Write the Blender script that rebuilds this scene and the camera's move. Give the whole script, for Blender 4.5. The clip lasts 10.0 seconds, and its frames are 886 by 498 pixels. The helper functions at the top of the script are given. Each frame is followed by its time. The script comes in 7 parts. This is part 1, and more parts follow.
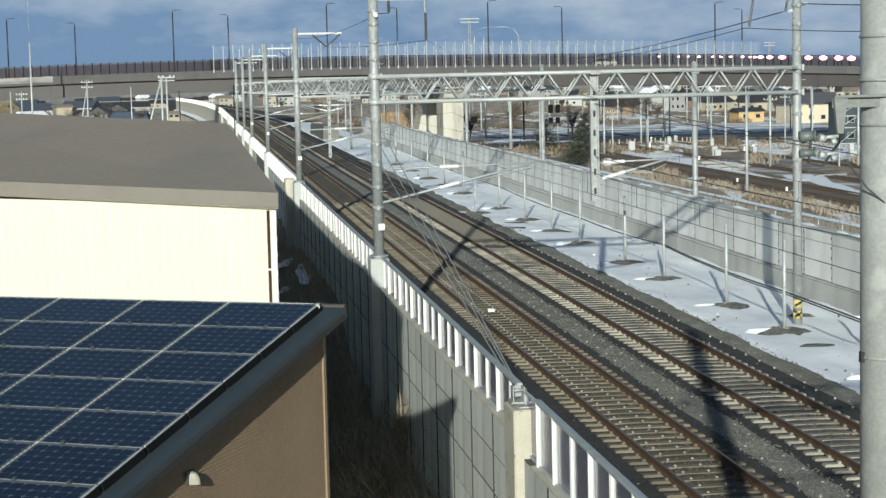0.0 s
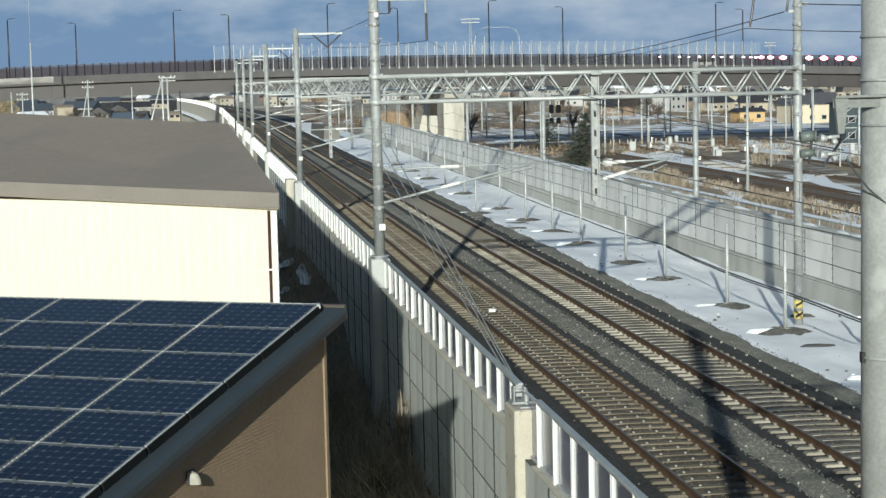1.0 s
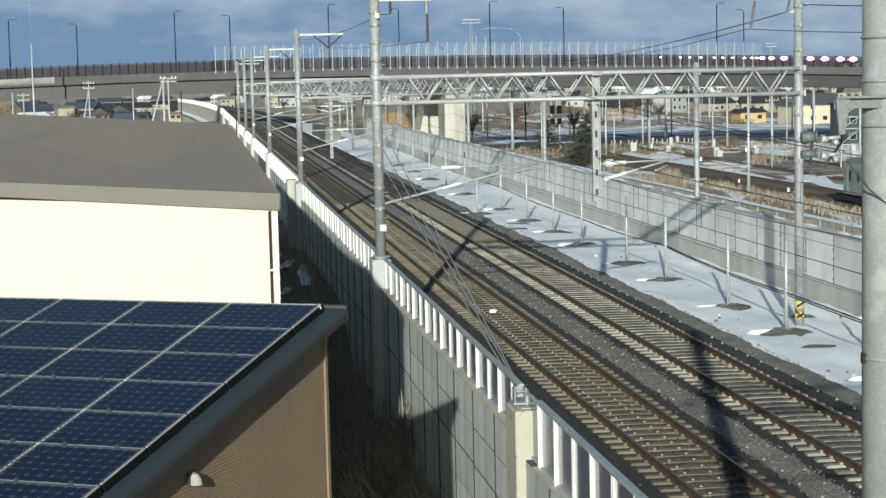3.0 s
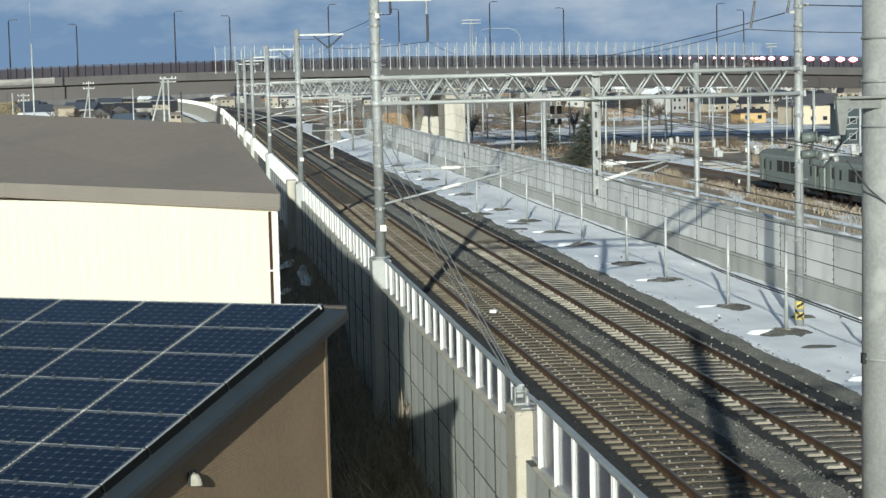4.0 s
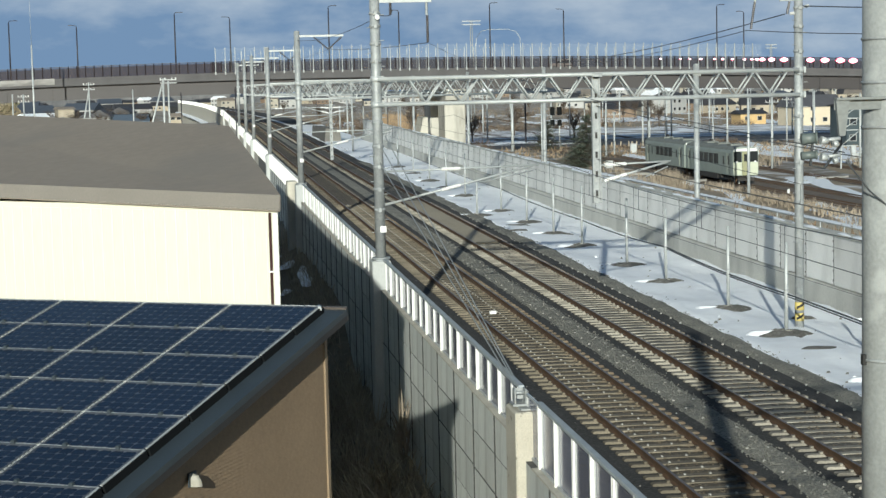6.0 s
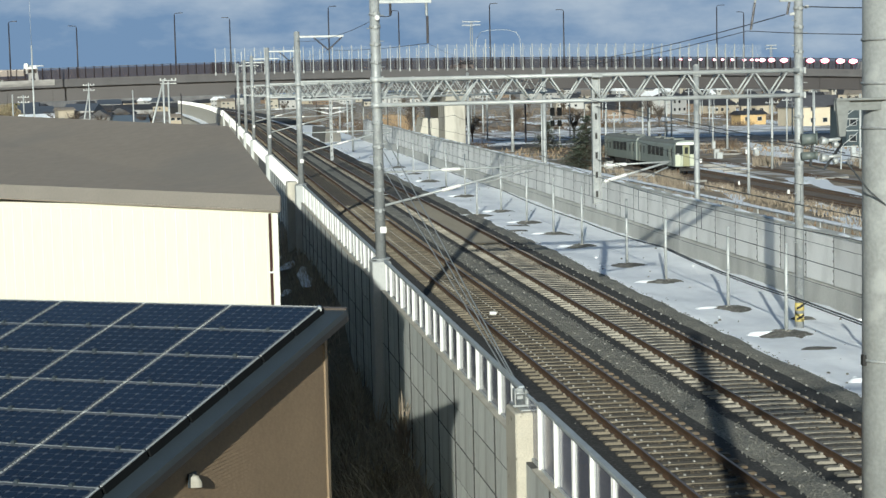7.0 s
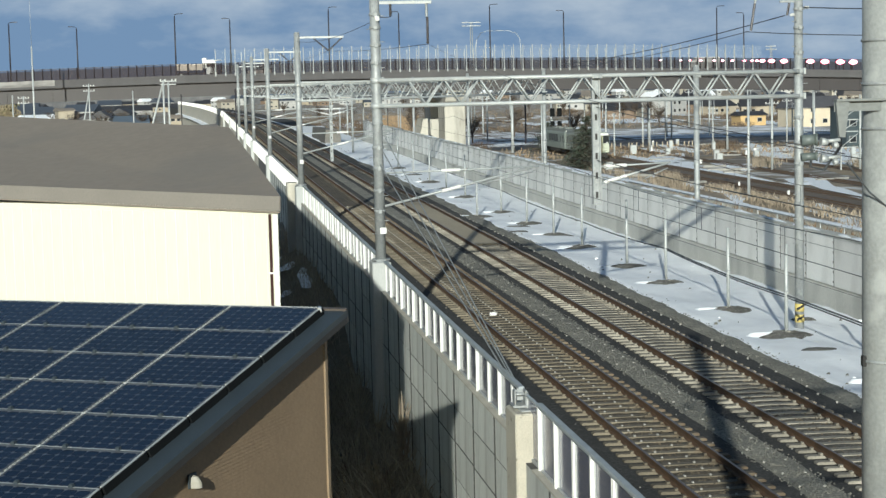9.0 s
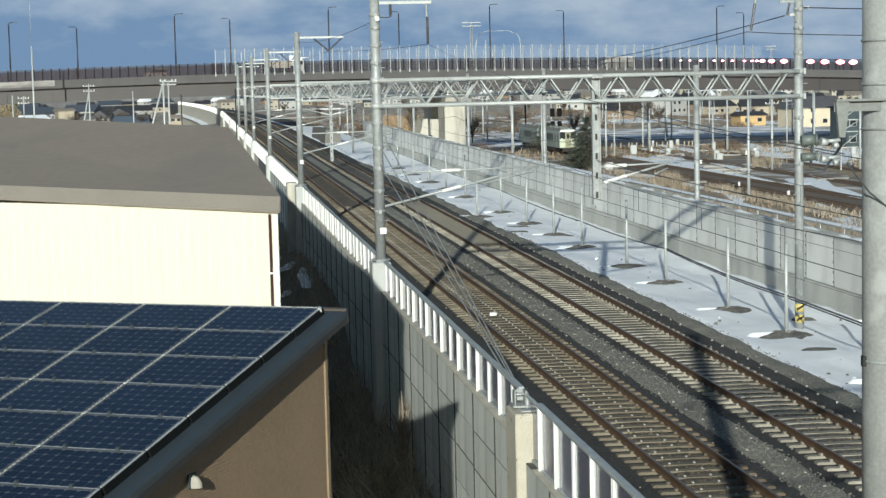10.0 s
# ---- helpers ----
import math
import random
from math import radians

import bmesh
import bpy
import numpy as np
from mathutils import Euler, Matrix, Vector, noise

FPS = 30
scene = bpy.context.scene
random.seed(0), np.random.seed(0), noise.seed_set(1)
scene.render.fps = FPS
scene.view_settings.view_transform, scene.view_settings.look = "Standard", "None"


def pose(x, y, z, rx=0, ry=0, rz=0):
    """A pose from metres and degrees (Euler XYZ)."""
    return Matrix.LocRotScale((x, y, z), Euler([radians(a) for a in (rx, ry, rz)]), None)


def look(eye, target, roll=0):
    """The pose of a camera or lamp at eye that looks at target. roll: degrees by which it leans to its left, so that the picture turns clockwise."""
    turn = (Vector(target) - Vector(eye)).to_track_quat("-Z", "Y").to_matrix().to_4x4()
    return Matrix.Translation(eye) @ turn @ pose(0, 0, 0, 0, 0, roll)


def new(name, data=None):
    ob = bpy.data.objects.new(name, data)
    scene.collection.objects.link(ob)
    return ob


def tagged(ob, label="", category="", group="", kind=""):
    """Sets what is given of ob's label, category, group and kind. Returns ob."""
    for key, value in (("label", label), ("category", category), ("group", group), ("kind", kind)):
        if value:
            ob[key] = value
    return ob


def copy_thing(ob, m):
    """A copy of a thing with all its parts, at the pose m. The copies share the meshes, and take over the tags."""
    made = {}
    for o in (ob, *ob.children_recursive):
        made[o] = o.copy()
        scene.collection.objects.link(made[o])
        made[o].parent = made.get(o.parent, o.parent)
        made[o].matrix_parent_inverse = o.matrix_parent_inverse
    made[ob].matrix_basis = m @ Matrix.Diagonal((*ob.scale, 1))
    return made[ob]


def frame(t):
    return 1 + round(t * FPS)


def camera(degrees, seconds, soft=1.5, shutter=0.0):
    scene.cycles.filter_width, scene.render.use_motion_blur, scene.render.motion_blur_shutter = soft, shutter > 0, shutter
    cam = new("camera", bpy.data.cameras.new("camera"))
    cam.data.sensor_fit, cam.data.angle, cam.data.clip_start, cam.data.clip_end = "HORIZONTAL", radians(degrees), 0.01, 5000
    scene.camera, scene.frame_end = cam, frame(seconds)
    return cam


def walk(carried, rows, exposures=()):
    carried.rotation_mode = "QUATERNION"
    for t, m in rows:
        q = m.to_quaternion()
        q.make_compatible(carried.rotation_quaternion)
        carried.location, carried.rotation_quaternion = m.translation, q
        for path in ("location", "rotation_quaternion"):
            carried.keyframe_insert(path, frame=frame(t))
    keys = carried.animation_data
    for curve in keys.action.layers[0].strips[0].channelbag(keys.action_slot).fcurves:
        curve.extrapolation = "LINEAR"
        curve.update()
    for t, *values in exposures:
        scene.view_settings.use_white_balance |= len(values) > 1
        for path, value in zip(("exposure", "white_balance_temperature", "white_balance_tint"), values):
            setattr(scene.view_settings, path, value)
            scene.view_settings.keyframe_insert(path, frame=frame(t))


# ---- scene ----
# ---------------------------------------------------------------- camera
EYE = (0.0, 0.0, 12.0)
YAW, PITCH, ROLL, FOCAL = 8.2063, 5.4257, -1.3292, 3077.65
cam = camera(2 * math.degrees(math.atan(784 / FOCAL)), 10.0, soft=1.45)


def aim(dx, dy):
    """The held camera, turned a little by hand: dx, dy are small turns in parts of FOCAL."""
    yaw, pitch = radians(YAW) - dx / FOCAL, radians(PITCH) - dy / FOCAL
    way = Vector((math.sin(yaw) * math.cos(pitch), math.cos(yaw) * math.cos(pitch), -math.sin(pitch)))
    return look(EYE, Vector(EYE) + way * 100, ROLL)


walk(cam, [(t, aim(dx, dy)) for t, dx, dy in (
    (0.0, -3.0, -3.6), (0.5, -2.9, -3.4), (1.0, -1.7, -3.2), (2.0, -1.1, -2.7), (2.5, -0.2, -2.2), (4.0, 0.0, -1.4),
    (4.5, 0.0, -0.8), (5.5, 0.0, 0.0), (7.0, 0.0, 1.6), (8.5, 0.0, 2.0), (9.0, 0.0, 3.0), (10.0, 0.0, 3.2))],
     exposures=((0.0, 0.1, 6200.0, 2.0), (10.0, 0.1, 6200.0, 2.0)))

# ---------------------------------------------------------------- light
SUN_AZ, SUN_EL = 194.0, 14.8
world = bpy.data.worlds.new("world")
scene.world = world
world.use_nodes = True
wn = world.node_tree.nodes
sky = wn.new("ShaderNodeTexSky")
sky.sky_type, sky.sun_disc = "NISHITA", False
sky.sun_elevation, sky.sun_rotation = radians(SUN_EL), radians(SUN_AZ)
sky.air_density, sky.dust_density, sky.ozone_density = 1.0, 0.6, 2.0
world.node_tree.links.new(sky.outputs[0], wn["Background"].inputs[0])
wn["Background"].inputs[1].default_value = 0.072
sun = new("sun", bpy.data.lights.new("sun", "SUN"))
sun.data.energy, sun.data.angle, sun.data.color = 5.0, radians(0.53), (1.0, 0.95, 0.85)
_a, _e = radians(SUN_AZ), radians(SUN_EL)
sun.matrix_world = look((math.sin(_a) * math.cos(_e) * 50, math.cos(_a) * math.cos(_e) * 50, math.sin(_e) * 50 + 10), (0, 0, 10))

# ---------------------------------------------------------------- materials


def mat(name, c1, c2=None, scale=2.0, rough=0.8, bump=0.0, metal=0.0, fine=30.0, stain=None, stain_scale=0.5, stain_amount=0.5,
        stretch=(1, 1, 1), bump_scale=None, spec=0.5, rand=0.0, cover=(0.52, 0.66)):
    """A two-scale mottled surface: c1 to c2 by coarse and fine noise, stains of a third colour, relief by the fine noise."""
    m = bpy.data.materials.new(name)
    m.use_nodes = True
    nt = m.node_tree
    b = nt.nodes["Principled BSDF"]
    L = nt.links.new
    c2 = c2 or tuple(v * 0.8 for v in c1)
    tc = nt.nodes.new("ShaderNodeTexCoord")
    mp = nt.nodes.new("ShaderNodeMapping")
    mp.inputs["Scale"].default_value = stretch
    L(tc.outputs["Object"], mp.inputs[0])
    n1, n2 = nt.nodes.new("ShaderNodeTexNoise"), nt.nodes.new("ShaderNodeTexNoise")
    n1.inputs["Scale"].default_value, n2.inputs["Scale"].default_value = scale, fine
    n1.inputs["Detail"].default_value, n2.inputs["Detail"].default_value = 4, 3
    L(mp.outputs[0], n1.inputs[0])
    L(mp.outputs[0], n2.inputs[0])
    mx = nt.nodes.new("ShaderNodeMath")
    mx.operation = "ADD"
    L(n1.outputs[0], mx.inputs[0])
    L(n2.outputs[0], mx.inputs[1])
    ramp = nt.nodes.new("ShaderNodeMapRange")
    ramp.inputs[1].default_value, ramp.inputs[2].default_value = 0.7, 1.3
    L(mx.outputs[0], ramp.inputs[0])
    mix = nt.nodes.new("ShaderNodeMix")
    mix.data_type = "RGBA"
    mix.inputs[6].default_value, mix.inputs[7].default_value = (*c1, 1), (*c2, 1)
    L(ramp.outputs[0], mix.inputs[0])
    col = mix.outputs[2]
    if stain:
        n3 = nt.nodes.new("ShaderNodeTexNoise")
        n3.inputs["Scale"].default_value, n3.inputs["Detail"].default_value = stain_scale, 6
        L(mp.outputs[0], n3.inputs[0])
        r3 = nt.nodes.new("ShaderNodeMapRange")
        r3.inputs[1].default_value, r3.inputs[2].default_value, r3.inputs[4].default_value = *cover, stain_amount
        L(n3.outputs[0], r3.inputs[0])
        mix3 = nt.nodes.new("ShaderNodeMix")
        mix3.data_type = "RGBA"
        L(col, mix3.inputs[6])
        mix3.inputs[7].default_value = (*stain, 1)
        L(r3.outputs[0], mix3.inputs[0])
        col = mix3.outputs[2]
    if rand:
        oi = nt.nodes.new("ShaderNodeObjectInfo")
        hs = nt.nodes.new("ShaderNodeHueSaturation")
        mr = nt.nodes.new("ShaderNodeMapRange")
        mr.inputs[3].default_value, mr.inputs[4].default_value = 1 - rand, 1 + rand
        L(oi.outputs["Random"], mr.inputs[0])
        L(mr.outputs[0], hs.inputs["Value"])
        L(col, hs.inputs["Color"])
        col = hs.outputs[0]
    L(col, b.inputs["Base Color"])
    b.inputs["Roughness"].default_value, b.inputs["Metallic"].default_value = rough, metal
    b.inputs["Specular IOR Level"].default_value = spec
    if bump:
        bp = nt.nodes.new("ShaderNodeBump")
        bp.inputs["Strength"].default_value, bp.inputs["Distance"].default_value = bump, 0.03
        if bump_scale:
            nb = nt.nodes.new("ShaderNodeTexNoise")
            nb.inputs["Scale"].default_value = bump_scale
            L(mp.outputs[0], nb.inputs[0])
            L(nb.outputs[0], bp.inputs["Height"])
        else:
            L(n2.outputs[0], bp.inputs["Height"])
        L(bp.outputs[0], b.inputs["Normal"])
    return m


def glow(name, colour, strength):
    m = mat(name, colour)
    b = m.node_tree.nodes["Principled BSDF"]
    b.inputs["Emission Color"].default_value = (*colour, 1)
    b.inputs["Emission Strength"].default_value = strength
    return m


CONCRETE = mat("concrete", (0.56, 0.56, 0.52), (0.43, 0.43, 0.40), 0.6, 0.9, 0.3, stain=(0.2, 0.2, 0.19), stain_scale=0.35, stain_amount=0.5, stretch=(1, 1, 0.35))
CONCRETE_PALE = mat("pale_concrete", (0.56, 0.535, 0.46), (0.44, 0.415, 0.355), 1.5, 0.9, 0.3, stain=(0.33, 0.31, 0.27), stain_scale=1.2, stretch=(1, 1, 0.3))
CONCRETE_PANEL = mat("concrete_panel", (0.82, 0.815, 0.785), (0.70, 0.70, 0.675), 0.7, 0.85, 0.2, stain=(0.5, 0.5, 0.47), stain_scale=0.8, stain_amount=0.4, stretch=(1, 1, 0.3), rand=0.12)
CONCRETE_POLE = mat("concrete_pole", (0.315, 0.33, 0.325), (0.225, 0.238, 0.235), 1.5, 0.75, 0.15, stain=(0.40, 0.415, 0.41), stain_scale=4, stain_amount=0.6)
STEEL_DULL = mat("dull_grey_steel", (0.24, 0.255, 0.25), (0.17, 0.182, 0.18), 3.0, 0.6, 0.05, metal=0.2, fine=25)
STEEL = mat("galvanised_steel", (0.37, 0.39, 0.395), (0.25, 0.265, 0.27), 3.0, 0.55, 0.05, metal=0.25, fine=25, stain=(0.47, 0.49, 0.49), stain_scale=5, stain_amount=0.5)
STEEL_PALE = mat("pale_steel", (0.48, 0.505, 0.505), (0.36, 0.38, 0.385), 3.0, 0.5, 0.05, metal=0.2)
RAIL_STEEL = mat("rusty_rail_steel", (0.135, 0.076, 0.038), (0.07, 0.042, 0.024), 3.0, 0.8, 0.2, fine=40)
RAIL_TOP = mat("polished_rail_head", (0.16, 0.12, 0.10), (0.11, 0.085, 0.075), 5.0, 0.4, 0.0, metal=0.7)
SLEEPER = mat("concrete_sleeper", (0.37, 0.345, 0.29), (0.18, 0.165, 0.135), 2.0, 0.9, 0.3, stain=(0.14, 0.095, 0.06), stain_scale=1.5, stain_amount=0.45, rand=0.3)
SLEEPER_RUST = mat("rust_stained_sleeper", (0.225, 0.195, 0.145), (0.10, 0.086, 0.062), 2.0, 0.9, 0.3, stain=(0.10, 0.06, 0.032), stain_scale=1.2, stain_amount=0.6, rand=0.3)
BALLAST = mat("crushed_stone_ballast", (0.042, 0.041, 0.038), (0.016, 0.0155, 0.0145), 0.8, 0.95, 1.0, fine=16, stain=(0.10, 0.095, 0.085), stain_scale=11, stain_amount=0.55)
BALLAST_OLD = mat("grey_ballast", (0.30, 0.285, 0.235), (0.155, 0.148, 0.125), 1.0, 0.95, 1.0, fine=14, stain=(0.05, 0.05, 0.045), stain_scale=11, stain_amount=0.6)
BALLAST_RUST = mat("rust_tinted_ballast", (0.105, 0.083, 0.056), (0.042, 0.035, 0.026), 0.8, 0.95, 1.0, fine=16, stain=(0.20, 0.165, 0.115), stain_scale=9, stain_amount=0.6)
BALLAST_MID = mat("mixed_grey_stone", (0.20, 0.195, 0.17), (0.09, 0.088, 0.08), 0.8, 0.95, 0.5, fine=20)
BALLAST_TAN = mat("tan_ballast", (0.11, 0.099, 0.081), (0.05, 0.046, 0.038), 0.8, 0.95, 1.0, fine=16, stain=(0.27, 0.25, 0.21), stain_scale=9, stain_amount=0.6)
PILLAR_GREY = mat("grey_pillar_concrete", (0.50, 0.515, 0.505), (0.40, 0.415, 0.41), 0.9, 0.9, 0.2, stain=(0.27, 0.28, 0.28), stain_scale=1.1, stain_amount=0.6, stretch=(1, 1, 0.3))
# the warm tan is sunlight put into the colour; the pits are the pillar's own
PILLAR_SUN_TAN = mat("pitted_sun_tan_concrete", (0.53, 0.50, 0.42), (0.39, 0.365, 0.305), 1.6, 0.9, 0.5, stain=(0.20, 0.18, 0.14), stain_scale=5.5, stain_amount=0.8, cover=(0.62, 0.68))
WALL_PANEL = mat("weathered_wall_panel", (0.64, 0.66, 0.625), (0.475, 0.49, 0.47), 0.9, 0.9, 0.2, stain=(0.31, 0.31, 0.29), stain_scale=2.2, stain_amount=0.75, stretch=(1, 1, 0.12), rand=0.09)
STONE = mat("pale_stone", (0.38, 0.37, 0.34), (0.22, 0.22, 0.2), 5, 0.9)
SNOW = mat("old_snow", (0.93, 0.955, 0.985), (0.87, 0.90, 0.945), 0.6, 0.7, 0.4, fine=6, stain=(0.74, 0.75, 0.78), stain_scale=0.9, stain_amount=0.3, bump_scale=2.2)
GRAVEL = mat("dark_gravel", (0.15, 0.145, 0.13), (0.07, 0.067, 0.06), 2, 0.95, 1.0, fine=18, stain=(0.30, 0.30, 0.28), stain_scale=9, stain_amount=0.6)
GROUND = mat("winter_ground", (0.33, 0.27, 0.195), (0.19, 0.158, 0.118), 0.15, 0.95, 0.6, fine=2.0, stain=(0.70, 0.72, 0.75), stain_scale=0.16, stain_amount=0.9)
DRY_GRASS = mat("dry_grass", (0.36, 0.30, 0.225), (0.20, 0.165, 0.125), 2.0, 0.9, rand=0.2)
DARK_WEED = mat("withered_weed", (0.50, 0.43, 0.31), (0.19, 0.165, 0.12), 1.3, 0.9)
FIR = mat("fir_needles", (0.125, 0.155, 0.11), (0.07, 0.09, 0.065), 3.0, 0.8)
BARK = mat("bark", (0.12, 0.09, 0.07), (0.07, 0.055, 0.04), 6, 0.9, 0.5)
WHITE_SIDING = mat("cream_white_siding", (0.74, 0.72, 0.60), (0.67, 0.65, 0.54), 0.5, 0.6, 0.05, stretch=(1, 1, 0.1))
ROOF_GREY = mat("grey_brown_roof", (0.275, 0.235, 0.192), (0.23, 0.198, 0.163), 0.25, 0.65, 0.1, fine=5, stain=(0.19, 0.175, 0.155), stain_scale=0.3, stain_amount=0.5)
BROWN_PIPE = mat("brown_downpipe", (0.055, 0.02, 0.015), (0.04, 0.016, 0.012), 4, 0.5)
SIDING_TAN = mat("tan_siding", (0.285, 0.205, 0.128), (0.22, 0.158, 0.099), 1.0, 0.8, 0.1, fine=15)
TRIM_DARK = mat("dark_slate_trim", (0.042, 0.055, 0.065), (0.033, 0.044, 0.053), 2.0, 0.5)
VERGE_BROWN = mat("dark_brown_verge", (0.036, 0.032, 0.030), (0.026, 0.023, 0.022), 2.0, 0.6)
PANEL_CELL = mat("blue_solar_cell", (0.011, 0.021, 0.044), (0.007, 0.014, 0.032), 2.0, 0.22, spec=0.16, rand=0.15)
ALU = mat("aluminium_frame", (0.50, 0.52, 0.52), (0.40, 0.42, 0.42), 3, 0.5, metal=0.1)
WHITE_PAINT = mat("white_paint", (0.82, 0.82, 0.80), (0.74, 0.74, 0.72), 2, 0.5)
BLUE_GREY = mat("blue_grey_coping", (0.40, 0.44, 0.46), (0.29, 0.32, 0.34), 2, 0.55)
PALE_ALU = mat("pale_aluminium", (0.70, 0.70, 0.68), (0.60, 0.60, 0.59), 3, 0.5)
PANE = mat("tinted_pane", (0.165, 0.17, 0.215), (0.115, 0.12, 0.165), 0.5, 0.16, spec=0.6, rand=0.45)
GIRDER = mat("brown_painted_girder", (0.049, 0.044, 0.045), (0.037, 0.033, 0.035), 0.3, 0.55, stretch=(1, 1, 0.2))
LAMP_DARK = mat("dark_lamp_post", (0.028, 0.026, 0.032), (0.02, 0.019, 0.024), 2, 0.5)
COVER_BLACK = mat("matt_black_cover", (0.007, 0.008, 0.009), (0.005, 0.006, 0.007), 4, 0.8, spec=0.15)
BLACK = mat("black_rubber", (0.02, 0.02, 0.02), (0.012, 0.012, 0.012), 5, 0.6)
WIRE = mat("dark_cable", (0.06, 0.065, 0.07), (0.04, 0.045, 0.05), 5, 0.6)
INSULATOR = mat("grey_brown_insulator", (0.085, 0.08, 0.083), (0.055, 0.05, 0.053), 5, 0.3)
TRAIN_GREEN = mat("grey_green_train_paint", (0.27, 0.31, 0.285), (0.225, 0.262, 0.238), 0.8, 0.45, stain=(0.2, 0.22, 0.19), stain_scale=0.6, stain_amount=0.3)
TRAIN_GLASS = mat("dark_train_glass", (0.022, 0.026, 0.028), (0.014, 0.017, 0.019), 1, 0.3, spec=0.25)
TRAIN_CREAM = mat("pale_cream_paint", (0.52, 0.55, 0.43), (0.45, 0.48, 0.38), 1.5, 0.45)
TRAIN_ROOF = mat("weathered_train_roof", (0.20, 0.215, 0.20), (0.14, 0.15, 0.14), 1.0, 0.8)
UNDERGEAR = mat("sooty_underframe", (0.035, 0.032, 0.03), (0.022, 0.02, 0.018), 2, 0.8)
GLASS_DARK = mat("dark_window_glass", (0.025, 0.03, 0.035), (0.018, 0.02, 0.024), 1, 0.08, spec=0.8)
YELLOW = mat("yellow_band", (0.62, 0.50, 0.17), (0.5, 0.40, 0.13), 3, 0.6)
ORANGE_WALL = mat("amber_wall", (0.58, 0.41, 0.20), (0.50, 0.35, 0.165), 1, 0.7)
BEIGE_WALL = mat("beige_wall", (0.42, 0.365, 0.28), (0.33, 0.285, 0.215), 0.6, 0.8)
GREY_WALL = mat("grey_house_wall", (0.40, 0.40, 0.39), (0.33, 0.33, 0.32), 0.6, 0.8)
SLATE_ROOF = mat("slate_blue_roof", (0.07, 0.085, 0.11), (0.055, 0.066, 0.088), 1.0, 0.6, 0.1)
DARK_ROOF = mat("dark_roof", (0.045, 0.045, 0.05), (0.035, 0.035, 0.04), 1.0, 0.6)
# emission for sun glints on the fence markers, which are no lamps
RED_GLINT = glow("red_marker_glow", (1.0, 0.12, 0.24), 1.0)
WHITE_GLINT = glow("white_marker_glow", (1.0, 0.84, 0.88), 3.5)

# ---------------------------------------------------------------- mesh tools


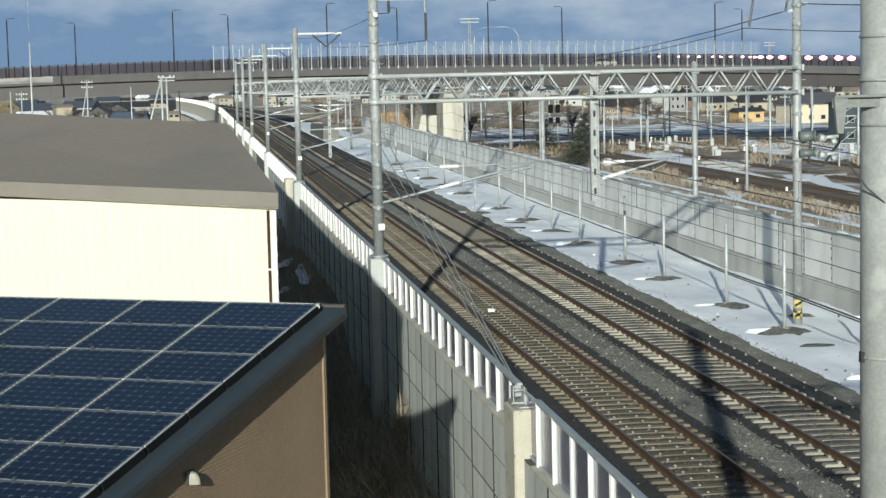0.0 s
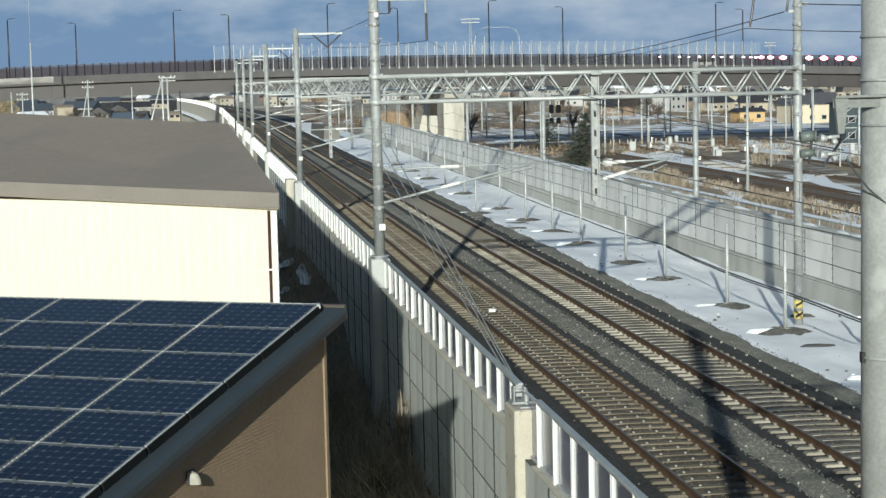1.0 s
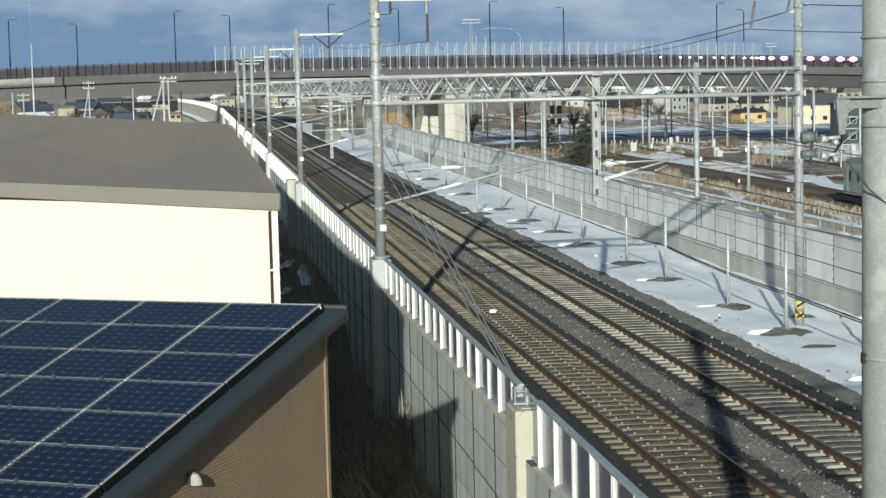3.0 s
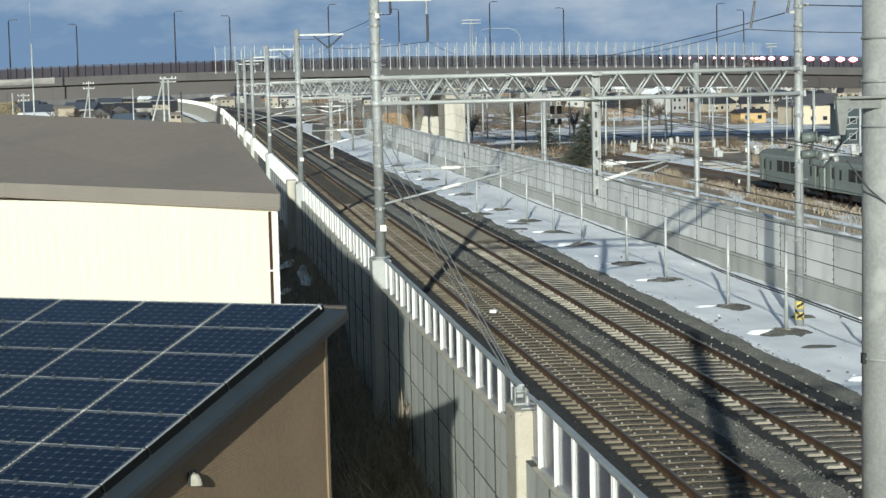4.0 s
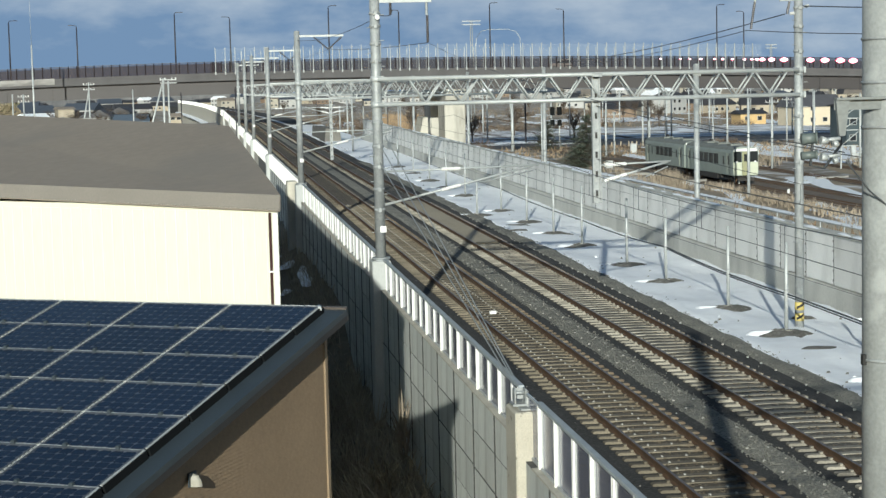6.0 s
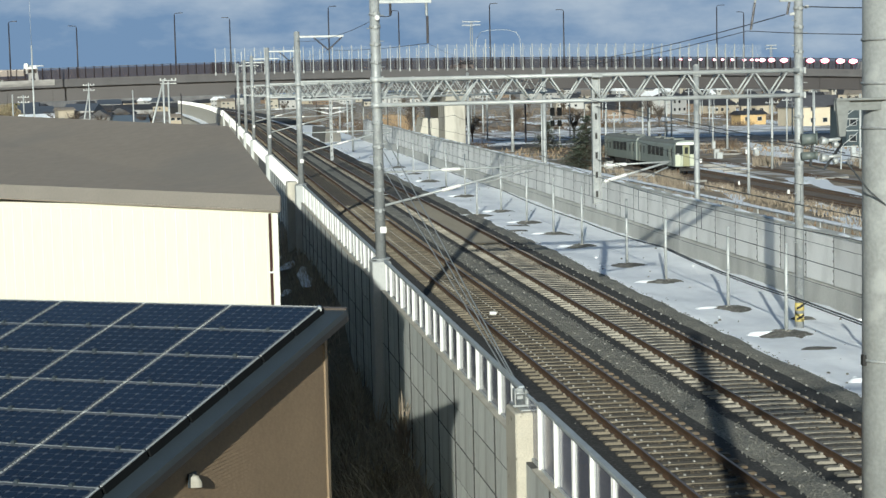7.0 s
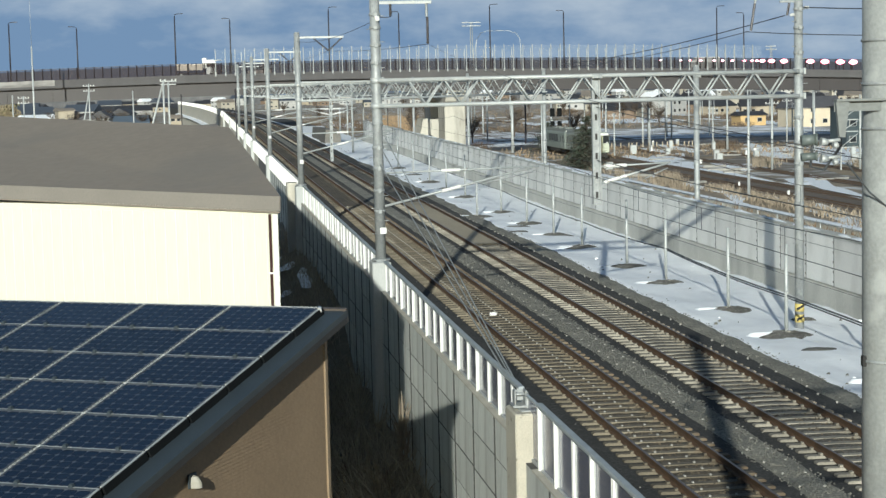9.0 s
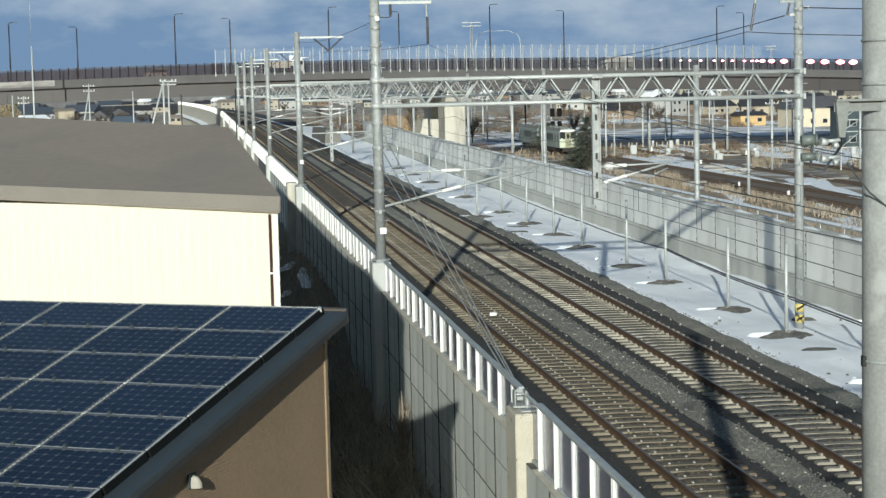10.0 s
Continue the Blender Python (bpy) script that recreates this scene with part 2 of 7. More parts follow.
class Build:
    """Collects plain geometry for one mesh."""

    def __init__(self):
        self.v, self.f, self.s = [], [], []

    def add(self, vs, fs, smooth=False):
        n = len(self.v)
        self.v += [tuple(p) for p in vs]
        self.f += [tuple(i + n for i in f) for f in fs]
        self.s += [smooth] * len(fs)
        return self

    def box(self, c, s, rz=0.0, ch=0.0, m=None):
        """A box of size s about c; ch chamfers its upright and top edges."""
        hx, hy, hz = s[0] / 2, s[1] / 2, s[2] / 2
        if ch:
            ring = [(hx - ch, -hy), (hx, -hy + ch), (hx, hy - ch), (hx - ch, hy), (-hx + ch, hy), (-hx, hy - ch), (-hx, -hy + ch), (-hx + ch, -hy)]
            k = [(1 - ch / hx), (1 - ch / hy)]
            vs = [(x, y, -hz) for x, y in ring] + [(x, y, hz - ch) for x, y in ring] + [(x * k[0], y * k[1], hz) for x, y in ring]
            fs = [(i, (i + 1) % 8, 8 + (i + 1) % 8, 8 + i) for i in range(8)] + [(8 + i, 8 + (i + 1) % 8, 16 + (i + 1) % 8, 16 + i) for i in range(8)]
            fs += [tuple(range(7, -1, -1)), tuple(range(16, 24))]
        else:
            vs = [(x, y, z) for z in (-hz, hz) for x, y in ((-hx, -hy), (hx, -hy), (hx, hy), (-hx, hy))]
            fs = [(3, 2, 1, 0), (4, 5, 6, 7), (0, 1, 5, 4), (1, 2, 6, 5), (2, 3, 7, 6), (3, 0, 4, 7)]
        t = Matrix.Translation(c) @ (m or Matrix.Rotation(rz, 4, "Z"))
        return self.add([t @ Vector(p) for p in vs], fs)

    def tube(self, p0, p1, r0, r1=None, n=8, caps=True):
        """A round bar from p0 to p1."""
        p0, p1 = Vector(p0), Vector(p1)
        r1 = r0 if r1 is None else r1
        d = (p1 - p0).normalized()
        a = d.cross(Vector((0, 0, 1)) if abs(d.z) < 0.9 else Vector((1, 0, 0))).normalized()
        b = d.cross(a)
        ring = [a * math.cos(2 * math.pi * i / n) + b * math.sin(2 * math.pi * i / n) for i in range(n)]
        k = len(self.v)
        self.add([p0 + w * r0 for w in ring] + [p1 + w * r1 for w in ring], [(i, n + i, n + (i + 1) % n, (i + 1) % n) for i in range(n)], True)
        if caps:
            self.f += [tuple(k + i for i in range(n)), tuple(k + n + i for i in range(n - 1, -1, -1))]
            self.s += [False, False]
        return self

    def path(self, pts, r, n=6):
        """A round cable or pipe through pts."""
        pts = [Vector(p) for p in pts]
        rings = []
        for i, p in enumerate(pts):
            d = (pts[min(i + 1, len(pts) - 1)] - pts[max(i - 1, 0)]).normalized()
            a = d.cross(Vector((0, 0, 1)) if abs(d.z) < 0.9 else Vector((1, 0, 0))).normalized()
            b = d.cross(a)
            rings += [p + (a * math.cos(2 * math.pi * k / n) + b * math.sin(2 * math.pi * k / n)) * r for k in range(n)]
        fs = [(i * n + k, (i + 1) * n + k, (i + 1) * n + (k + 1) % n, i * n + (k + 1) % n) for i in range(len(pts) - 1) for k in range(n)]
        return self.add(rings, fs, True)

    def ribbed(self, p0, p1, ribs, r, core, n=10):
        """A ribbed insulator turned in one piece from p0 to p1."""
        p0, p1 = Vector(p0), Vector(p1)
        d = (p1 - p0).normalized()
        a = d.cross(Vector((0, 0, 1)) if abs(d.z) < 0.9 else Vector((1, 0, 0))).normalized()
        b = d.cross(a)
        turns = [(0.0, core)]
        for i in range(ribs):
            turns += [((i + 0.12) / ribs, core), ((i + 0.2) / ribs, r), ((i + 0.62) / ribs, r * 0.75), ((i + 0.7) / ribs, core)]
        turns.append((1.0, core))
        vs = [p0.lerp(p1, f) + (a * math.cos(2 * math.pi * k / n) + b * math.sin(2 * math.pi * k / n)) * q for f, q in turns for k in range(n)]
        last = len(turns) - 1
        fs = [(i * n + k, (i + 1) * n + k, (i + 1) * n + (k + 1) % n, i * n + (k + 1) % n) for i in range(last) for k in range(n)]
        return self.add(vs, fs + [tuple(range(n)), tuple(last * n + k for k in range(n - 1, -1, -1))])

    def sweep(self, profile, stations, closed=True, smooth=False):
        """Carries a profile of (across, up) along stations of (x, y, z, side x, side y)."""
        n = len(profile)
        vs = [(x + sx * a, y + sy * a, z + u) for x, y, z, sx, sy in stations for a, u in profile]
        m = n if closed else n - 1
        fs = [(i * n + k, i * n + (k + 1) % n, (i + 1) * n + (k + 1) % n, (i + 1) * n + k) for i in range(len(stations) - 1) for k in range(m)]
        self.add(vs, fs, smooth)
        if closed:
            last = (len(stations) - 1) * n
            k0 = len(self.v) - len(vs)
            self.f += [tuple(k0 + i for i in range(n - 1, -1, -1)), tuple(k0 + last + i for i in range(n))]
            self.s += [False, False]
        return self

    def prism(self, base, top):
        """Joins two polygons of as many corners."""
        n = len(base)
        return self.add(list(base) + list(top), [(i, (i + 1) % n, n + (i + 1) % n, n + i) for i in range(n)] + [tuple(range(n - 1, -1, -1)), tuple(range(n, 2 * n))])

    def mesh(self, name, material):
        me = bpy.data.meshes.new(name)
        me.from_pydata(self.v, [], self.f)
        me.polygons.foreach_set("use_smooth", self.s)
        bm = bmesh.new()
        bm.from_mesh(me)
        if len(bm.faces) < 6000:
            bmesh.ops.recalc_face_normals(bm, faces=bm.faces)
        bm.to_mesh(me)
        bm.free()
        me.materials.append(material)
        return me


def thing(name, at, label, category, group="", kind=""):
    return tagged_at(new(name), at, label, category, group, kind)


def tagged_at(ob, at, label, category, group, kind):
    ob.location = at
    return tagged(ob, label, category, group, kind)


def part(name, b, material, parent=None, label="", at=None):
    """Links a Build as one mesh object under a thing or part."""
    ob = new(name, b if isinstance(b, bpy.types.Mesh) else b.mesh(name, material))
    if parent:
        ob.parent = parent
    if at:
        ob.location = at
    if label:
        ob["label"] = label
    return ob


def setting(name, b, material, label, category=""):
    return tagged(new(name, b.mesh(name, material)), label, category or name.split("_")[0], kind="structure")


def sagging(p0, p1, sag, n=10):
    p0, p1 = Vector(p0), Vector(p1)
    return [p0.lerp(p1, i / n) - Vector((0, 0, sag * 4 * (i / n) * (1 - i / n))) for i in range(n + 1)]


# ---------------------------------------------------------------- the raised line
RZ, GRADE = 3.677, 0.00762
PARAPET_X, WALL_X = 5.87, 22.42
TRACKS = (10.31, 14.245)


def bend(y):
    """How far the line has swung to the left."""
    return -(max(0.0, y - 290) ** 2) / 13000


def rail_z(y):
    return RZ + GRADE * min(y, 300)


def stations(y0, y1, step, x=0.0, dz=0.0):
    n = max(1, round((y1 - y0) / step))
    out = []
    for i in range(n + 1):
        y = y0 + (y1 - y0) * i / n
        slope = -2 * max(0.0, y - 290) / 13000
        k = math.hypot(1, slope)
        out.append((x + bend(y), y, rail_z(y) + dz, 1 / k, -slope / k))
    return out


# ---------------------------------------------------------------- ground
b = Build()
xs = [-2500, -900, -300, -120, -60, -30, -12, 0, 5.6]
ys = [-300, -60, -20, 0, 15, 25, 35, 45, 60, 80, 110, 150, 220, 320, 500, 900, 2600]
xr = [5.6, 22.9, 30, 40, 50, 56, 64, 72, 80, 95, 110, 140, 200, 330, 700, 2500]


def ground_z(x, y):
    left = -0.9 if y < 150 else -0.9 + min(1.0, (y - 150) / 100) * 0.9
    if x <= 6:
        return left
    return 0.0 if x > 40 else (left * (1 - (x - 6) / 34) if x < 24 else 0.0)


xa = xs + xr[1:]
vs = [(x, y, ground_z(x, y)) for y in ys for x in xa]
w = len(xa)
b.add(vs, [(j * w + i, j * w + i + 1, (j + 1) * w + i + 1, (j + 1) * w + i) for j in range(len(ys) - 1) for i in range(w - 1)])
setting("ground", b, GROUND, "brown winter ground with thin patches of snow")

# embankment fill under the raised line
b = Build()
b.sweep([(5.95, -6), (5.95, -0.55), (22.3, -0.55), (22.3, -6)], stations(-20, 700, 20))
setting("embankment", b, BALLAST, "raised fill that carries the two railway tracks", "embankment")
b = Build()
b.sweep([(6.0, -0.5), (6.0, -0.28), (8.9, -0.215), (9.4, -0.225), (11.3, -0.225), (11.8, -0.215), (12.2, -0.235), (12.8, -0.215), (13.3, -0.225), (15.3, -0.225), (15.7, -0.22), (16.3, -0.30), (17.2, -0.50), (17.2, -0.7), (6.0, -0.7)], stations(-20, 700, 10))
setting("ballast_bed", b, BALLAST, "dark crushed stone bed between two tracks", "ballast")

# ---------------------------------------------------------------- tracks
RAIL = [(-0.065, -0.17), (-0.065, -0.155), (-0.01, -0.13), (-0.01, -0.045), (-0.035, -0.035), (-0.035, -0.003), (-0.028, 0.0), (0.028, 0.0), (0.035, -0.003), (0.035, -0.035), (0.01, -0.045), (0.01, -0.13), (0.065, -0.155), (0.065, -0.17)]
sl = Build()
prof = [(-1.2, -0.10, 0.07), (-1.15, -0.11, 0.09), (-0.35, -0.10, 0.072), (0.35, -0.10, 0.072), (1.15, -0.11, 0.09), (1.2, -0.10, 0.07)]
vs = []
for x, hw, top in prof:
    vs += [(x, -0.12, -0.12), (x, -0.10, top), (x, 0.10, top), (x, 0.12, -0.12)]
fs = [(0, 1, 2, 3), (23, 22, 21, 20)]
for i in range(5):
    for k in range(4):
        fs.append((i * 4 + k, (i + 1) * 4 + k, (i + 1) * 4 + (k + 1) % 4, i * 4 + (k + 1) % 4))
sl.add(vs, fs)
for sx in (-0.86, -0.64, 0.64, 0.86):
    sl.box((sx, 0, 0.105), (0.07, 0.11, 0.05))
BOLT = Build()
BOLT.box((0, 0.0, 0.085), (0.05, 0.075, 0.04), ch=0.01)
BOLT_MESH = BOLT.mesh("bolt", STONE)
SLEEPER_MESHES = (sl.mesh("sleeper", SLEEPER_RUST), sl.mesh("sleeper", SLEEPER))
for tx, SLEEPER_MESH in zip(TRACKS, SLEEPER_MESHES):
    track = thing("railway_track", (tx, 26, rail_z(26)), "rust-brown railway track on concrete sleepers in ballast", "track", "tracks of the raised line")
    for side in (-0.75, 0.75):
        b = Build()
        b.sweep([(a, u) for a, u in RAIL], [(x - tx, y - 26, z - rail_z(26), sx, sy) for x, y, z, sx, sy in stations(20, 650, 10, tx + side)])
        rail = part("rail", b, RAIL_STEEL, track, "rusty steel rail")
        b = Build()
        b.sweep([(-0.03, 0.0), (-0.03, 0.003), (0.03, 0.003), (0.03, 0.0)], [(x - tx, y - 26, z - rail_z(26), sx, sy) for x, y, z, sx, sy in stations(20, 650, 10, tx + side)])
        part("rail_head", b, RAIL_TOP, rail, "worn running surface of the rail")
    y, i, far = 24.0, 0, Build()
    while y < 420:
        if i < 150:
            sleeper = part("sleeper", SLEEPER_MESH, None, track, at=(0, y - 26, rail_z(y) - rail_z(26) - 0.25))
            if tx == TRACKS[0]:
                for sx in (-0.33, 0.22):
                    part("bolt", BOLT_MESH, None, sleeper, at=(sx, 0, 0))
        else:
            far.add([(v.co.x + bend(y), v.co.y + y - 26, v.co.z + rail_z(y) - rail_z(26) - 0.298) for v in SLEEPER_MESH.vertices][:24], fs)
        y += 0.59
        i += 1
    tagged(part("sleeper", far, SLEEPER_MESH.materials[0], track), kind="stuff")

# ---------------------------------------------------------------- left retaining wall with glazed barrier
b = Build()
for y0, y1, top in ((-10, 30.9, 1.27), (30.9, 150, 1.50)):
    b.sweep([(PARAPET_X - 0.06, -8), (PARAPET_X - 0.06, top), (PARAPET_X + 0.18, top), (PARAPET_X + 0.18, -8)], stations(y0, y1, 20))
far_b = Build()
far_b.sweep([(PARAPET_X - 0.06, -8), (PARAPET_X - 0.06, 1.50), (PARAPET_X + 0.18, 1.50), (PARAPET_X + 0.18, -8)], stations(150, 640, 14))
setting("wall_far", far_b, CONCRETE_PALE, "pale concrete side of the curving viaduct", "wall")
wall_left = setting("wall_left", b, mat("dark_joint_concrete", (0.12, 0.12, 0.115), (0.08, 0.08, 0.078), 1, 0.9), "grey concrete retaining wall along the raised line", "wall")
LEFT_POLES = [14.2, 54.5, 93.5, 129.0, 160.0, 181.0, 205.0]
PILLARS = [14.2, 30.9, 54.5, 93.5, 129.0, 160.0, 181.0, 205.0, 245.0, 285.0]


def pillar(y, z_top=2.42, w=0.60, d=1.0):
    t = thing("pillar", (PARAPET_X - 0.03 + (0.09 if y == 30.9 else 0.0), y, rail_z(y) - 6), "pitted concrete pillar on the retaining wall, tan from sunlight in its colour" if y == 30.9 else "grey weathered concrete pillar on the retaining wall", "pillar", "pillars of the retaining wall")
    b = Build()
    b.box((0, 0, (z_top + 6) / 2), (w, d, z_top + 6), ch=0.03)
    part("shaft", b, PILLAR_SUN_TAN if y == 30.9 else PILLAR_GREY, t)
    b = Build()
    b.box((0.02, 0, z_top + 6 + 0.012), (w * 0.6, d * 0.6, 0.03), ch=0.01)
    part("base_plate", b, STEEL, t)
    return t


for y in PILLARS:
    pillar(y, 2.16 if y == 30.9 else 2.42)

barrier = tagged(new("barrier"), "glazed noise barrier with white posts and blue-grey coping", "barrier")
barrier.location = (PARAPET_X, 24, rail_z(24) + 1.5)
bz = rail_z(24) + 1.5
post_b, mull_b, pane_b, sill_b, cope_b = Build(), Build(), Build(), Build(), Build()
post_b.box((0.05, 0, 0.48), (0.085, 0.07, 0.94), ch=0.008)
mull_b.box((0.06, 0, 0.48), (0.045, 0.05, 0.92))
pane_b.box((0.09, 0, 0.48), (0.025, 1.22, 0.90))
POST_M, MULL_M, PANE_M = post_b.mesh("post", WHITE_PAINT), mull_b.mesh("mullion", WHITE_PAINT), pane_b.mesh("pane", PANE)
rail_b, jamb_b, jam2_b = Build(), Build(), Build()
rail_b.box((0.065, 0, 0.045), (0.05, 1.20, 0.05))
rail_b.box((0.065, 0, 0.915), (0.05, 1.20, 0.035))
jamb_b.box((0.07, -0.50, 0.48), (0.03, 0.035, 0.86))
jam2_b.box((0.075, 0.565, 0.48), (0.03, 0.03, 0.86))
PANE_FRAME_M, JAMB_M, JAMB2_M = rail_b.mesh("pane_rail", ALU), jamb_b.mesh("jamb", PALE_ALU), jam2_b.mesh("jamb", ALU)


def taller(me):
    """The same piece for the deeper bays nearest the end."""
    me = me.copy()
    for v in me.vertices:
        if v.co.z < 0.4:
            v.co.z -= 0.23
    return me


TALL = {me: taller(me) for me in (POST_M, MULL_M, PANE_M, PANE_FRAME_M, JAMB_M, JAMB2_M)}


def bay(me, y):
    return TALL[me] if y < 30.9 else me


def framed_pane(y):
    """A tinted pane in its metal frame."""
    p = part("pane", bay(PANE_M, y), None, barrier, at=(0, y - 24, rail_z(y) + 1.5 - bz))
    part("pane_rail", bay(PANE_FRAME_M, y), None, p)
    part("jamb", bay(JAMB_M, y), None, p)
    part("jamb", bay(JAMB2_M, y), None, p)


y = 20.25
while y < 92.6:
    if all(abs(y - p) > 0.4 for p in PILLARS):
        part("post", bay(POST_M, y), None, barrier, at=(0, y - 24, rail_z(y) + 1.5 - bz))
        if all(abs(y + 0.67 - p) > 0.55 for p in PILLARS):
            framed_pane(y + 0.67)
    if all(abs(y + 1.335 - p) > 0.35 for p in PILLARS):
        part("mullion", bay(MULL_M, y + 1.335), None, barrier, at=(0, y + 1.335 - 24, rail_z(y) + 1.5 - bz))
        if all(abs(y + 2.0 - p) > 0.55 for p in PILLARS):
            framed_pane(y + 2.0)
    y += 2.67
for y in (29.62, 31.52, 55.1):
    part("post", bay(POST_M, y), None, barrier, at=(0, y - 24, rail_z(y) + 1.5 - bz))
for y0, y1 in ((16, 29.75), (31.4, 54.0), (55.0, 93.0)):
    st = [(x - PARAPET_X, yy - 24, z - bz, sx, sy) for x, yy, z, sx, sy in stations(y0, y1, 8, PARAPET_X)]
    cope_b.sweep([(0.01, 2.44), (0.02, 2.48), (0.12, 2.48), (0.13, 2.44), (0.12, 2.41), (0.02, 2.41)], st)
    d = 0.23 if y1 < 31 else 0.0
    sill_b.sweep([(-0.085, 1.49 - d), (-0.085, 1.525 - d), (0.12, 1.535 - d), (0.12, 1.49 - d)], st)
part("coping", cope_b, BLUE_GREY, barrier, "blue-grey metal coping")
part("sill", sill_b, CONCRETE_PALE, barrier, "pale concrete ledge")
screen = Build()
screen.sweep([(PARAPET_X + 0.09, 1.5), (PARAPET_X + 0.09, 2.5), (PARAPET_X + 0.18, 2.5), (PARAPET_X + 0.18, 1.5)], stations(93.9, 640, 12))
setting("parapet", screen, CONCRETE_PANEL, "pale parapet behind white posts along the curving viaduct", "parapet")
ledge = Build()
ledge.sweep([(PARAPET_X - 1.1, -2.3), (PARAPET_X - 1.0, -1.9), (PARAPET_X - 0.06, -1.75), (PARAPET_X - 0.06, -2.3)], stations(300, 640, 12))
setting("snow_ledge", ledge, SNOW, "snow-covered ledge along the foot of the curving wall", "snow")
far_barrier = tagged(new("barrier"), "row of bright white barrier posts along the curving viaduct", "barrier")
far_barrier.location = (PARAPET_X, 94, rail_z(94) + 1.5)
fb = Build()
fb.box((-0.01, 0, 0.48), (0.20, 0.12, 0.96), ch=0.012)
FAR_POST = fb.mesh("post", WHITE_PAINT)
rest = Build()
y, i = 94.4, 0
while y < 640:
    at = (bend(y), y - 94, rail_z(y) - rail_z(94))
    if any(abs(y - p) < 0.4 for p in PILLARS):
        pass
    elif i < 130:
        part("post", FAR_POST, None, far_barrier, at=at)
    else:
        rest.box((at[0] - 0.01, at[1], at[2] + 0.48), (0.26, 0.16, 0.96))
    y += 1.55 if y < 330 else 3.1
    i += 1
tagged(part("post", rest, WHITE_PAINT, far_barrier), kind="stuff")
# cream upper block stands for the sunlit top of a pilaster, grey pedestal below
cb = Build()
cb.box((0, 0, 0.5), (0.55, 1.2, 1.0), ch=0.03)
cabinet = tagged(new("signal_box", cb.mesh("signal_box", CONCRETE_PALE)), "cream block for the sunlit top of a pilaster at the parapet end", "box")
cabinet.location = (PARAPET_X - 0.40, 95.6, rail_z(95) + 1.5)
cs = Build()
cs.box((0, 0, -2.6), (0.55, 1.2, 5.2), ch=0.03)
part("pedestal", cs, CONCRETE, cabinet, "tall grey concrete pedestal")

# ---------------------------------------------------------------- right wall
b = Build()
b.sweep([(WALL_X + 0.04, -6), (WALL_X + 0.04, 2.22), (WALL_X + 0.28, 2.22), (WALL_X + 0.28, -6)], stations(20, 226, 14))
wall_right = setting("wall_right", b, CONCRETE, "long grey concrete wall of precast panels", "wall")
b = Build()
b.sweep([(WALL_X - 0.05, 2.22), (WALL_X - 0.05, 2.30), (WALL_X + 0.36, 2.30), (WALL_X + 0.36, 2.22)], stations(20, 226.2, 14))
part("coping", b, CONCRETE, wall_right, "weathered concrete coping")
b = Build()
b.sweep([(WALL_X - 0.10, -1.2), (WALL_X - 0.10, 0.36), (WALL_X - 0.04, 0.42), (WALL_X + 0.04, 0.42), (WALL_X + 0.04, -1.2)], stations(20, 226, 14))
part("plinth", b, CONCRETE, wall_right, "stained concrete plinth")

# snow between ballast and wall
b = Build()
nx, yy = 22, [30 + i * 0.8 for i in range(150)] + [150 + i * 2.0 for i in range(75)]
vs = []
for y in yy:
    x0 = 16.72 + 0.38 * noise.noise((y * 0.22, 3.1, 0)) + 0.30 * noise.noise((y * 0.8, 1.1, 0)) + 0.12 * noise.noise((y * 2.6, 5.1, 0))
    for i in range(nx + 1):
        x = x0 + (WALL_X + 0.02 - x0) * (i / nx) ** 1.3
        e = min(1.0, i / 3)
        z = -0.58 + 0.25 * e + 0.09 * noise.noise((x * 0.5, y * 0.4, 0.7)) + 0.06 * noise.noise((x * 1.7, y * 1.3, 2.2)) + 0.02 * noise.noise((x * 5, y * 4, 4.2))
        vs.append((x + bend(y), y, rail_z(y) + z))
b.add(vs, [(j * (nx + 1) + i, j * (nx + 1) + i + 1, (j + 1) * (nx + 1) + i + 1, (j + 1) * (nx + 1) + i) for j in range(len(yy) - 1) for i in range(nx)], True)
setting("snow_strip", b, SNOW, "strip of old uneven snow beside the tracks", "snow")
b = Build()
vs = []
yy = [30 + i * 0.6 for i in range(230)]
for y in yy:
    wob = [0.3 * noise.noise((y * 0.35, k * 1.7, 8.0)) + 0.15 * noise.noise((y * 1.3, k * 2.7, 3.0)) for k in range(2)]
    for x, z in ((15.9, -0.33), (16.2 + 0.5 * wob[0], -0.27), (16.65 + wob[0] * 0.5, -0.22 + 0.08 * wob[1]), (17.0 + wob[1], -0.34), (17.15 + wob[1], -0.65)):
        vs.append((x + bend(y), y, rail_z(y) + z))
b.add(vs, [(j * 5 + i, j * 5 + i + 1, (j + 1) * 5 + i + 1, (j + 1) * 5 + i) for j in range(len(yy) - 1) for i in range(4)], True)
setting("ballast_shoulder", b, BALLAST_OLD, "grey shoulder of loose ballast at the snow's edge", "ballast")
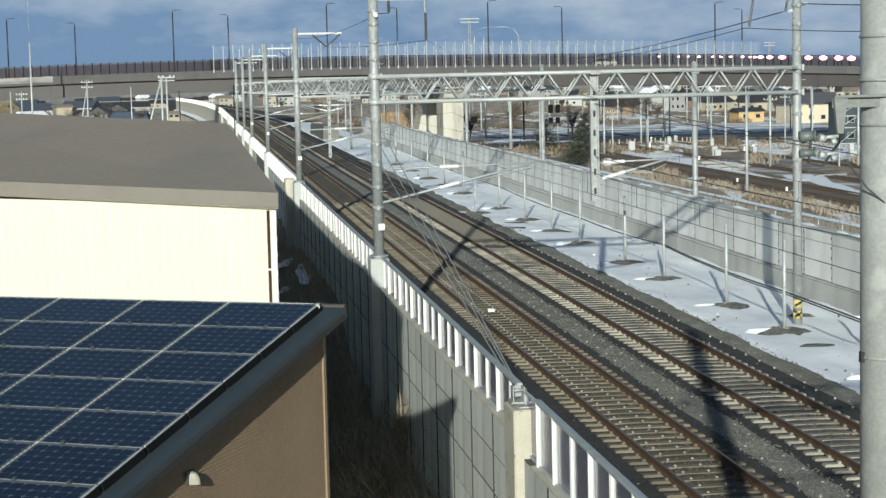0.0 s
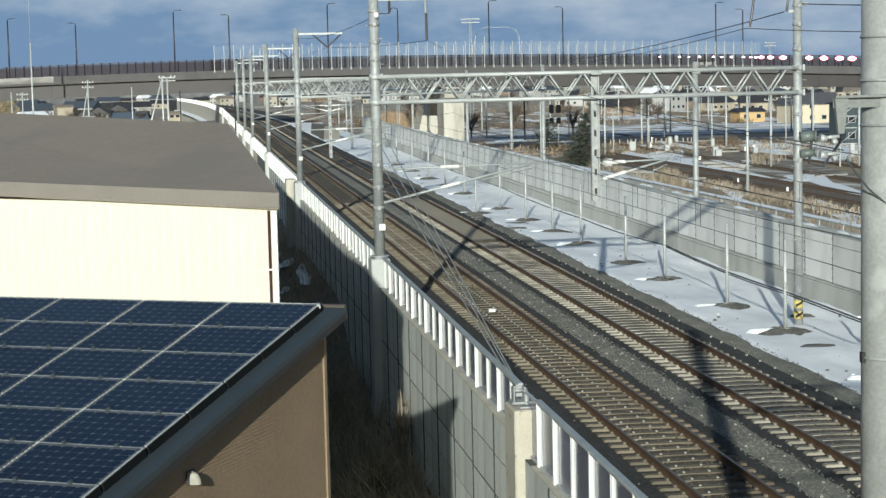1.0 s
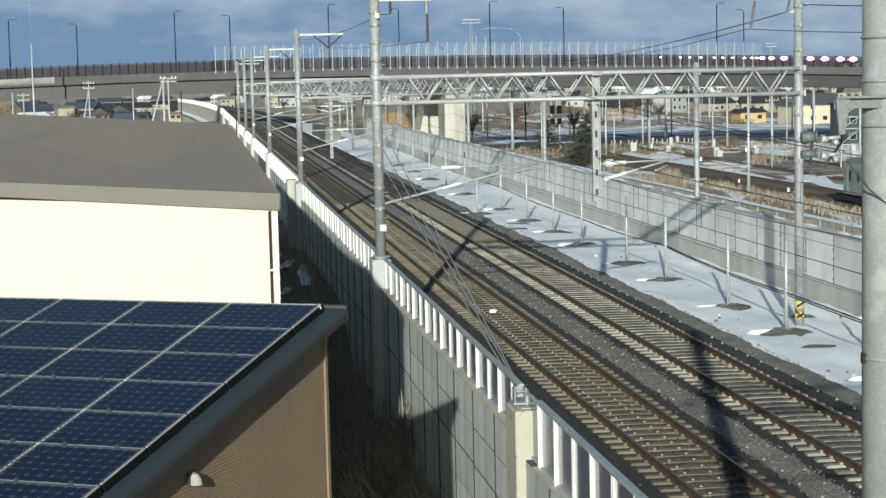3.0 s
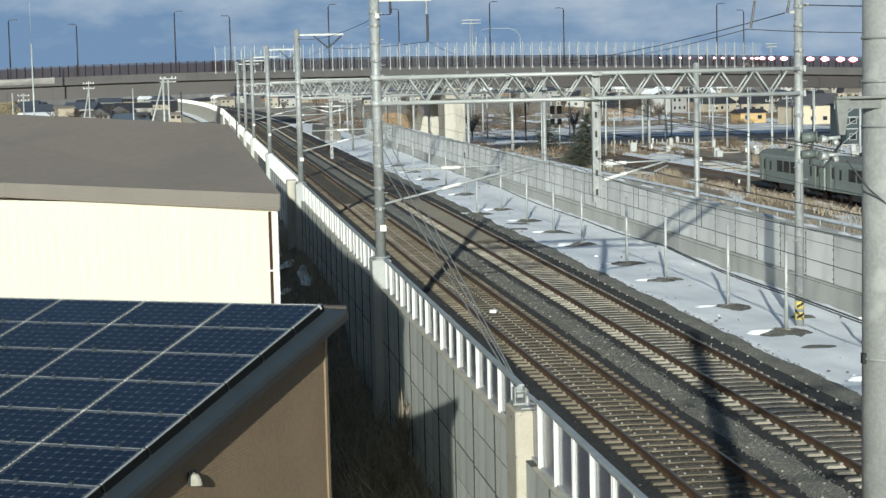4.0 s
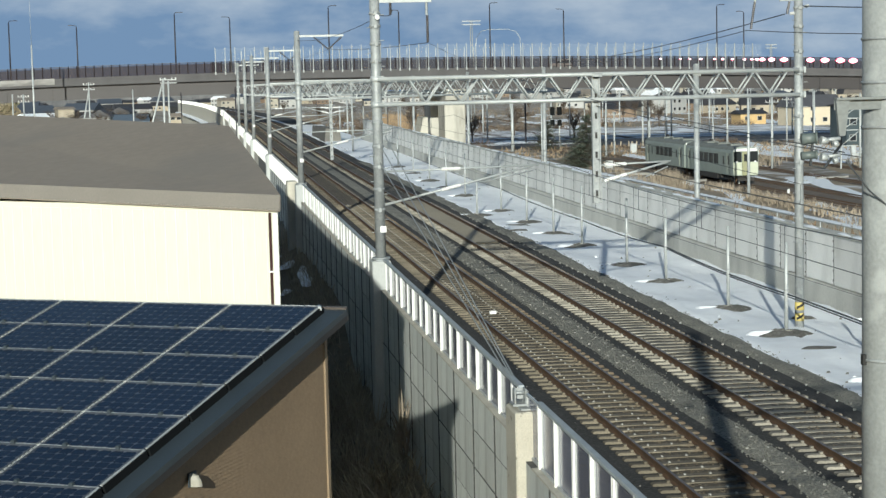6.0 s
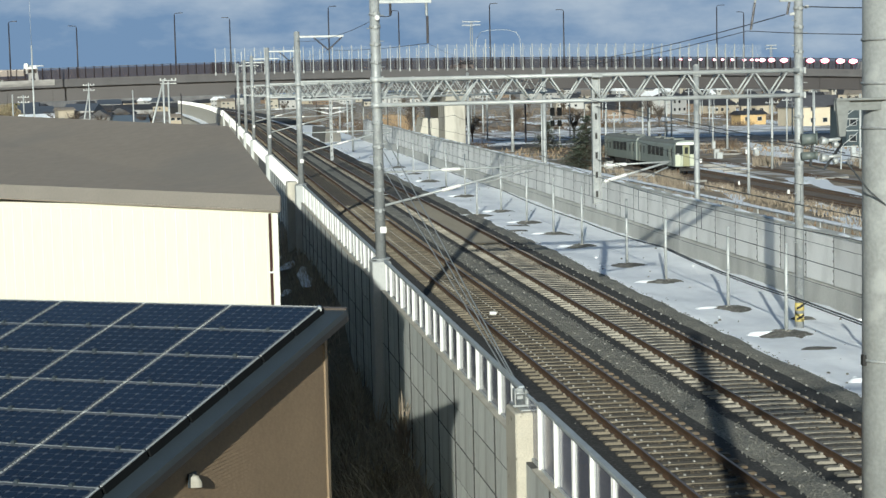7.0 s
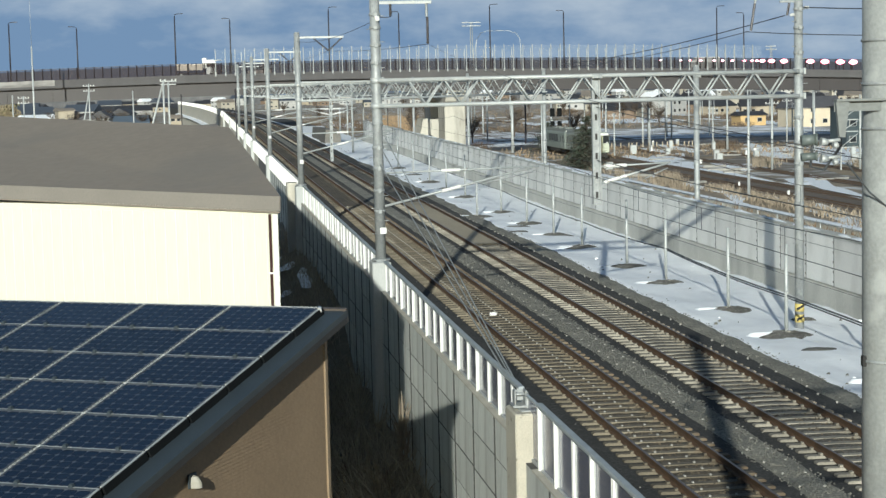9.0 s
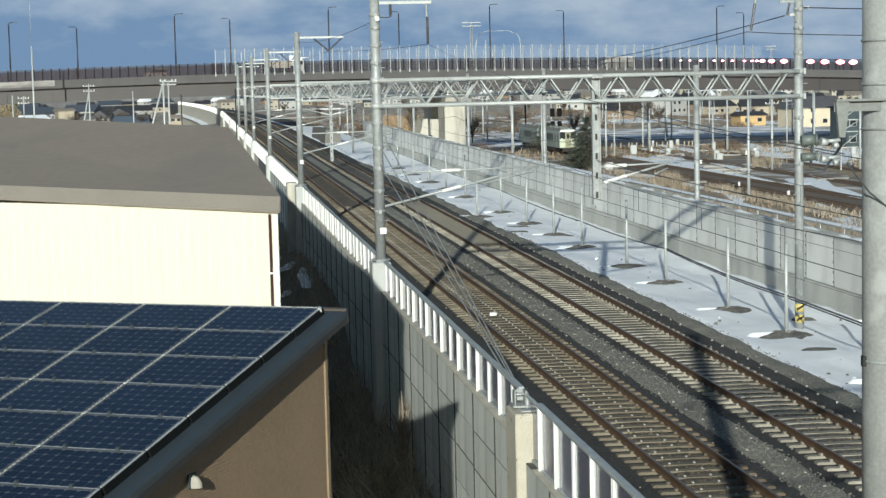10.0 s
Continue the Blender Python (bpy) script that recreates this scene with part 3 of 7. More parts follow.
for name, x0, x1, z, m, lab in (("ballast_strip", 11.85, 12.75, -0.195, BALLAST_OLD, "paler grey ballast strip between the tracks"),
                                ("ballast_infill", 9.65, 10.97, -0.204, BALLAST_RUST, "rust-tinted ballast between the rails"),
                                ("ballast_infill", 13.6, 14.9, -0.200, BALLAST_TAN, "tan-grey ballast between the rails")):
    b = Build()
    yy = [20 + i * 1.1 for i in range(360)]
    vs = []
    for y in yy:
        for k in range(5):
            x = x0 + (x1 - x0) * k / 4 + (0.12 * noise.noise((y * 0.8, x0, k)) if k in (0, 4) else 0)
            vs.append((x + bend(y), y, rail_z(y) + z + (0.02 * noise.noise((x * 3, y * 1.5, 1.0)) if k not in (0, 4) else -0.03)))
    b.add(vs, [(j * 5 + i, j * 5 + i + 1, (j + 1) * 5 + i + 1, (j + 1) * 5 + i) for j in range(len(yy) - 1) for i in range(4)], True)
    setting(name, b, m, lab, "ballast")


def pebble(b, x, y, z, s, rng):
    a = rng.random() * 6.28
    ca, sa = math.cos(a), math.sin(a)
    vs = [(1, 0, 0), (-0.8, 0.2, 0.1), (0.1, 0.8, 0), (-0.2, -0.9, 0), (0.1, 0.1, 0.7), (0, 0, -0.5)]
    b.add([(x + s * (p * ca - q * sa), y + s * (p * sa + q * ca), z + s * r) for p, q, r in vs], [(0, 2, 4), (2, 1, 4), (1, 3, 4), (3, 0, 4), (2, 0, 5), (1, 2, 5), (3, 1, 5), (0, 3, 5)])


rng = random.Random(5)
for count, lo, hi, m, lab in ((5000, 0.022, 0.040, BALLAST_MID, "loose grey ballast stones"), (110, 0.025, 0.04, STONE, "pale stones and snow crumbs on the ballast"), (5000, 0.03, 0.055, BALLAST_RUST, "rust-stained ballast stones")):
    b = Build()
    for i in range(count):
        y = 24 + 70 * rng.random() ** 1.6
        x = rng.choice((rng.uniform(11.75, 12.85), rng.uniform(11.75, 12.85), rng.uniform(16.0, 17.0), rng.uniform(7.6, 16.6)) if m is STONE else (rng.uniform(11.8, 12.8), rng.uniform(11.8, 12.8), 16.1 + 0.9 * rng.random()))
        if m is STONE and rng.random() < 0.75:
            x = rng.choice((9.0, 11.65, 12.95, 15.6, 10.3)) + rng.gauss(0, 0.16)
        if m is BALLAST_RUST:
            x = rng.choice(TRACKS) + rng.uniform(-0.65, 0.65)
        pebble(b, x, y, rail_z(y) + (-0.185 if abs(x - 12.3) < 0.4 else -0.25 if x > 15.9 else -0.205), rng.uniform(lo, hi), rng)
    tagged(new("ballast_stone", b.mesh("ballast_stone", m)), lab, "stones", kind="stuff")
for tx in TRACKS:
    b = Build()
    for dx in (-1.72, 1.72):
        for i in range(70):
            y = 25 + i * 1.18
            if rng.random() < 0.9:
                b.box((tx + dx + rng.gauss(0, 0.03), y + rng.gauss(0, 0.04), rail_z(y) - 0.19), (0.065, 0.055, 0.05), rng.random(), 0.012)
    tagged(new("marker_stud", b.mesh("marker_stud", STONE)), "pale studs set in rows along the ballast shoulder", "studs", kind="stuff")
b = Build()
b.box((0, 0, 0.08), (0.24, 0.16, 0.16), ch=0.02)
ob = tagged(new("track_box", b.mesh("track_box", WHITE_PAINT)), "small white box between the rails", "box")
_y = 59.6
ob.location = (10.31, _y, rail_z(_y) - 0.24)

b = Build()
b.sweep([(13.66, -0.21), (13.66, -0.10), (14.84, -0.10), (14.84, -0.21)], stations(84, 113, 5))
tagged(new("crossing_deck", b.mesh("crossing_deck", mat("tan_deck_boards", (0.42, 0.36, 0.26), (0.33, 0.28, 0.2), 1.0, 0.85, stretch=(1, 0.2, 1)))), "tan board deck laid between the rails", "deck", kind="structure")

# ---------------------------------------------------------------- poles, portals, overhead line


def catenary_pole(x, y, z0, z1, r, material, label):
    t = thing("catenary_pole", (x, y, z0), label, "pole", "catenary poles")
    b = Build()
    b.tube((0, 0, 0), (0, 0, z1 - z0), r, r * 0.93, 20)
    part("shaft", b, material, t)
    b = Build()
    b.tube((0, 0, z1 - z0), (0, 0, z1 - z0 + 0.06), r * 0.95, r * 0.6, 16)
    part("cap", b, material, t)
    b = Build()
    for dz in (0.02,):
        b.tube((0, 0, 0), (0, 0, 0.05), r * 1.8, r * 1.8, 16)
    part("flange", b, STEEL, t)
    for zz in (12.2, 11.4):
        if zz < z1:
            b = Build()
            b.tube((0, 0, zz - z0 - 0.09), (0, 0, zz - z0 + 0.09), r * 1.16, r * 1.16, 18)
            b.box((r * 1.2, 0, zz - z0), (0.06, 0.22, 0.2))
            part("clamp", b, STEEL_PALE, t)
    return t


def truss(x0, y0, x1, y1, zt, zb, bays, gap=0.42, lattice=(0.0, 1.0), stout=1.0):
    """A portal beam with two lattice sides."""
    t = thing("portal_beam", ((x0 + x1) / 2, (y0 + y1) / 2, zb), "grey steel lattice beam spanning the tracks", "beam", "portal beams")
    o = Vector(t.location)
    d = Vector((x1 - x0, y1 - y0, 0))
    n = Vector((-d.y, d.x, 0)).normalized() * gap / 2
    P0, P1 = Vector((x0, y0, 0)), Vector((x1, y1, 0))
    for s in (-1, 1):
        for z, r in ((zt, 0.068), (zb, 0.066)):
            b = Build()
            b.tube(P0 + n * s + Vector((0, 0, z)) - o, P1 + n * s + Vector((0, 0, z)) - o, r * stout, r * stout, 10)
            part("chord", b, STEEL_PALE, t)
        for i in range(bays):
            for k in range(2):
                f0, f1 = ((lattice[0] + (lattice[1] - lattice[0]) * (i + 0.5 * (k + j)) / bays) for j in (0, 1))
                a = P0.lerp(P1, f0) + n * s + Vector((0, 0, zb if k else zt)) - o
                c = P0.lerp(P1, f1) + n * s + Vector((0, 0, zt if k else zb)) - o
                b = Build()
                b.tube(a, c, 0.030 * stout, 0.030 * stout, 6)
                part("diagonal", b, STEEL_PALE, t)
    for i in range(bays + 1):
        for z in (zt, zb):
            c = P0.lerp(P1, lattice[0] + (lattice[1] - lattice[0]) * i / bays) + Vector((0, 0, z)) - o
            b = Build()
            b.tube(c - n, c + n, 0.03, 0.03, 6)
            part("cross_bar", b, STEEL_PALE, t)
    return t


def cantilever(x, y, z0, reach, side=1, low=0.0, ins=(0.37, 0.49)):
    """A bracket arm for the contact wire: two tubes, two white insulators, a steady arm."""
    t = thing("cantilever_arm", (x, y, z0), "steel cantilever arm with white insulators", "arm", "cantilever arms")
    b = Build()
    b.tube((0, 0, 1.05), (side * reach, 0, 1.12), 0.03, 0.03, 8)
    part("top_tube", b, STEEL_PALE, t)
    b = Build()
    b.tube((0, 0, low), (side * reach * 0.96, 0, 1.10), 0.04, 0.035, 8)
    part("stay_tube", b, STEEL_PALE, t)
    b = Build()
    b.tube((side * reach * 0.96, 0, 0.95), (side * reach * 0.62, 0, 0.62), 0.022, 0.022, 6)
    part("steady_arm", b, STEEL, t)
    i0, i1 = ins
    for p0, p1 in (((side * reach * i0, 0, 1.05 + 0.07 * i0), (side * reach * i1, 0, 1.05 + 0.07 * i1)),
                   ((side * reach * i0, 0, low + (1.10 - low) * i0 / 0.96), (side * reach * i1, 0, low + (1.10 - low) * i1 / 0.96))):
        b = Build()
        b.ribbed(p0, p1, 9, 0.075, 0.05)
        part("insulator", b, WHITE_PAINT, t, "white ribbed insulator")
    return t


def drop_post(x, y, z0, z1):
    """The lattice column that hangs from the portal between the tracks."""
    t = thing("drop_post", (x, y, z0), "galvanised lattice post hanging from the portal beam", "post", "drop posts")
    for s in (-1, 1):
        b = Build()
        b.box((s * 0.11, 0, (z1 - z0) / 2), (0.055, 0.16, z1 - z0), ch=0.008)
        part("upright", b, STEEL, t)
    b = Build()
    b.box((0, 0.0, (z1 - z0) / 2), (0.17, 0.03, z1 - z0))
    part("web", b, STEEL, t)
    b = Build()
    b.box((0, 0, z1 - z0 - 0.02), (0.34, 0.56, 0.12), ch=0.01)
    part("hanger", b, STEEL, t)
    n = int((z1 - z0) / 0.62)
    for i in range(n):
        b = Build()
        b.box((0, -0.018, 0.3 + i * 0.62), (0.075, 0.012, 0.20), ch=0.004)
        part("slot", b, BLACK, t)
    return t


def feeder_bracket(x, y, z):
    """An arm at the pole's head with two insulators in a V."""
    t = thing("feeder_bracket", (x, y, z), "pale bracket arm with a V of dark insulators", "bracket", "feeder brackets")
    b = Build()
    b.box((1.25, 0, 0), (2.5, 0.09, 0.11), ch=0.01)
    part("arm", b, STEEL_PALE, t)
    for a in (0.9, 2.4):
        p0, p1 = Vector((a, 0, -0.06)), Vector((1.67, 0, -0.72))
        b = Build()
        b.ribbed(p0, p1, 12, 0.065, 0.022, 8)
        part("insulator", b, INSULATOR, t, "dark ribbed insulator string")
    return t


for y in LEFT_POLES:
    z = rail_z(y) + 2.45
    top = 14.95 if y > 80 else 16.4
    if y < 20:
        continue
    catenary_pole(PARAPET_X + bend(y), y, z, top, 0.165, STEEL, "round grey steel catenary pole on the parapet")
    if y > 80:
        feeder_bracket(PARAPET_X, y, 14.72)
catenary_pole(19.66, 54.5, rail_z(54) - 0.45, 15.4, 0.15, STEEL, "grey steel catenary pole with a striped band in snow")
RIGHT_POLES = [(22.95, 77.1, 12.6), (22.95, 111.5, 12.9), (22.95, 142.7, 12.9), (22.95, 178.0, 12.9), (22.95, 214.0, 12.9)]
for x, y, top in RIGHT_POLES:
    catenary_pole(x, y, 1.0, top, 0.135, STEEL, "grey steel pole standing behind the wall")
truss(5.9, 54.5, 19.62, 54.5, 12.2, 11.4, 11, 0.42, (0.0695, 0.972))
truss(5.9, 14.35, 19.62, 14.35, 11.7, 10.9, 11, 0.42, (0.0695, 0.972), 0.6)
catenary_pole(19.66, 14.35, rail_z(14) - 0.45, 15.4, 0.15, STEEL, "grey steel catenary pole beside the tracks")
for (y, (rx, ry, _t)) in zip(LEFT_POLES[2:6], RIGHT_POLES[1:]):
    truss(5.9, y, rx, ry, 12.32, 11.35, 12)
for y in (54.5, 93.5, 129.0, 160.0):
    cantilever(PARAPET_X + 0.15, y, rail_z(y) + 4.15, 5.0)
    if y < 60:
        cantilever(13.05, y, rail_z(y) + 4.15, 2.3, 1, 0.52, (0.04, 0.36))
        drop_post(12.9, y, rail_z(y) + 4.0, 12.2)
cantilever(PARAPET_X + 0.15, 14.35, rail_z(14) + 4.15, 5.0)
cantilever(13.05, 14.35, rail_z(14) + 4.15, 2.3, 1, 0.52, (0.04, 0.36))
drop_post(12.9, 14.35, rail_z(14) + 4.0, 11.7)
drop_post(12.95, 160.0, rail_z(160) + 0.4, 12.3)
cantilever(13.05, 160.0, rail_z(160) + 4.15, 2.3, 1, 0.52, (0.04, 0.36))
cantilever(12.85, 160.0, rail_z(160) + 4.15, 2.3, -1, 0.52, (0.04, 0.36))
catenary_pole(18.0, 193.0, rail_z(193) - 0.45, 12.6, 0.13, STEEL, "grey steel pole standing in the snow strip")

# the arm and hanging insulators at the head of the tall pole
arm = thing("feeder_bracket", (PARAPET_X, 54.5, 14.62), "pale bracket arm with a hanging dark insulator", "bracket", "feeder brackets")
b = Build()
b.box((0.9, 0, 0), (1.8, 0.09, 0.10), ch=0.01)
part("arm", b, STEEL_PALE, arm)
for a, za, zb2, m in ((1.64, -0.05, -0.45, STEEL_PALE), (1.66, -0.46, -1.3, INSULATOR), (0.5, -0.05, -0.42, INSULATOR)):
    b = Build()
    b.ribbed((a, 0, za), (a, 0, zb2), 16, 0.052, 0.036)
    part("insulator", b, m, arm)
b = Build()
b.tube((0.05, -0.17, -0.46), (0.05, -0.30, -0.52), 0.09, 0.07, 12)
part("insulator", b, WHITE_PAINT, arm, "white porcelain insulator")
b = Build()
b.path([(0.15, -0.1, -0.45), (0.35, 0, -0.46), (0.5, 0, -0.44), (0.55, 0, -0.3)], 0.015)
part("jumper_wire", b, WIRE, arm)
arm = thing("feeder_bracket", (19.66, 54.5, 14.45), "short bracket with white and dark insulators", "bracket", "feeder brackets")
b = Build()
b.box((-0.70, 0, 0.55), (1.9, 0.09, 0.09), ch=0.01)
part("arm", b, STEEL_PALE, arm)
b = Build()
b.box((-0.28, 0, 0), (0.7, 0.07, 0.07), ch=0.01)
part("short_arm", b, STEEL, arm)
for p0, p1, m in (((-1.36, 0, 0.5), (-1.46, 0, -0.05), STEEL_PALE), ((-1.46, 0, -0.05), (-1.6, 0, -0.92), INSULATOR), ((-0.3, 0, -0.05), (-0.38, 0, -0.45), INSULATOR), ((-0.16, -0.05, -0.42), (-0.3, -0.05, -0.45), WHITE_PAINT), ((0.18, -0.1, -0.22), (0.32, -0.1, -0.2), WHITE_PAINT)):
    b = Build()
    b.ribbed(p0, p1, 14, 0.05, 0.034)
    part("insulator", b, m, arm)
# clamps, steps and boxes up the poles of the portal
def pole_fittings(x, y, r, heights, z0, z1):
    t = thing("pole_fitting", (x, y, z0), "grey clamps and step bolts round a catenary pole", "fitting", "pole fittings")
    for z in heights:
        b = Build()
        b.tube((0, 0, z - z0 - 0.045), (0, 0, z - z0 + 0.045), r * 1.1, r * 1.1, 18)
        b.box((0, -r * 1.15, z - z0), (0.12, 0.07, 0.13), ch=0.015)
        part("clamp", b, STEEL, t)
    k, z = 0, z0 + 0.4
    while z < z1:
        b = Build()
        s = 1 if k % 2 else -1
        b.tube((s * r * 0.7, -r * 0.6, z - z0), (s * (r + 0.11), -r * 0.9, z - z0), 0.013, 0.013, 6)
        part("step_bolt", b, STEEL, t)
        z += 0.4
        k += 1


pole_fittings(PARAPET_X, 54.5, 0.163, (14.25, 13.85, 13.3, 12.75, 10.85, 10.1, 9.45, 8.75, 8.1), 7.0, 14.4)
pole_fittings(19.66, 54.5, 0.15, (14.7, 14.2, 13.6, 12.8, 10.7, 9.9, 9.2, 7.9), 6.2, 14.6)
# plates and band on the poles
for x, y, z in ((5.95, 54.5, 7.49), (5.93, 93.5, 8.1), (5.9, 129.0, 8.5), (5.9, 160, 8.6)):
    b = Build()
    b.box((0, -0.19, 0), (0.20, 0.02, 0.20), ch=0.01)
    ob = tagged(new("pole_plate", b.mesh("pole_plate", WHITE_PAINT)), "small white plate fixed to a catenary pole", "sign", "pole plates")
    ob.location = (x, y, z)
for k, z in enumerate((4.04, 4.40)):
    band = thing("warning_band", (19.66, 54.5, z - 0.06), "yellow band with a black slash round a pole", "band", "warning bands")
    b = Build()
    b.tube((0, 0, 0), (0, 0, 0.26), 0.154, 0.154, 20)
    part("wrap", b, YELLOW, band)
    b = Build()
    n = 10
    for i in range(n):
        a0, a1 = -2.5 + 1.9 * i / n, -2.5 + 1.9 * (i + 1) / n
        z0, z1 = 0.03 + 0.16 * i / n, 0.03 + 0.16 * (i + 1) / n
        b.add([(0.157 * math.cos(a0), 0.157 * math.sin(a0), z0), (0.157 * math.cos(a1), 0.157 * math.sin(a1), z1), (0.157 * math.cos(a1), 0.157 * math.sin(a1), z1 + 0.09), (0.157 * math.cos(a0), 0.157 * math.sin(a0), z0 + 0.09)], [(0, 1, 2, 3)])
    part("slash", b, BLACK, band, "black slanting stripe")

# the near pole with its cross arm
zp = thing("catenary_pole", (PARAPET_X + 0.065, 14.2, rail_z(14) + 2.45), "thick grey mottled steel pole with a cross arm", "pole", "catenary poles")
zb0 = rail_z(14) + 2.45
b = Build()
b.tube((0, 0, 0), (0, 0, 14.6 - zb0), 0.24, 0.23, 40)
part("shaft", b, CONCRETE_POLE, zp)
for z in (12.30, 11.93, 11.55, 9.55):
    b = Build()
    b.tube((0, 0, z - zb0 - 0.012), (0, 0, z - zb0 + 0.012), 0.244, 0.244, 40)
    part("band", b, STEEL, zp)
for i in range(9):
    b = Build()
    b.tube((-0.03, -0.225, 11.2 + i * 0.125 - zb0), (0.02, -0.275, 11.2 + i * 0.125 - zb0), 0.008, 0.008, 6)
    part("step_bolt", b, BLACK, zp)
b = Build()
b.box((-0.235, -0.02, 9.55 - zb0), (0.05, 0.06, 0.09))
part("clamp", b, BLACK, zp)
xa_ = thing("cross_arm", (PARAPET_X, 14.0, 11.77), "grey steel channel arm with cable insulators", "arm")
b = Build()
b.box((-0.02, 0, 0.03), (0.96, 0.08, 0.02))
b.box((-0.02, 0.03, -0.02), (0.96, 0.015, 0.09))
part("channel", b, STEEL_DULL, xa_)
b = Build()
b.prism([(-0.50, -0.02, 0.02), (-0.38, -0.02, 0.02), (-0.42, -0.02, -0.28), (-0.47, -0.02, -0.28)], [(-0.50, 0.02, 0.02), (-0.38, 0.02, 0.02), (-0.42, 0.02, -0.28), (-0.47, 0.02, -0.28)])
part("leg", b, STEEL_DULL, xa_)
for z, r in ((-0.29, 0.050), (-0.43, 0.036)):
    b = Build()
    b.tube((-0.80, 0, z - 0.01), (-0.67, -0.02, z), r, r * 0.9, 14)
    b.tube((-0.68, -0.02, z), (-0.665, -0.025, z), r * 1.15, r * 1.15, 14)
    part("insulator_bell", b, mat("grey_terminal", (0.13, 0.155, 0.15), (0.09, 0.11, 0.105), 8, 0.45), xa_, "grey cable terminal bell")
    b = Build()
    b.tube((-0.64, -0.03, z - 0.02), (-0.58, -0.03, z - 0.03), 0.036, 0.028, 12)
    b.tube((-0.60, -0.03, z - 0.02), (-0.47, -0.03, z - 0.01), 0.016, 0.016, 10)
    b.tube((-0.53, -0.03, z - 0.06), (-0.49, -0.03, z - 0.05), 0.026, 0.026, 10)
    part("insulator", b, STEEL_PALE, xa_, "pale porcelain insulator")
b = Build()
b.path([(-0.70, 0, -0.31), (-0.72, 0, -0.52), (-0.60, 0, -0.55), (-0.45, 0, -0.35), (-0.45, 0, -0.25)], 0.012)
b.path([(-0.40, 0, -0.5), (-0.2, 0, -0.75), (0.4, 0, -1.25)], 0.008)
part("cable", b, WIRE, xa_)

# wires
def wire(pts, r, label, group="wires"):
    b = Build()
    b.path(pts, r, 5)
    return tagged(new("wire", b.mesh("wire", STEEL if "guy" in label else WIRE)), label, "wire", group)


SUPPORTS = [14.2, 54.5, 93.5, 129.0, 160.0, 181.0, 205.0, 245.0, 290.0]
for x in TRACKS:
    contact, carrier = [], []
    for y0, y1 in zip(SUPPORTS[:-1], SUPPORTS[1:]):
        for i in range(8):
            y = y0 + (y1 - y0) * i / 8
            s = 4 * (i / 8) * (1 - i / 8)
            contact.append((x + bend(y), y, rail_z(y) + 5.0))
            carrier.append((x + bend(y), y, rail_z(y) + 5.95 - 0.5 * s))
    wire(contact, 0.008, "thin contact wire over a track", "overhead wires")
    wire(carrier, 0.008, "sagging carrier wire over a track", "overhead wires")
    for y0, y1 in zip(SUPPORTS[:4], SUPPORTS[1:5]):
        for i in range(1, 8):
            y = y0 + (y1 - y0) * i / 8
            b = Build()
            b.tube((0, 0, 0), (0, 0, 0.95 - 0.5 * 4 * (i / 8) * (1 - i / 8)), 0.006, 0.006, 4)
            ob = tagged(new("dropper", b.mesh("dropper", WIRE)), "thin dropper between contact and carrier wire", "wire", "droppers")
            ob.location = (x, y, rail_z(y) + 5.0)
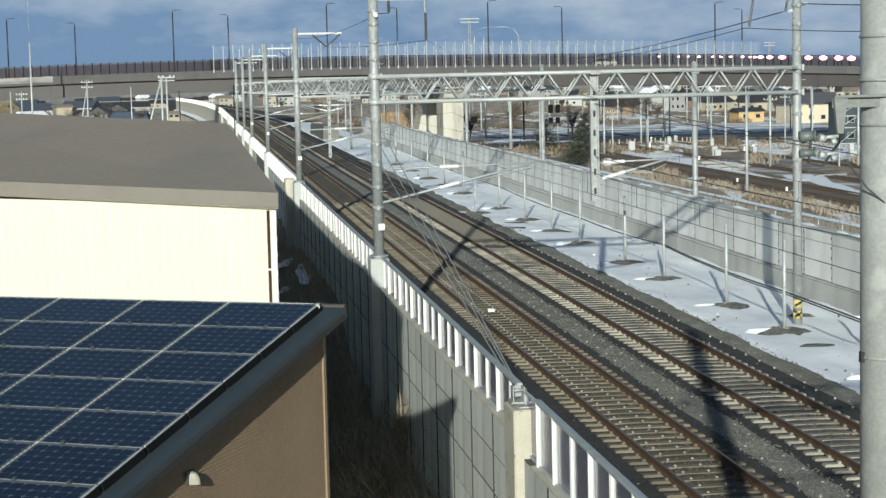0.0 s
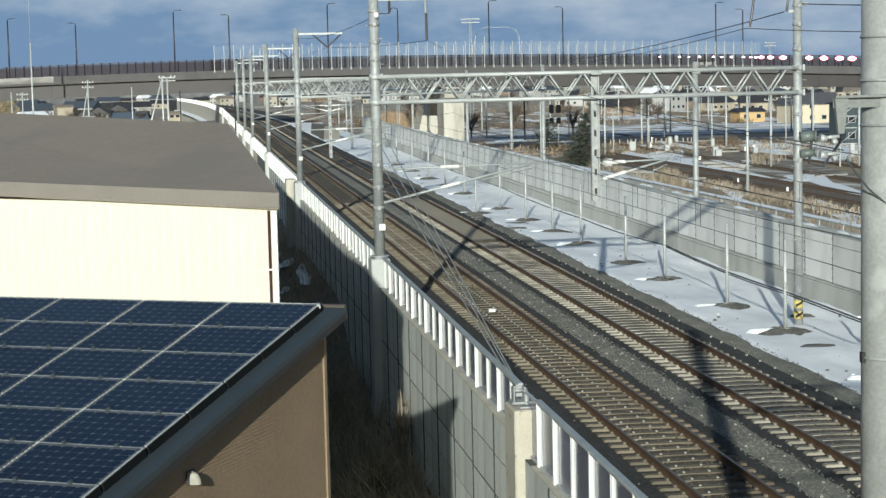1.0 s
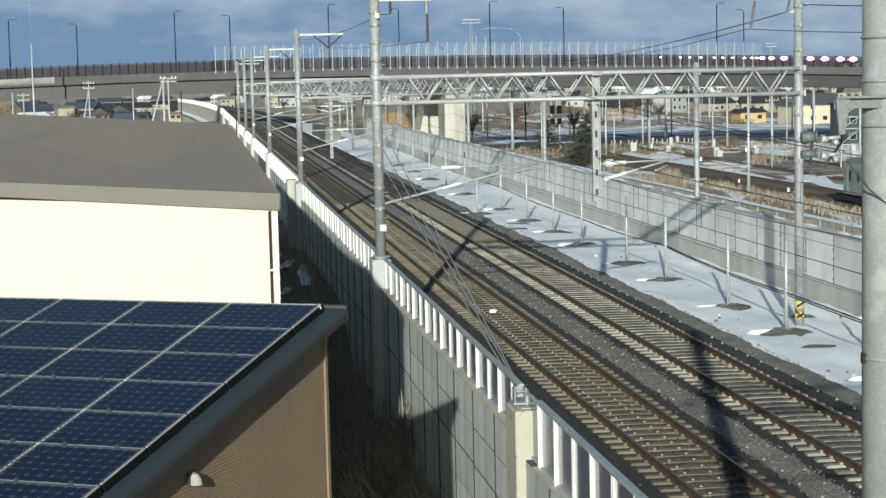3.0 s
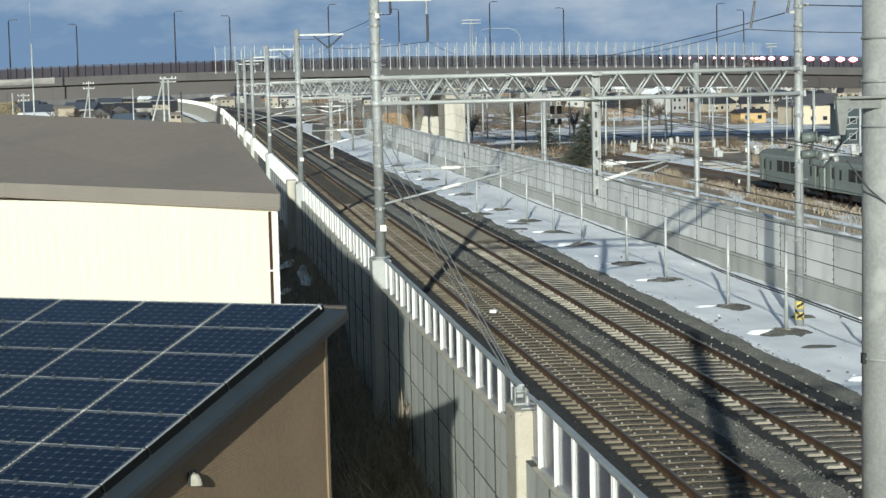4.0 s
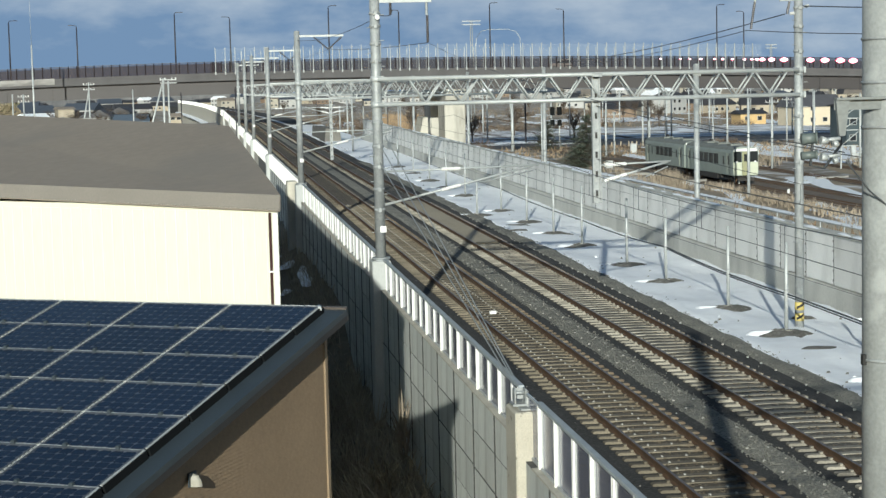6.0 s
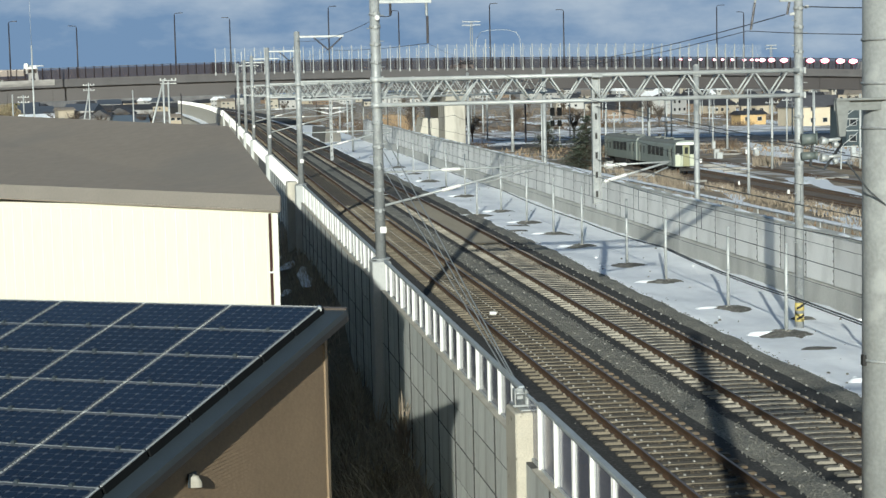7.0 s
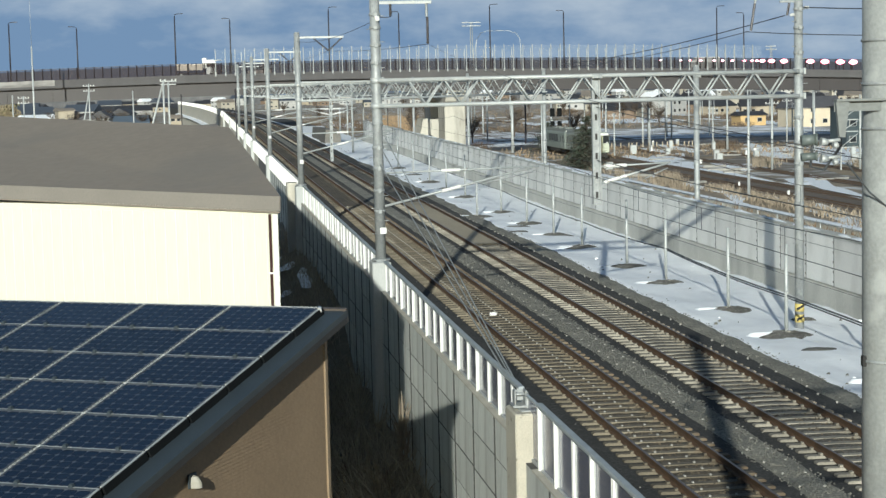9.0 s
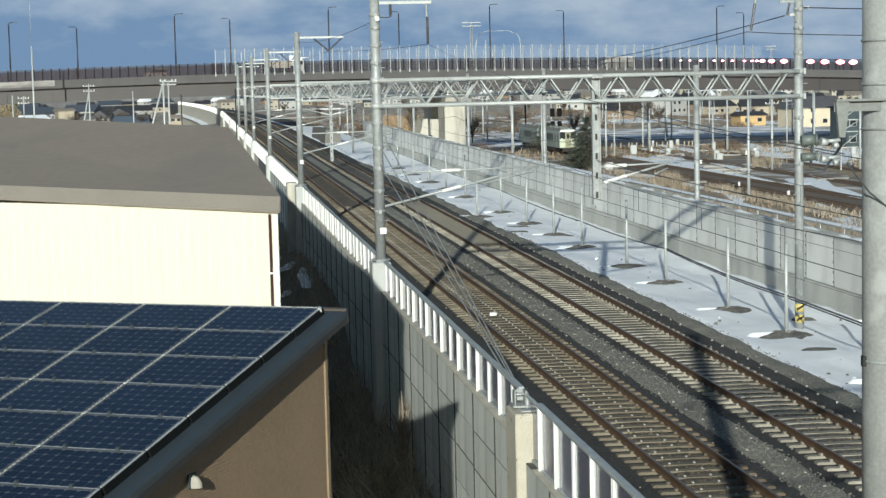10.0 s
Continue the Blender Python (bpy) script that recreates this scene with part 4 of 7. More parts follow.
for pts, r, lab in (
        ([(5.45, 14.0, 11.35), (7.53, 54.5, 13.31)], 0.005, "dark cable from a bracket down to the cross arm"),
        ([(7.53, 54.5, 13.31), (7.54, 93.5, 14.0)], 0.010, "dark feeder cable between bracket insulators"),
        ([(7.54, 93.5, 14.0), (7.54, 129, 14.0)], 0.010, "dark feeder cable between bracket insulators"),
        ([(7.54, 129, 14.0), (7.54, 160, 14.0)], 0.010, "dark feeder cable between bracket insulators"),
        ([(5.9, 54.3, 14.1), (5.9, 93.5, 14.5)], 0.010, "dark earth wire along the pole heads"),
        ([(17.93, 54.5, 13.5), (24, 111.5, 13.0)], 0.013, "dark feeder cable to a far pole"),
        ([(17.93, 54.5, 13.5), (21, 30, 13.0)], 0.013, "dark feeder cable to a near pole"),
        ([(19.2, 54.5, 14.0), (24, 111.5, 13.2)], 0.018, "dark earth wire to a far pole"),
        ([(19.8, 54.5, 14.25), (24, 30, 13.6)], 0.018, "dark earth wire to a near pole"),
        ([(18.85, 20, 5.0), (18.85, 53.4, 5.02)], 0.028, "black cable strung along the snow posts"),
        ([(18.85, 53.4, 5.02), (18.85, 67.7, 5.26)], 0.028, "black cable strung along the snow posts"),
        ([(18.85, 67.7, 5.26), (18.85, 82.8, 5.22)], 0.028, "black cable strung along the snow posts"),
        ([(18.85, 82.8, 5.22), (18.85, 105, 5.5)], 0.028, "black cable strung along the snow posts"),
        ([(18.85, 105, 5.5), (18.85, 150, 5.9)], 0.026, "black cable strung along the snow posts"),
        ([(18.9, 20, 4.88), (18.9, 53.4, 4.93)], 0.022, "black cable strung along the snow posts"),
        ([(18.9, 53.4, 4.93), (18.9, 67.7, 5.18)], 0.022, "black cable strung along the snow posts"),
        ([(18.85, 20, 5.72), (18.85, 75, 5.82)], 0.009, "thin wire along the snow posts"),
        ([(18.85, 75, 5.82), (18.85, 130, 6.3)], 0.009, "thin wire along the snow posts"),
        ([(18.85, 20, 6.9), (18.85, 67.7, 7.05)], 0.008, "thin wire above the snow posts"),
        ([(18.85, 67.7, 7.05), (18.85, 128, 7.6)], 0.008, "thin wire above the snow posts"),
        ([(5.9, 31.0, 6.15), (5.9, 54.4, 9.6)], 0.016, "taut steel guy wire"),
        ([(5.95, 31.0, 6.15), (6.0, 54.4, 10.0)], 0.016, "taut steel guy wire"),
        ([(5.98, 31.1, 6.15), (6.1, 54.4, 10.4)], 0.016, "taut steel guy wire"),
        ([(12.9, 54.5, 11.2), (19, 28, 9.4)], 0.012, "thin dark wire over the tracks"),
        ([(12.9, 54.5, 9.5), (19, 26, 8.2)], 0.012, "thin dark wire over the tracks")):
    wire(sagging(pts[0], pts[1], 0.0 if "guy" in lab else (0.25 if "snow" not in lab and "feeder cable between" not in lab else 0.10)), r, lab)
gb = Build()
gb.box((0, 0, 0.03), (0.30, 0.40, 0.04))
for dx in (-0.10, 0.10):
    gb.box((dx, -0.04, 0.18), (0.03, 0.24, 0.28), ch=0.008)
gb.tube((-0.12, -0.06, 0.24), (0.12, -0.06, 0.24), 0.03, 0.03, 8)
gb.box((0.0, 0.1, 0.20), (0.22, 0.03, 0.2))
gb.box((0.14, 0.25, 0.16), (0.10, 0.3, 0.16))
ob = tagged(new("guy_anchor", gb.mesh("guy_anchor", STEEL)), "pale steel anchor for guy wires on a pillar", "anchor")
ob.location = (PARAPET_X - 0.05, 31.0, rail_z(31) + 2.19)

# ---------------------------------------------------------------- posts in the snow
def snow_post(x, y, h, rng):
    t = thing("snow_post", (x, y, rail_z(y) - 0.42), "slim galvanised post with a concrete foot in snow", "post", "posts in the snow")
    b = Build()
    b.tube((0, 0, 0.1), (0, 0, h), 0.062, 0.058, 12)
    b.tube((0, 0, h), (0, 0, h + 0.03), 0.058, 0.03, 12)
    part("shaft", b, STEEL_PALE, t)
    b = Build()
    b.box((0, 0, 0.12), (0.34, 0.34, 0.16), ch=0.03)
    part("foot", b, CONCRETE_PALE, t)
    b = Build()
    b.box((0.0, -0.04, 1.5), (0.14, 0.10, 0.05))
    part("cable_clip", b, STEEL, t)
    b = Build()
    n = 18
    ring = []
    for i in range(n):
        a = 2 * math.pi * i / n
        r = 1 + 0.25 * noise.noise((math.cos(a) * 2, math.sin(a) * 2, y))
        ring.append((r * math.cos(a), r * math.sin(a)))
    vs = []
    for k, h in ((1.05, -0.02), (0.8, 0.06), (0.55, 0.13), (0.28, 0.19)):
        vs += [(k * 1.2 * u + 0.05 * noise.noise((u * 3, v * 3, y + k)), k * 1.0 * v, h + (0.06 * noise.noise((u * 4, v * 4, y + 3 * k)) if k < 1 else 0)) for u, v in ring]
    vs.append((0, 0, 0.2))
    b.add(vs, [(j * n + i, j * n + (i + 1) % n, (j + 1) * n + (i + 1) % n, (j + 1) * n + i) for j in range(3) for i in range(n)] + [(3 * n + i, 3 * n + (i + 1) % n, 4 * n) for i in range(n)])
    for i in range(60):
        a, q = rng.random() * 6.28, rng.random() ** 0.7
        pebble(b, 0.95 * q * math.cos(a), 0.85 * q * math.sin(a), 0.21 * (1 - q), rng.uniform(0.03, 0.07), rng)
    part("gravel_mound", b, GRAVEL, t, "dark gravel mound at the foot")
    b = Build()
    vs = [(0.62 * u - 0.72, 0.36 * v + 0.22, 0.02) for u, v in ring] + [(0.42 * u - 0.70, 0.20 * v + 0.22, 0.17) for u, v in ring] + [(-0.7, 0.22, 0.19)]
    b.add(vs, [(i, (i + 1) % n, n + (i + 1) % n, n + i) for i in range(n)] + [(n + i, n + (i + 1) % n, 2 * n) for i in range(n)], True)
    part("snow_lump", b, SNOW, t, "bright lump of snow")


rng = random.Random(3)
for y in (53.4, 59.5, 67.7, 74.0, 82.8, 89.5, 96.8, 105.0, 119.0, 128.0, 137.0, 147.0, 158.0):
    snow_post(18.82, y, 3.0, rng)
snow_post(18.75, 44.6, 3.0, rng)
snow_post(16.9, 102.5, 2.2, rng)
for x, y, s in ((18.7, 50.1, 0.9), (19.6, 45.5, 0.8), (17.9, 95, 0.9), (17.4, 92, 0.7), (20.5, 56.5, 0.5)):
    b = Build()
    n = 16
    ring = [(1 + 0.3 * noise.noise((math.cos(6.28 * i / n) * 2, math.sin(6.28 * i / n) * 2, x))) for i in range(n)]
    vs = [(s * ring[i] * math.cos(6.28 * i / n), 0.6 * s * ring[i] * math.sin(6.28 * i / n), 0.0) for i in range(n)]
    vs += [(s * 0.6 * ring[i] * math.cos(6.28 * i / n), 0.36 * s * ring[i] * math.sin(6.28 * i / n), 0.12) for i in range(n)] + [(0, 0, 0.14)]
    b.add(vs, [(i, (i + 1) % n, n + (i + 1) % n, n + i) for i in range(n)] + [(n + i, n + (i + 1) % n, 2 * n) for i in range(n)], True)
    ob = tagged(new("gravel_heap", b.mesh("gravel_heap", GRAVEL)), "low dark gravel heap showing through the snow", "gravel", "gravel heaps")
    ob.location = (x, y, rail_z(y) - 0.40)


# a concrete stub beside the line
b = Build()
b.prism([(16.9, 222, 3.0), (19.4, 222, 3.0), (19.4, 246, 3.0), (16.9, 246, 3.0)], [(17.3, 222.3, 6.75), (19.1, 222.3, 6.5), (19.1, 246, 6.5), (17.3, 246, 6.65)])
setting("abutment", b, mat("dirty_concrete", (0.19, 0.18, 0.16), (0.125, 0.12, 0.11), 0.6, 0.9, 0.3, stain=(0.12, 0.12, 0.11), stain_scale=0.8), "weathered concrete stub wall beside the line", "abutment")
# sloping verge where the line runs on past the wall
b = Build()
b.sweep([(16.5, -0.6), (16.8, -0.42), (21.5, -0.9), (30, -6.5), (30, -8), (16.5, -8)], stations(226, 640, 12))
setting("verge", b, mat("snowy_verge", (0.30, 0.25, 0.18), (0.18, 0.15, 0.11), 0.3, 0.95, 0.5, fine=3.0, stain=(0.88, 0.90, 0.94), stain_scale=0.35, stain_amount=0.95, cover=(0.42, 0.52)), "snow-flecked earth slope beside the raised line", "ground")
# snow lying in scraps on the wall's coping
b = Build()
r = random.Random(44)
for i in range(170):
    y = 40 + 180 * r.random()
    n, k = r.randint(2, 6), len(b.v)
    w0, hh = r.uniform(0.05, 0.16), r.uniform(0.03, 0.09)
    vs = []
    for j in range(n + 1):
        yy_ = y + j * 0.35
        s = math.sin(math.pi * j / n)
        c = WALL_X + 0.12 + bend(yy_) + 0.05 * noise.noise((yy_, 2.2, 1.0))
        vs += [(c - w0 * s, yy_, rail_z(yy_) + 2.30), (c, yy_, rail_z(yy_) + 2.30 + hh * s + 0.004), (c + w0 * s, yy_, rail_z(yy_) + 2.30)]
    b.add(vs, [(3 * j + q, 3 * j + q + 1, 3 * j + q + 4, 3 * j + q + 3) for j in range(n) for q in range(2)], True)
tagged(new("snow_scrap", b.mesh("snow_scrap", SNOW)), "scraps of snow along the wall's coping", "snow", kind="stuff")
# crumbs and lumps on the snow strip
r = random.Random(61)
for name, count, m, lo, hi, lab in (("snow_crumb", 26, SNOW, 0.04, 0.12, "small lumps of frozen snow on the strip"), ("grit", 170, GRAVEL, 0.015, 0.055, "dark grit and gravel crumbs on the snow")):
    b = Build()
    for i in range(count):
        y = 38 + 210 * r.random() ** 1.4
        x = r.choice((r.uniform(17.2, 22.2), 17.3 + abs(r.gauss(0, 0.4)), 18.8 + r.gauss(0, 0.8), 22.2 - abs(r.gauss(0, 0.3))))
        s = r.uniform(lo, hi)
        n = 7
        a0 = r.random() * 6.28
        ring = [(math.cos(a0 + 6.28 * k / n) * s * r.uniform(0.7, 1.3) * 1.5, math.sin(a0 + 6.28 * k / n) * s * r.uniform(0.7, 1.3)) for k in range(n)]
        z = rail_z(y) - 0.37
        b.add([(x + u + bend(y), y + v, z) for u, v in ring] + [(x + u * 0.55 + bend(y), y + v * 0.55, z + 0.06 + s * 0.2) for u, v in ring] + [(x + bend(y), y, z + 0.065 + s * 0.22)],
              [(k, (k + 1) % n, n + (k + 1) % n, n + k) for k in range(n)] + [(n + k, n + (k + 1) % n, 2 * n) for k in range(n)], True)
    tagged(new(name, b.mesh(name, m)), lab, "snow" if m is SNOW else "gravel", kind="stuff")
# ---------------------------------------------------------------- house with solar roof
HA = radians(28)
E2 = Vector((math.sin(HA), math.cos(HA), 0))
E1 = Vector((-math.cos(HA), math.sin(HA), 0))
UP = Vector((0, 0, 1))
HP = Vector((1.67, 23.2, 9.04))
ROOF_TILT = radians(11.24)
DV = -E2 * math.cos(ROOF_TILT) - UP * math.sin(ROOF_TILT)
NR = DV.cross(E1).normalized()
NR = NR if NR.z > 0 else -NR
HOFF = Vector((HP.x, HP.y, -0.9))


def roof_pt(a, d, h=0.0):
    return HP + E1 * a + DV * d + NR * h - HOFF


house = thing("house", tuple(HOFF), "tan-sided house with a dark shed roof", "house")
WALL_A, CORNER = -0.06, -0.065


def wall_pt(a, e, z):
    return E1 * a + E2 * e + UP * (z + 0.9)


def under(e):
    return 9.04 - 0.30 + e * math.tan(ROOF_TILT)


b = Build()
cs_ = ((WALL_A + 0.03, CORNER - 0.03), (9.2, CORNER - 0.03), (9.2, -9.3), (WALL_A + 0.03, -9.3))
b.prism([wall_pt(a, e, -0.9) for a, e in cs_], [wall_pt(a, e, under(e) + 0.1) for a, e in cs_])
part("wall", b, SIDING_TAN, house)
b = Build()
cs_ = ((-0.322, -0.13), (9.6, -0.13), (9.6, 9.9), (-0.322, 9.9))
b.prism([roof_pt(a, d, -0.13) for a, d in cs_], [roof_pt(a, d, -0.05) for a, d in cs_])
roof = part("roof", b, TRIM_DARK, house, "dark slate-grey metal roof")
b = Build()
cs_ = ((-0.315, -0.12), (-0.275, -0.12), (-0.275, 9.95), (-0.315, 9.95))
b.prism([roof_pt(a, d, -0.22) for a, d in cs_], [roof_pt(a, d, -0.12) for a, d in cs_])
part("verge_board", b, VERGE_BROWN, roof, "dark brown verge board")
b = Build()
cs_ = ((-0.315, -0.16), (9.6, -0.16), (9.6, -0.10), (-0.315, -0.10))
b.prism([roof_pt(a, d, -0.215) for a, d in cs_], [roof_pt(a, d, -0.02) for a, d in cs_])
part("ridge_flashing", b, mat("brown_flashing", (0.10, 0.085, 0.075), (0.08, 0.068, 0.06), 2, 0.5), roof, "brown metal flashing at the roof's top")
b = Build()
b.prism([wall_pt(WALL_A - 0.035, CORNER - 0.06, -0.9), wall_pt(WALL_A - 0.035, CORNER + 0.02, -0.9), wall_pt(WALL_A + 0.05, CORNER + 0.02, -0.9), wall_pt(WALL_A + 0.05, CORNER - 0.06, -0.9)],
        [wall_pt(WALL_A - 0.035, CORNER - 0.06, 8.75), wall_pt(WALL_A - 0.035, CORNER + 0.02, 8.75), wall_pt(WALL_A + 0.05, CORNER + 0.02, 8.75), wall_pt(WALL_A + 0.05, CORNER - 0.06, 8.75)])
part("corner_trim", b, mat("tan_corner_trim", (0.27, 0.20, 0.13), (0.22, 0.165, 0.105), 3, 0.7), house)
lamp = thing("wall_lamp", tuple(Vector((HP.x, HP.y, 0)) + E1 * (WALL_A - 0.03) - E2 * 3.97 + UP * 7.52), "white shell-shaped lamp on the tan gable wall", "lamp")
b = Build()
n = 12
for i in range(n):
    a0, a1 = math.pi * i / n, math.pi * (i + 1) / n
    def shell(a, k):
        r = (1, 0.93, 0.66, 0.0)[k]
        z = (0, 0.07, 0.125, 0.155)[k]
        return -E1 * (0.135 * r * math.sin(a)) + E2 * (0.062 * r * math.cos(a)) + UP * z
    for k in range(3):
        b.add([shell(a0, k), shell(a1, k), shell(a1, k + 1), shell(a0, k + 1)], [(0, 1, 2, 3)], True)
part("shade", b, mat("dull_lamp_plastic", (0.33, 0.315, 0.27), (0.29, 0.275, 0.235), 6, 0.5), lamp, "dull white curved shade")
b = Build()
b.prism([E2 * 0.09 + UP * 0.0, E2 * -0.09, E2 * -0.09 + UP * 0.16, E2 * 0.09 + UP * 0.16], [-E1 * 0.02 + E2 * 0.09, -E1 * 0.02 - E2 * 0.09, -E1 * 0.02 - E2 * 0.09 + UP * 0.16, -E1 * 0.02 + E2 * 0.09 + UP * 0.16])
part("back_plate", b, TRIM_DARK, lamp)

PW, PH = 1.336, 0.986
RT = Matrix((E1, DV, NR)).transposed().to_4x4()
fr, sh, ce = Build(), Build(), Build()
for c, s in (((PW / 2, 0.02, 0.0), (PW - 0.06, 0.03, 0.045)), ((PW / 2, PH - 0.02, 0), (PW - 0.06, 0.03, 0.045)), ((0.035, PH / 2, 0), (0.022, PH - 0.02, 0.045)), ((PW - 0.035, PH / 2, 0), (0.022, PH - 0.02, 0.045))):
    fr.box(c, s)
sh.box((PW / 2, PH / 2, 0.0), (PW - 0.08, PH - 0.05, 0.03))
cw, chh = (PW - 0.10) / 8, (PH - 0.07) / 6
for i in range(8):
    for j in range(6):
        x0, y0 = 0.05 + i * cw + 0.003, 0.035 + j * chh + 0.003
        x1, y1, k = x0 + cw - 0.006, y0 + chh - 0.006, 0.026
        ce.add([(x0 + k, y0, 0.018), (x1 - k, y0, 0.018), (x1, y0 + k, 0.018), (x1, y1 - k, 0.018), (x1 - k, y1, 0.018), (x0 + k, y1, 0.018), (x0, y1 - k, 0.018), (x0, y0 + k, 0.018)], [tuple(range(8))])
BACKSHEET = mat("panel_backsheet", (0.095, 0.108, 0.135), (0.08, 0.09, 0.115), 2, 0.3)
FR_M, SH_M, CE_M = fr.mesh("frame", mat("dark_panel_frame", (0.10, 0.11, 0.13), (0.08, 0.09, 0.10), 2, 0.4, metal=0.3)), sh.mesh("backsheet", BACKSHEET), ce.mesh("cell", PANEL_CELL)
for row in range(10):
    for col in range(6):
        p = thing("solar_panel", (0, 0, 0), "dark blue solar panel with a grid of cells", "solar panel", "solar panels on the shed roof")
        p.matrix_basis = Matrix.Translation(HP + E1 * (col * PW) + DV * (0.02 + row * PH) + NR * 0.01) @ RT
        part("frame", FR_M, None, p)
        part("backsheet", SH_M, None, p)
        tagged(part("cell", CE_M, None, p, "grid of dark blue cells"), kind="stuff")
rack = thing("panel_rack", tuple(HOFF), "aluminium mounting rails of the solar panels", "rack")
for row in range(11):
    b = Build()
    b.prism([roof_pt(a, d, -0.04) for a, d in ((-0.01, row * PH - 0.012), (6 * PW, row * PH - 0.012), (6 * PW, row * PH + 0.012), (-0.01, row * PH + 0.012))], [roof_pt(a, d, 0.034) for a, d in ((-0.01, row * PH - 0.006), (6 * PW, row * PH - 0.006), (6 * PW, row * PH + 0.006), (-0.01, row * PH + 0.006))])
    part("rail", b, ALU, rack)
    if 0 < row < 10:
        for i in range(12):
            b = Build()
            a = 0.33 + i * PW / 2
            b.prism([roof_pt(a + da, row * PH + dd, 0.02) for da, dd in ((-0.03, -0.035), (0.03, -0.035), (0.03, 0.02), (-0.03, 0.02))], [roof_pt(a + da, row * PH + dd, 0.065) for da, dd in ((-0.02, -0.03), (0.02, -0.03), (0.02, 0.015), (-0.02, 0.015))])
            part("clamp", b, TRIM_DARK, rack, "small dark clamp")
for col in range(1, 6):
    b = Build()
    b.prism([roof_pt(col * PW + da, d, -0.03) for da, d in ((-0.026, 0), (0.026, 0), (0.026, 9.8), (-0.026, 9.8))], [roof_pt(col * PW + da, d, 0.012) for da, d in ((-0.026, 0), (0.026, 0), (0.026, 9.8), (-0.026, 9.8))])
    part("gap_strip", b, BLACK, rack, "dark strip between panel columns")
    b = Build()
    d = 0.03
    while d < 9.7:
        for a0, a1 in ((-0.027, -0.006), (0.006, 0.027)):
            b.prism([roof_pt(col * PW + da, d + dd, 0.012) for da, dd in ((a0, 0), (a1, 0), (a1, 0.045), (a0, 0.045))], [roof_pt(col * PW + da, d + dd, 0.026) for da, dd in ((a0, 0), (a1, 0), (a1, 0.045), (a0, 0.045))])
        d += 0.085
    tagged(part("cleat", b, ALU, rack, "row of bright cleats"), kind="stuff")
for row in range(10):
    b = Build()
    cs_ = ((-0.058, row * PH + 0.03), (-0.012, row * PH + 0.03), (-0.012, row * PH + PH - 0.03), (-0.058, row * PH + PH - 0.03))
    b.prism([roof_pt(a, d, -0.05) for a, d in cs_], [roof_pt(a + (0.02 if a < -0.05 else 0), d, 0.035) for a, d in cs_])
    part("end_cover", b, COVER_BLACK, rack, "black end cover")
    b = Build()
    cs_ = ((-0.022, row * PH + 0.03), (0.004, row * PH + 0.03), (0.004, row * PH + PH - 0.03), (-0.022, row * PH + PH - 0.03))
    b.prism([roof_pt(a, d, 0.03) for a, d in cs_], [roof_pt(a, d, 0.044) for a, d in cs_])
    part("edge_strip", b, ALU, rack, "bright edge strip")
b = Build()
b.tube(roof_pt(0.02, 0.0, 0.02), roof_pt(-0.03, 0.12, 0.02), 0.035, 0.03, 10)
part("end_cap", b, ALU, rack)

# ---------------------------------------------------------------- warehouse with cream siding
WO = Vector((1.533, 31.318, -0.9))
white = thing("warehouse", tuple(WO), "cream-white sided building with a grey-brown hip roof", "building")
WU = Vector((-5.41 - 2.22, 51.1 - 44.7, 0)).normalized()
WNV = Vector((-WU.y, WU.x, 0))
WNV = WNV if WNV.y < 0 else -WNV
EAVE = 10.765
b = Build()
# the long rear is added out of sight to shade the retaining wall
q4 = [Vector((0, 0, 0)), WU * 17, WU * 17 + Vector((0, 58, 0)), Vector((0, 70, 0))]
b.prism(q4, [p + UP * EAVE for p in q4])
part("wall", b, WHITE_SIDING, white)
for i in range(46):
    b = Build()
    c = WU * (0.12 + i * 0.265)
    b.prism([c + WNV * h + WU * k for k, h in ((-0.115, 0), (0.115, 0), (0.105, 0.015), (-0.105, 0.015))], [c + WNV * h + WU * k + UP * (EAVE - 0.1) for k, h in ((-0.115, 0), (0.115, 0), (0.105, 0.015), (-0.105, 0.015))])
    part("siding_board", b, WHITE_SIDING, white)
e0 = Vector((1.582, 31.234, 10.089)) - WO
e1 = e0 + (WU * 10.0 + UP * 0.19) * 1.68
k0 = Vector((0.875, 38.5, 11.202)) - WO
k1 = k0 + (Vector((-6.66, 64.07, 11.27)) - Vector((1.25, 55, 10.86))) * 1.4
f0 = Vector((1.60, 102, 10.089)) - WO
f1 = Vector((-12, 102, 9.6)) - WO
k2 = Vector((-0.6, 95, 10.1)) - WO
dn = Vector((0, 0, -0.27))
b = Build()
b.add([e0, e1, k1, k0, f0, f1, e0 + dn, e1 + dn, f0 + dn, f1 + dn, k2], [(0, 1, 2, 3), (3, 2, 10), (10, 2, 5), (10, 5, 4), (0, 3, 10, 4), (0, 4, 8, 6), (6, 8, 9, 7), (4, 5, 9, 8), (1, 7, 9, 5), (1, 5, 2)])
roof = part("roof", b, ROOF_GREY, white, "grey-brown sheet roof")
b = Build()
b.prism([e0 + dn, e1 + dn, e1 + WNV * 0.04 + dn, e0 + WNV * 0.04 + dn], [e0, e1, e1 + WNV * 0.02, e0 + WNV * 0.02])
part("fascia", b, mat("fascia_brown_grey", (0.24, 0.22, 0.195), (0.2, 0.185, 0.165), 0.8, 0.6), roof, "paler grey-brown fascia")
b = Build()
b.tube(e0 + dn + WNV * 0.035 - UP * 0.02, e1 + dn + WNV * 0.035 - UP * 0.005, 0.014, 0.014, 8)
part("gutter", b, ROOF_GREY, roof, "slim grey-brown eaves gutter")
pipe = Build()
pc = WU * 0.15 + WNV * 0.05
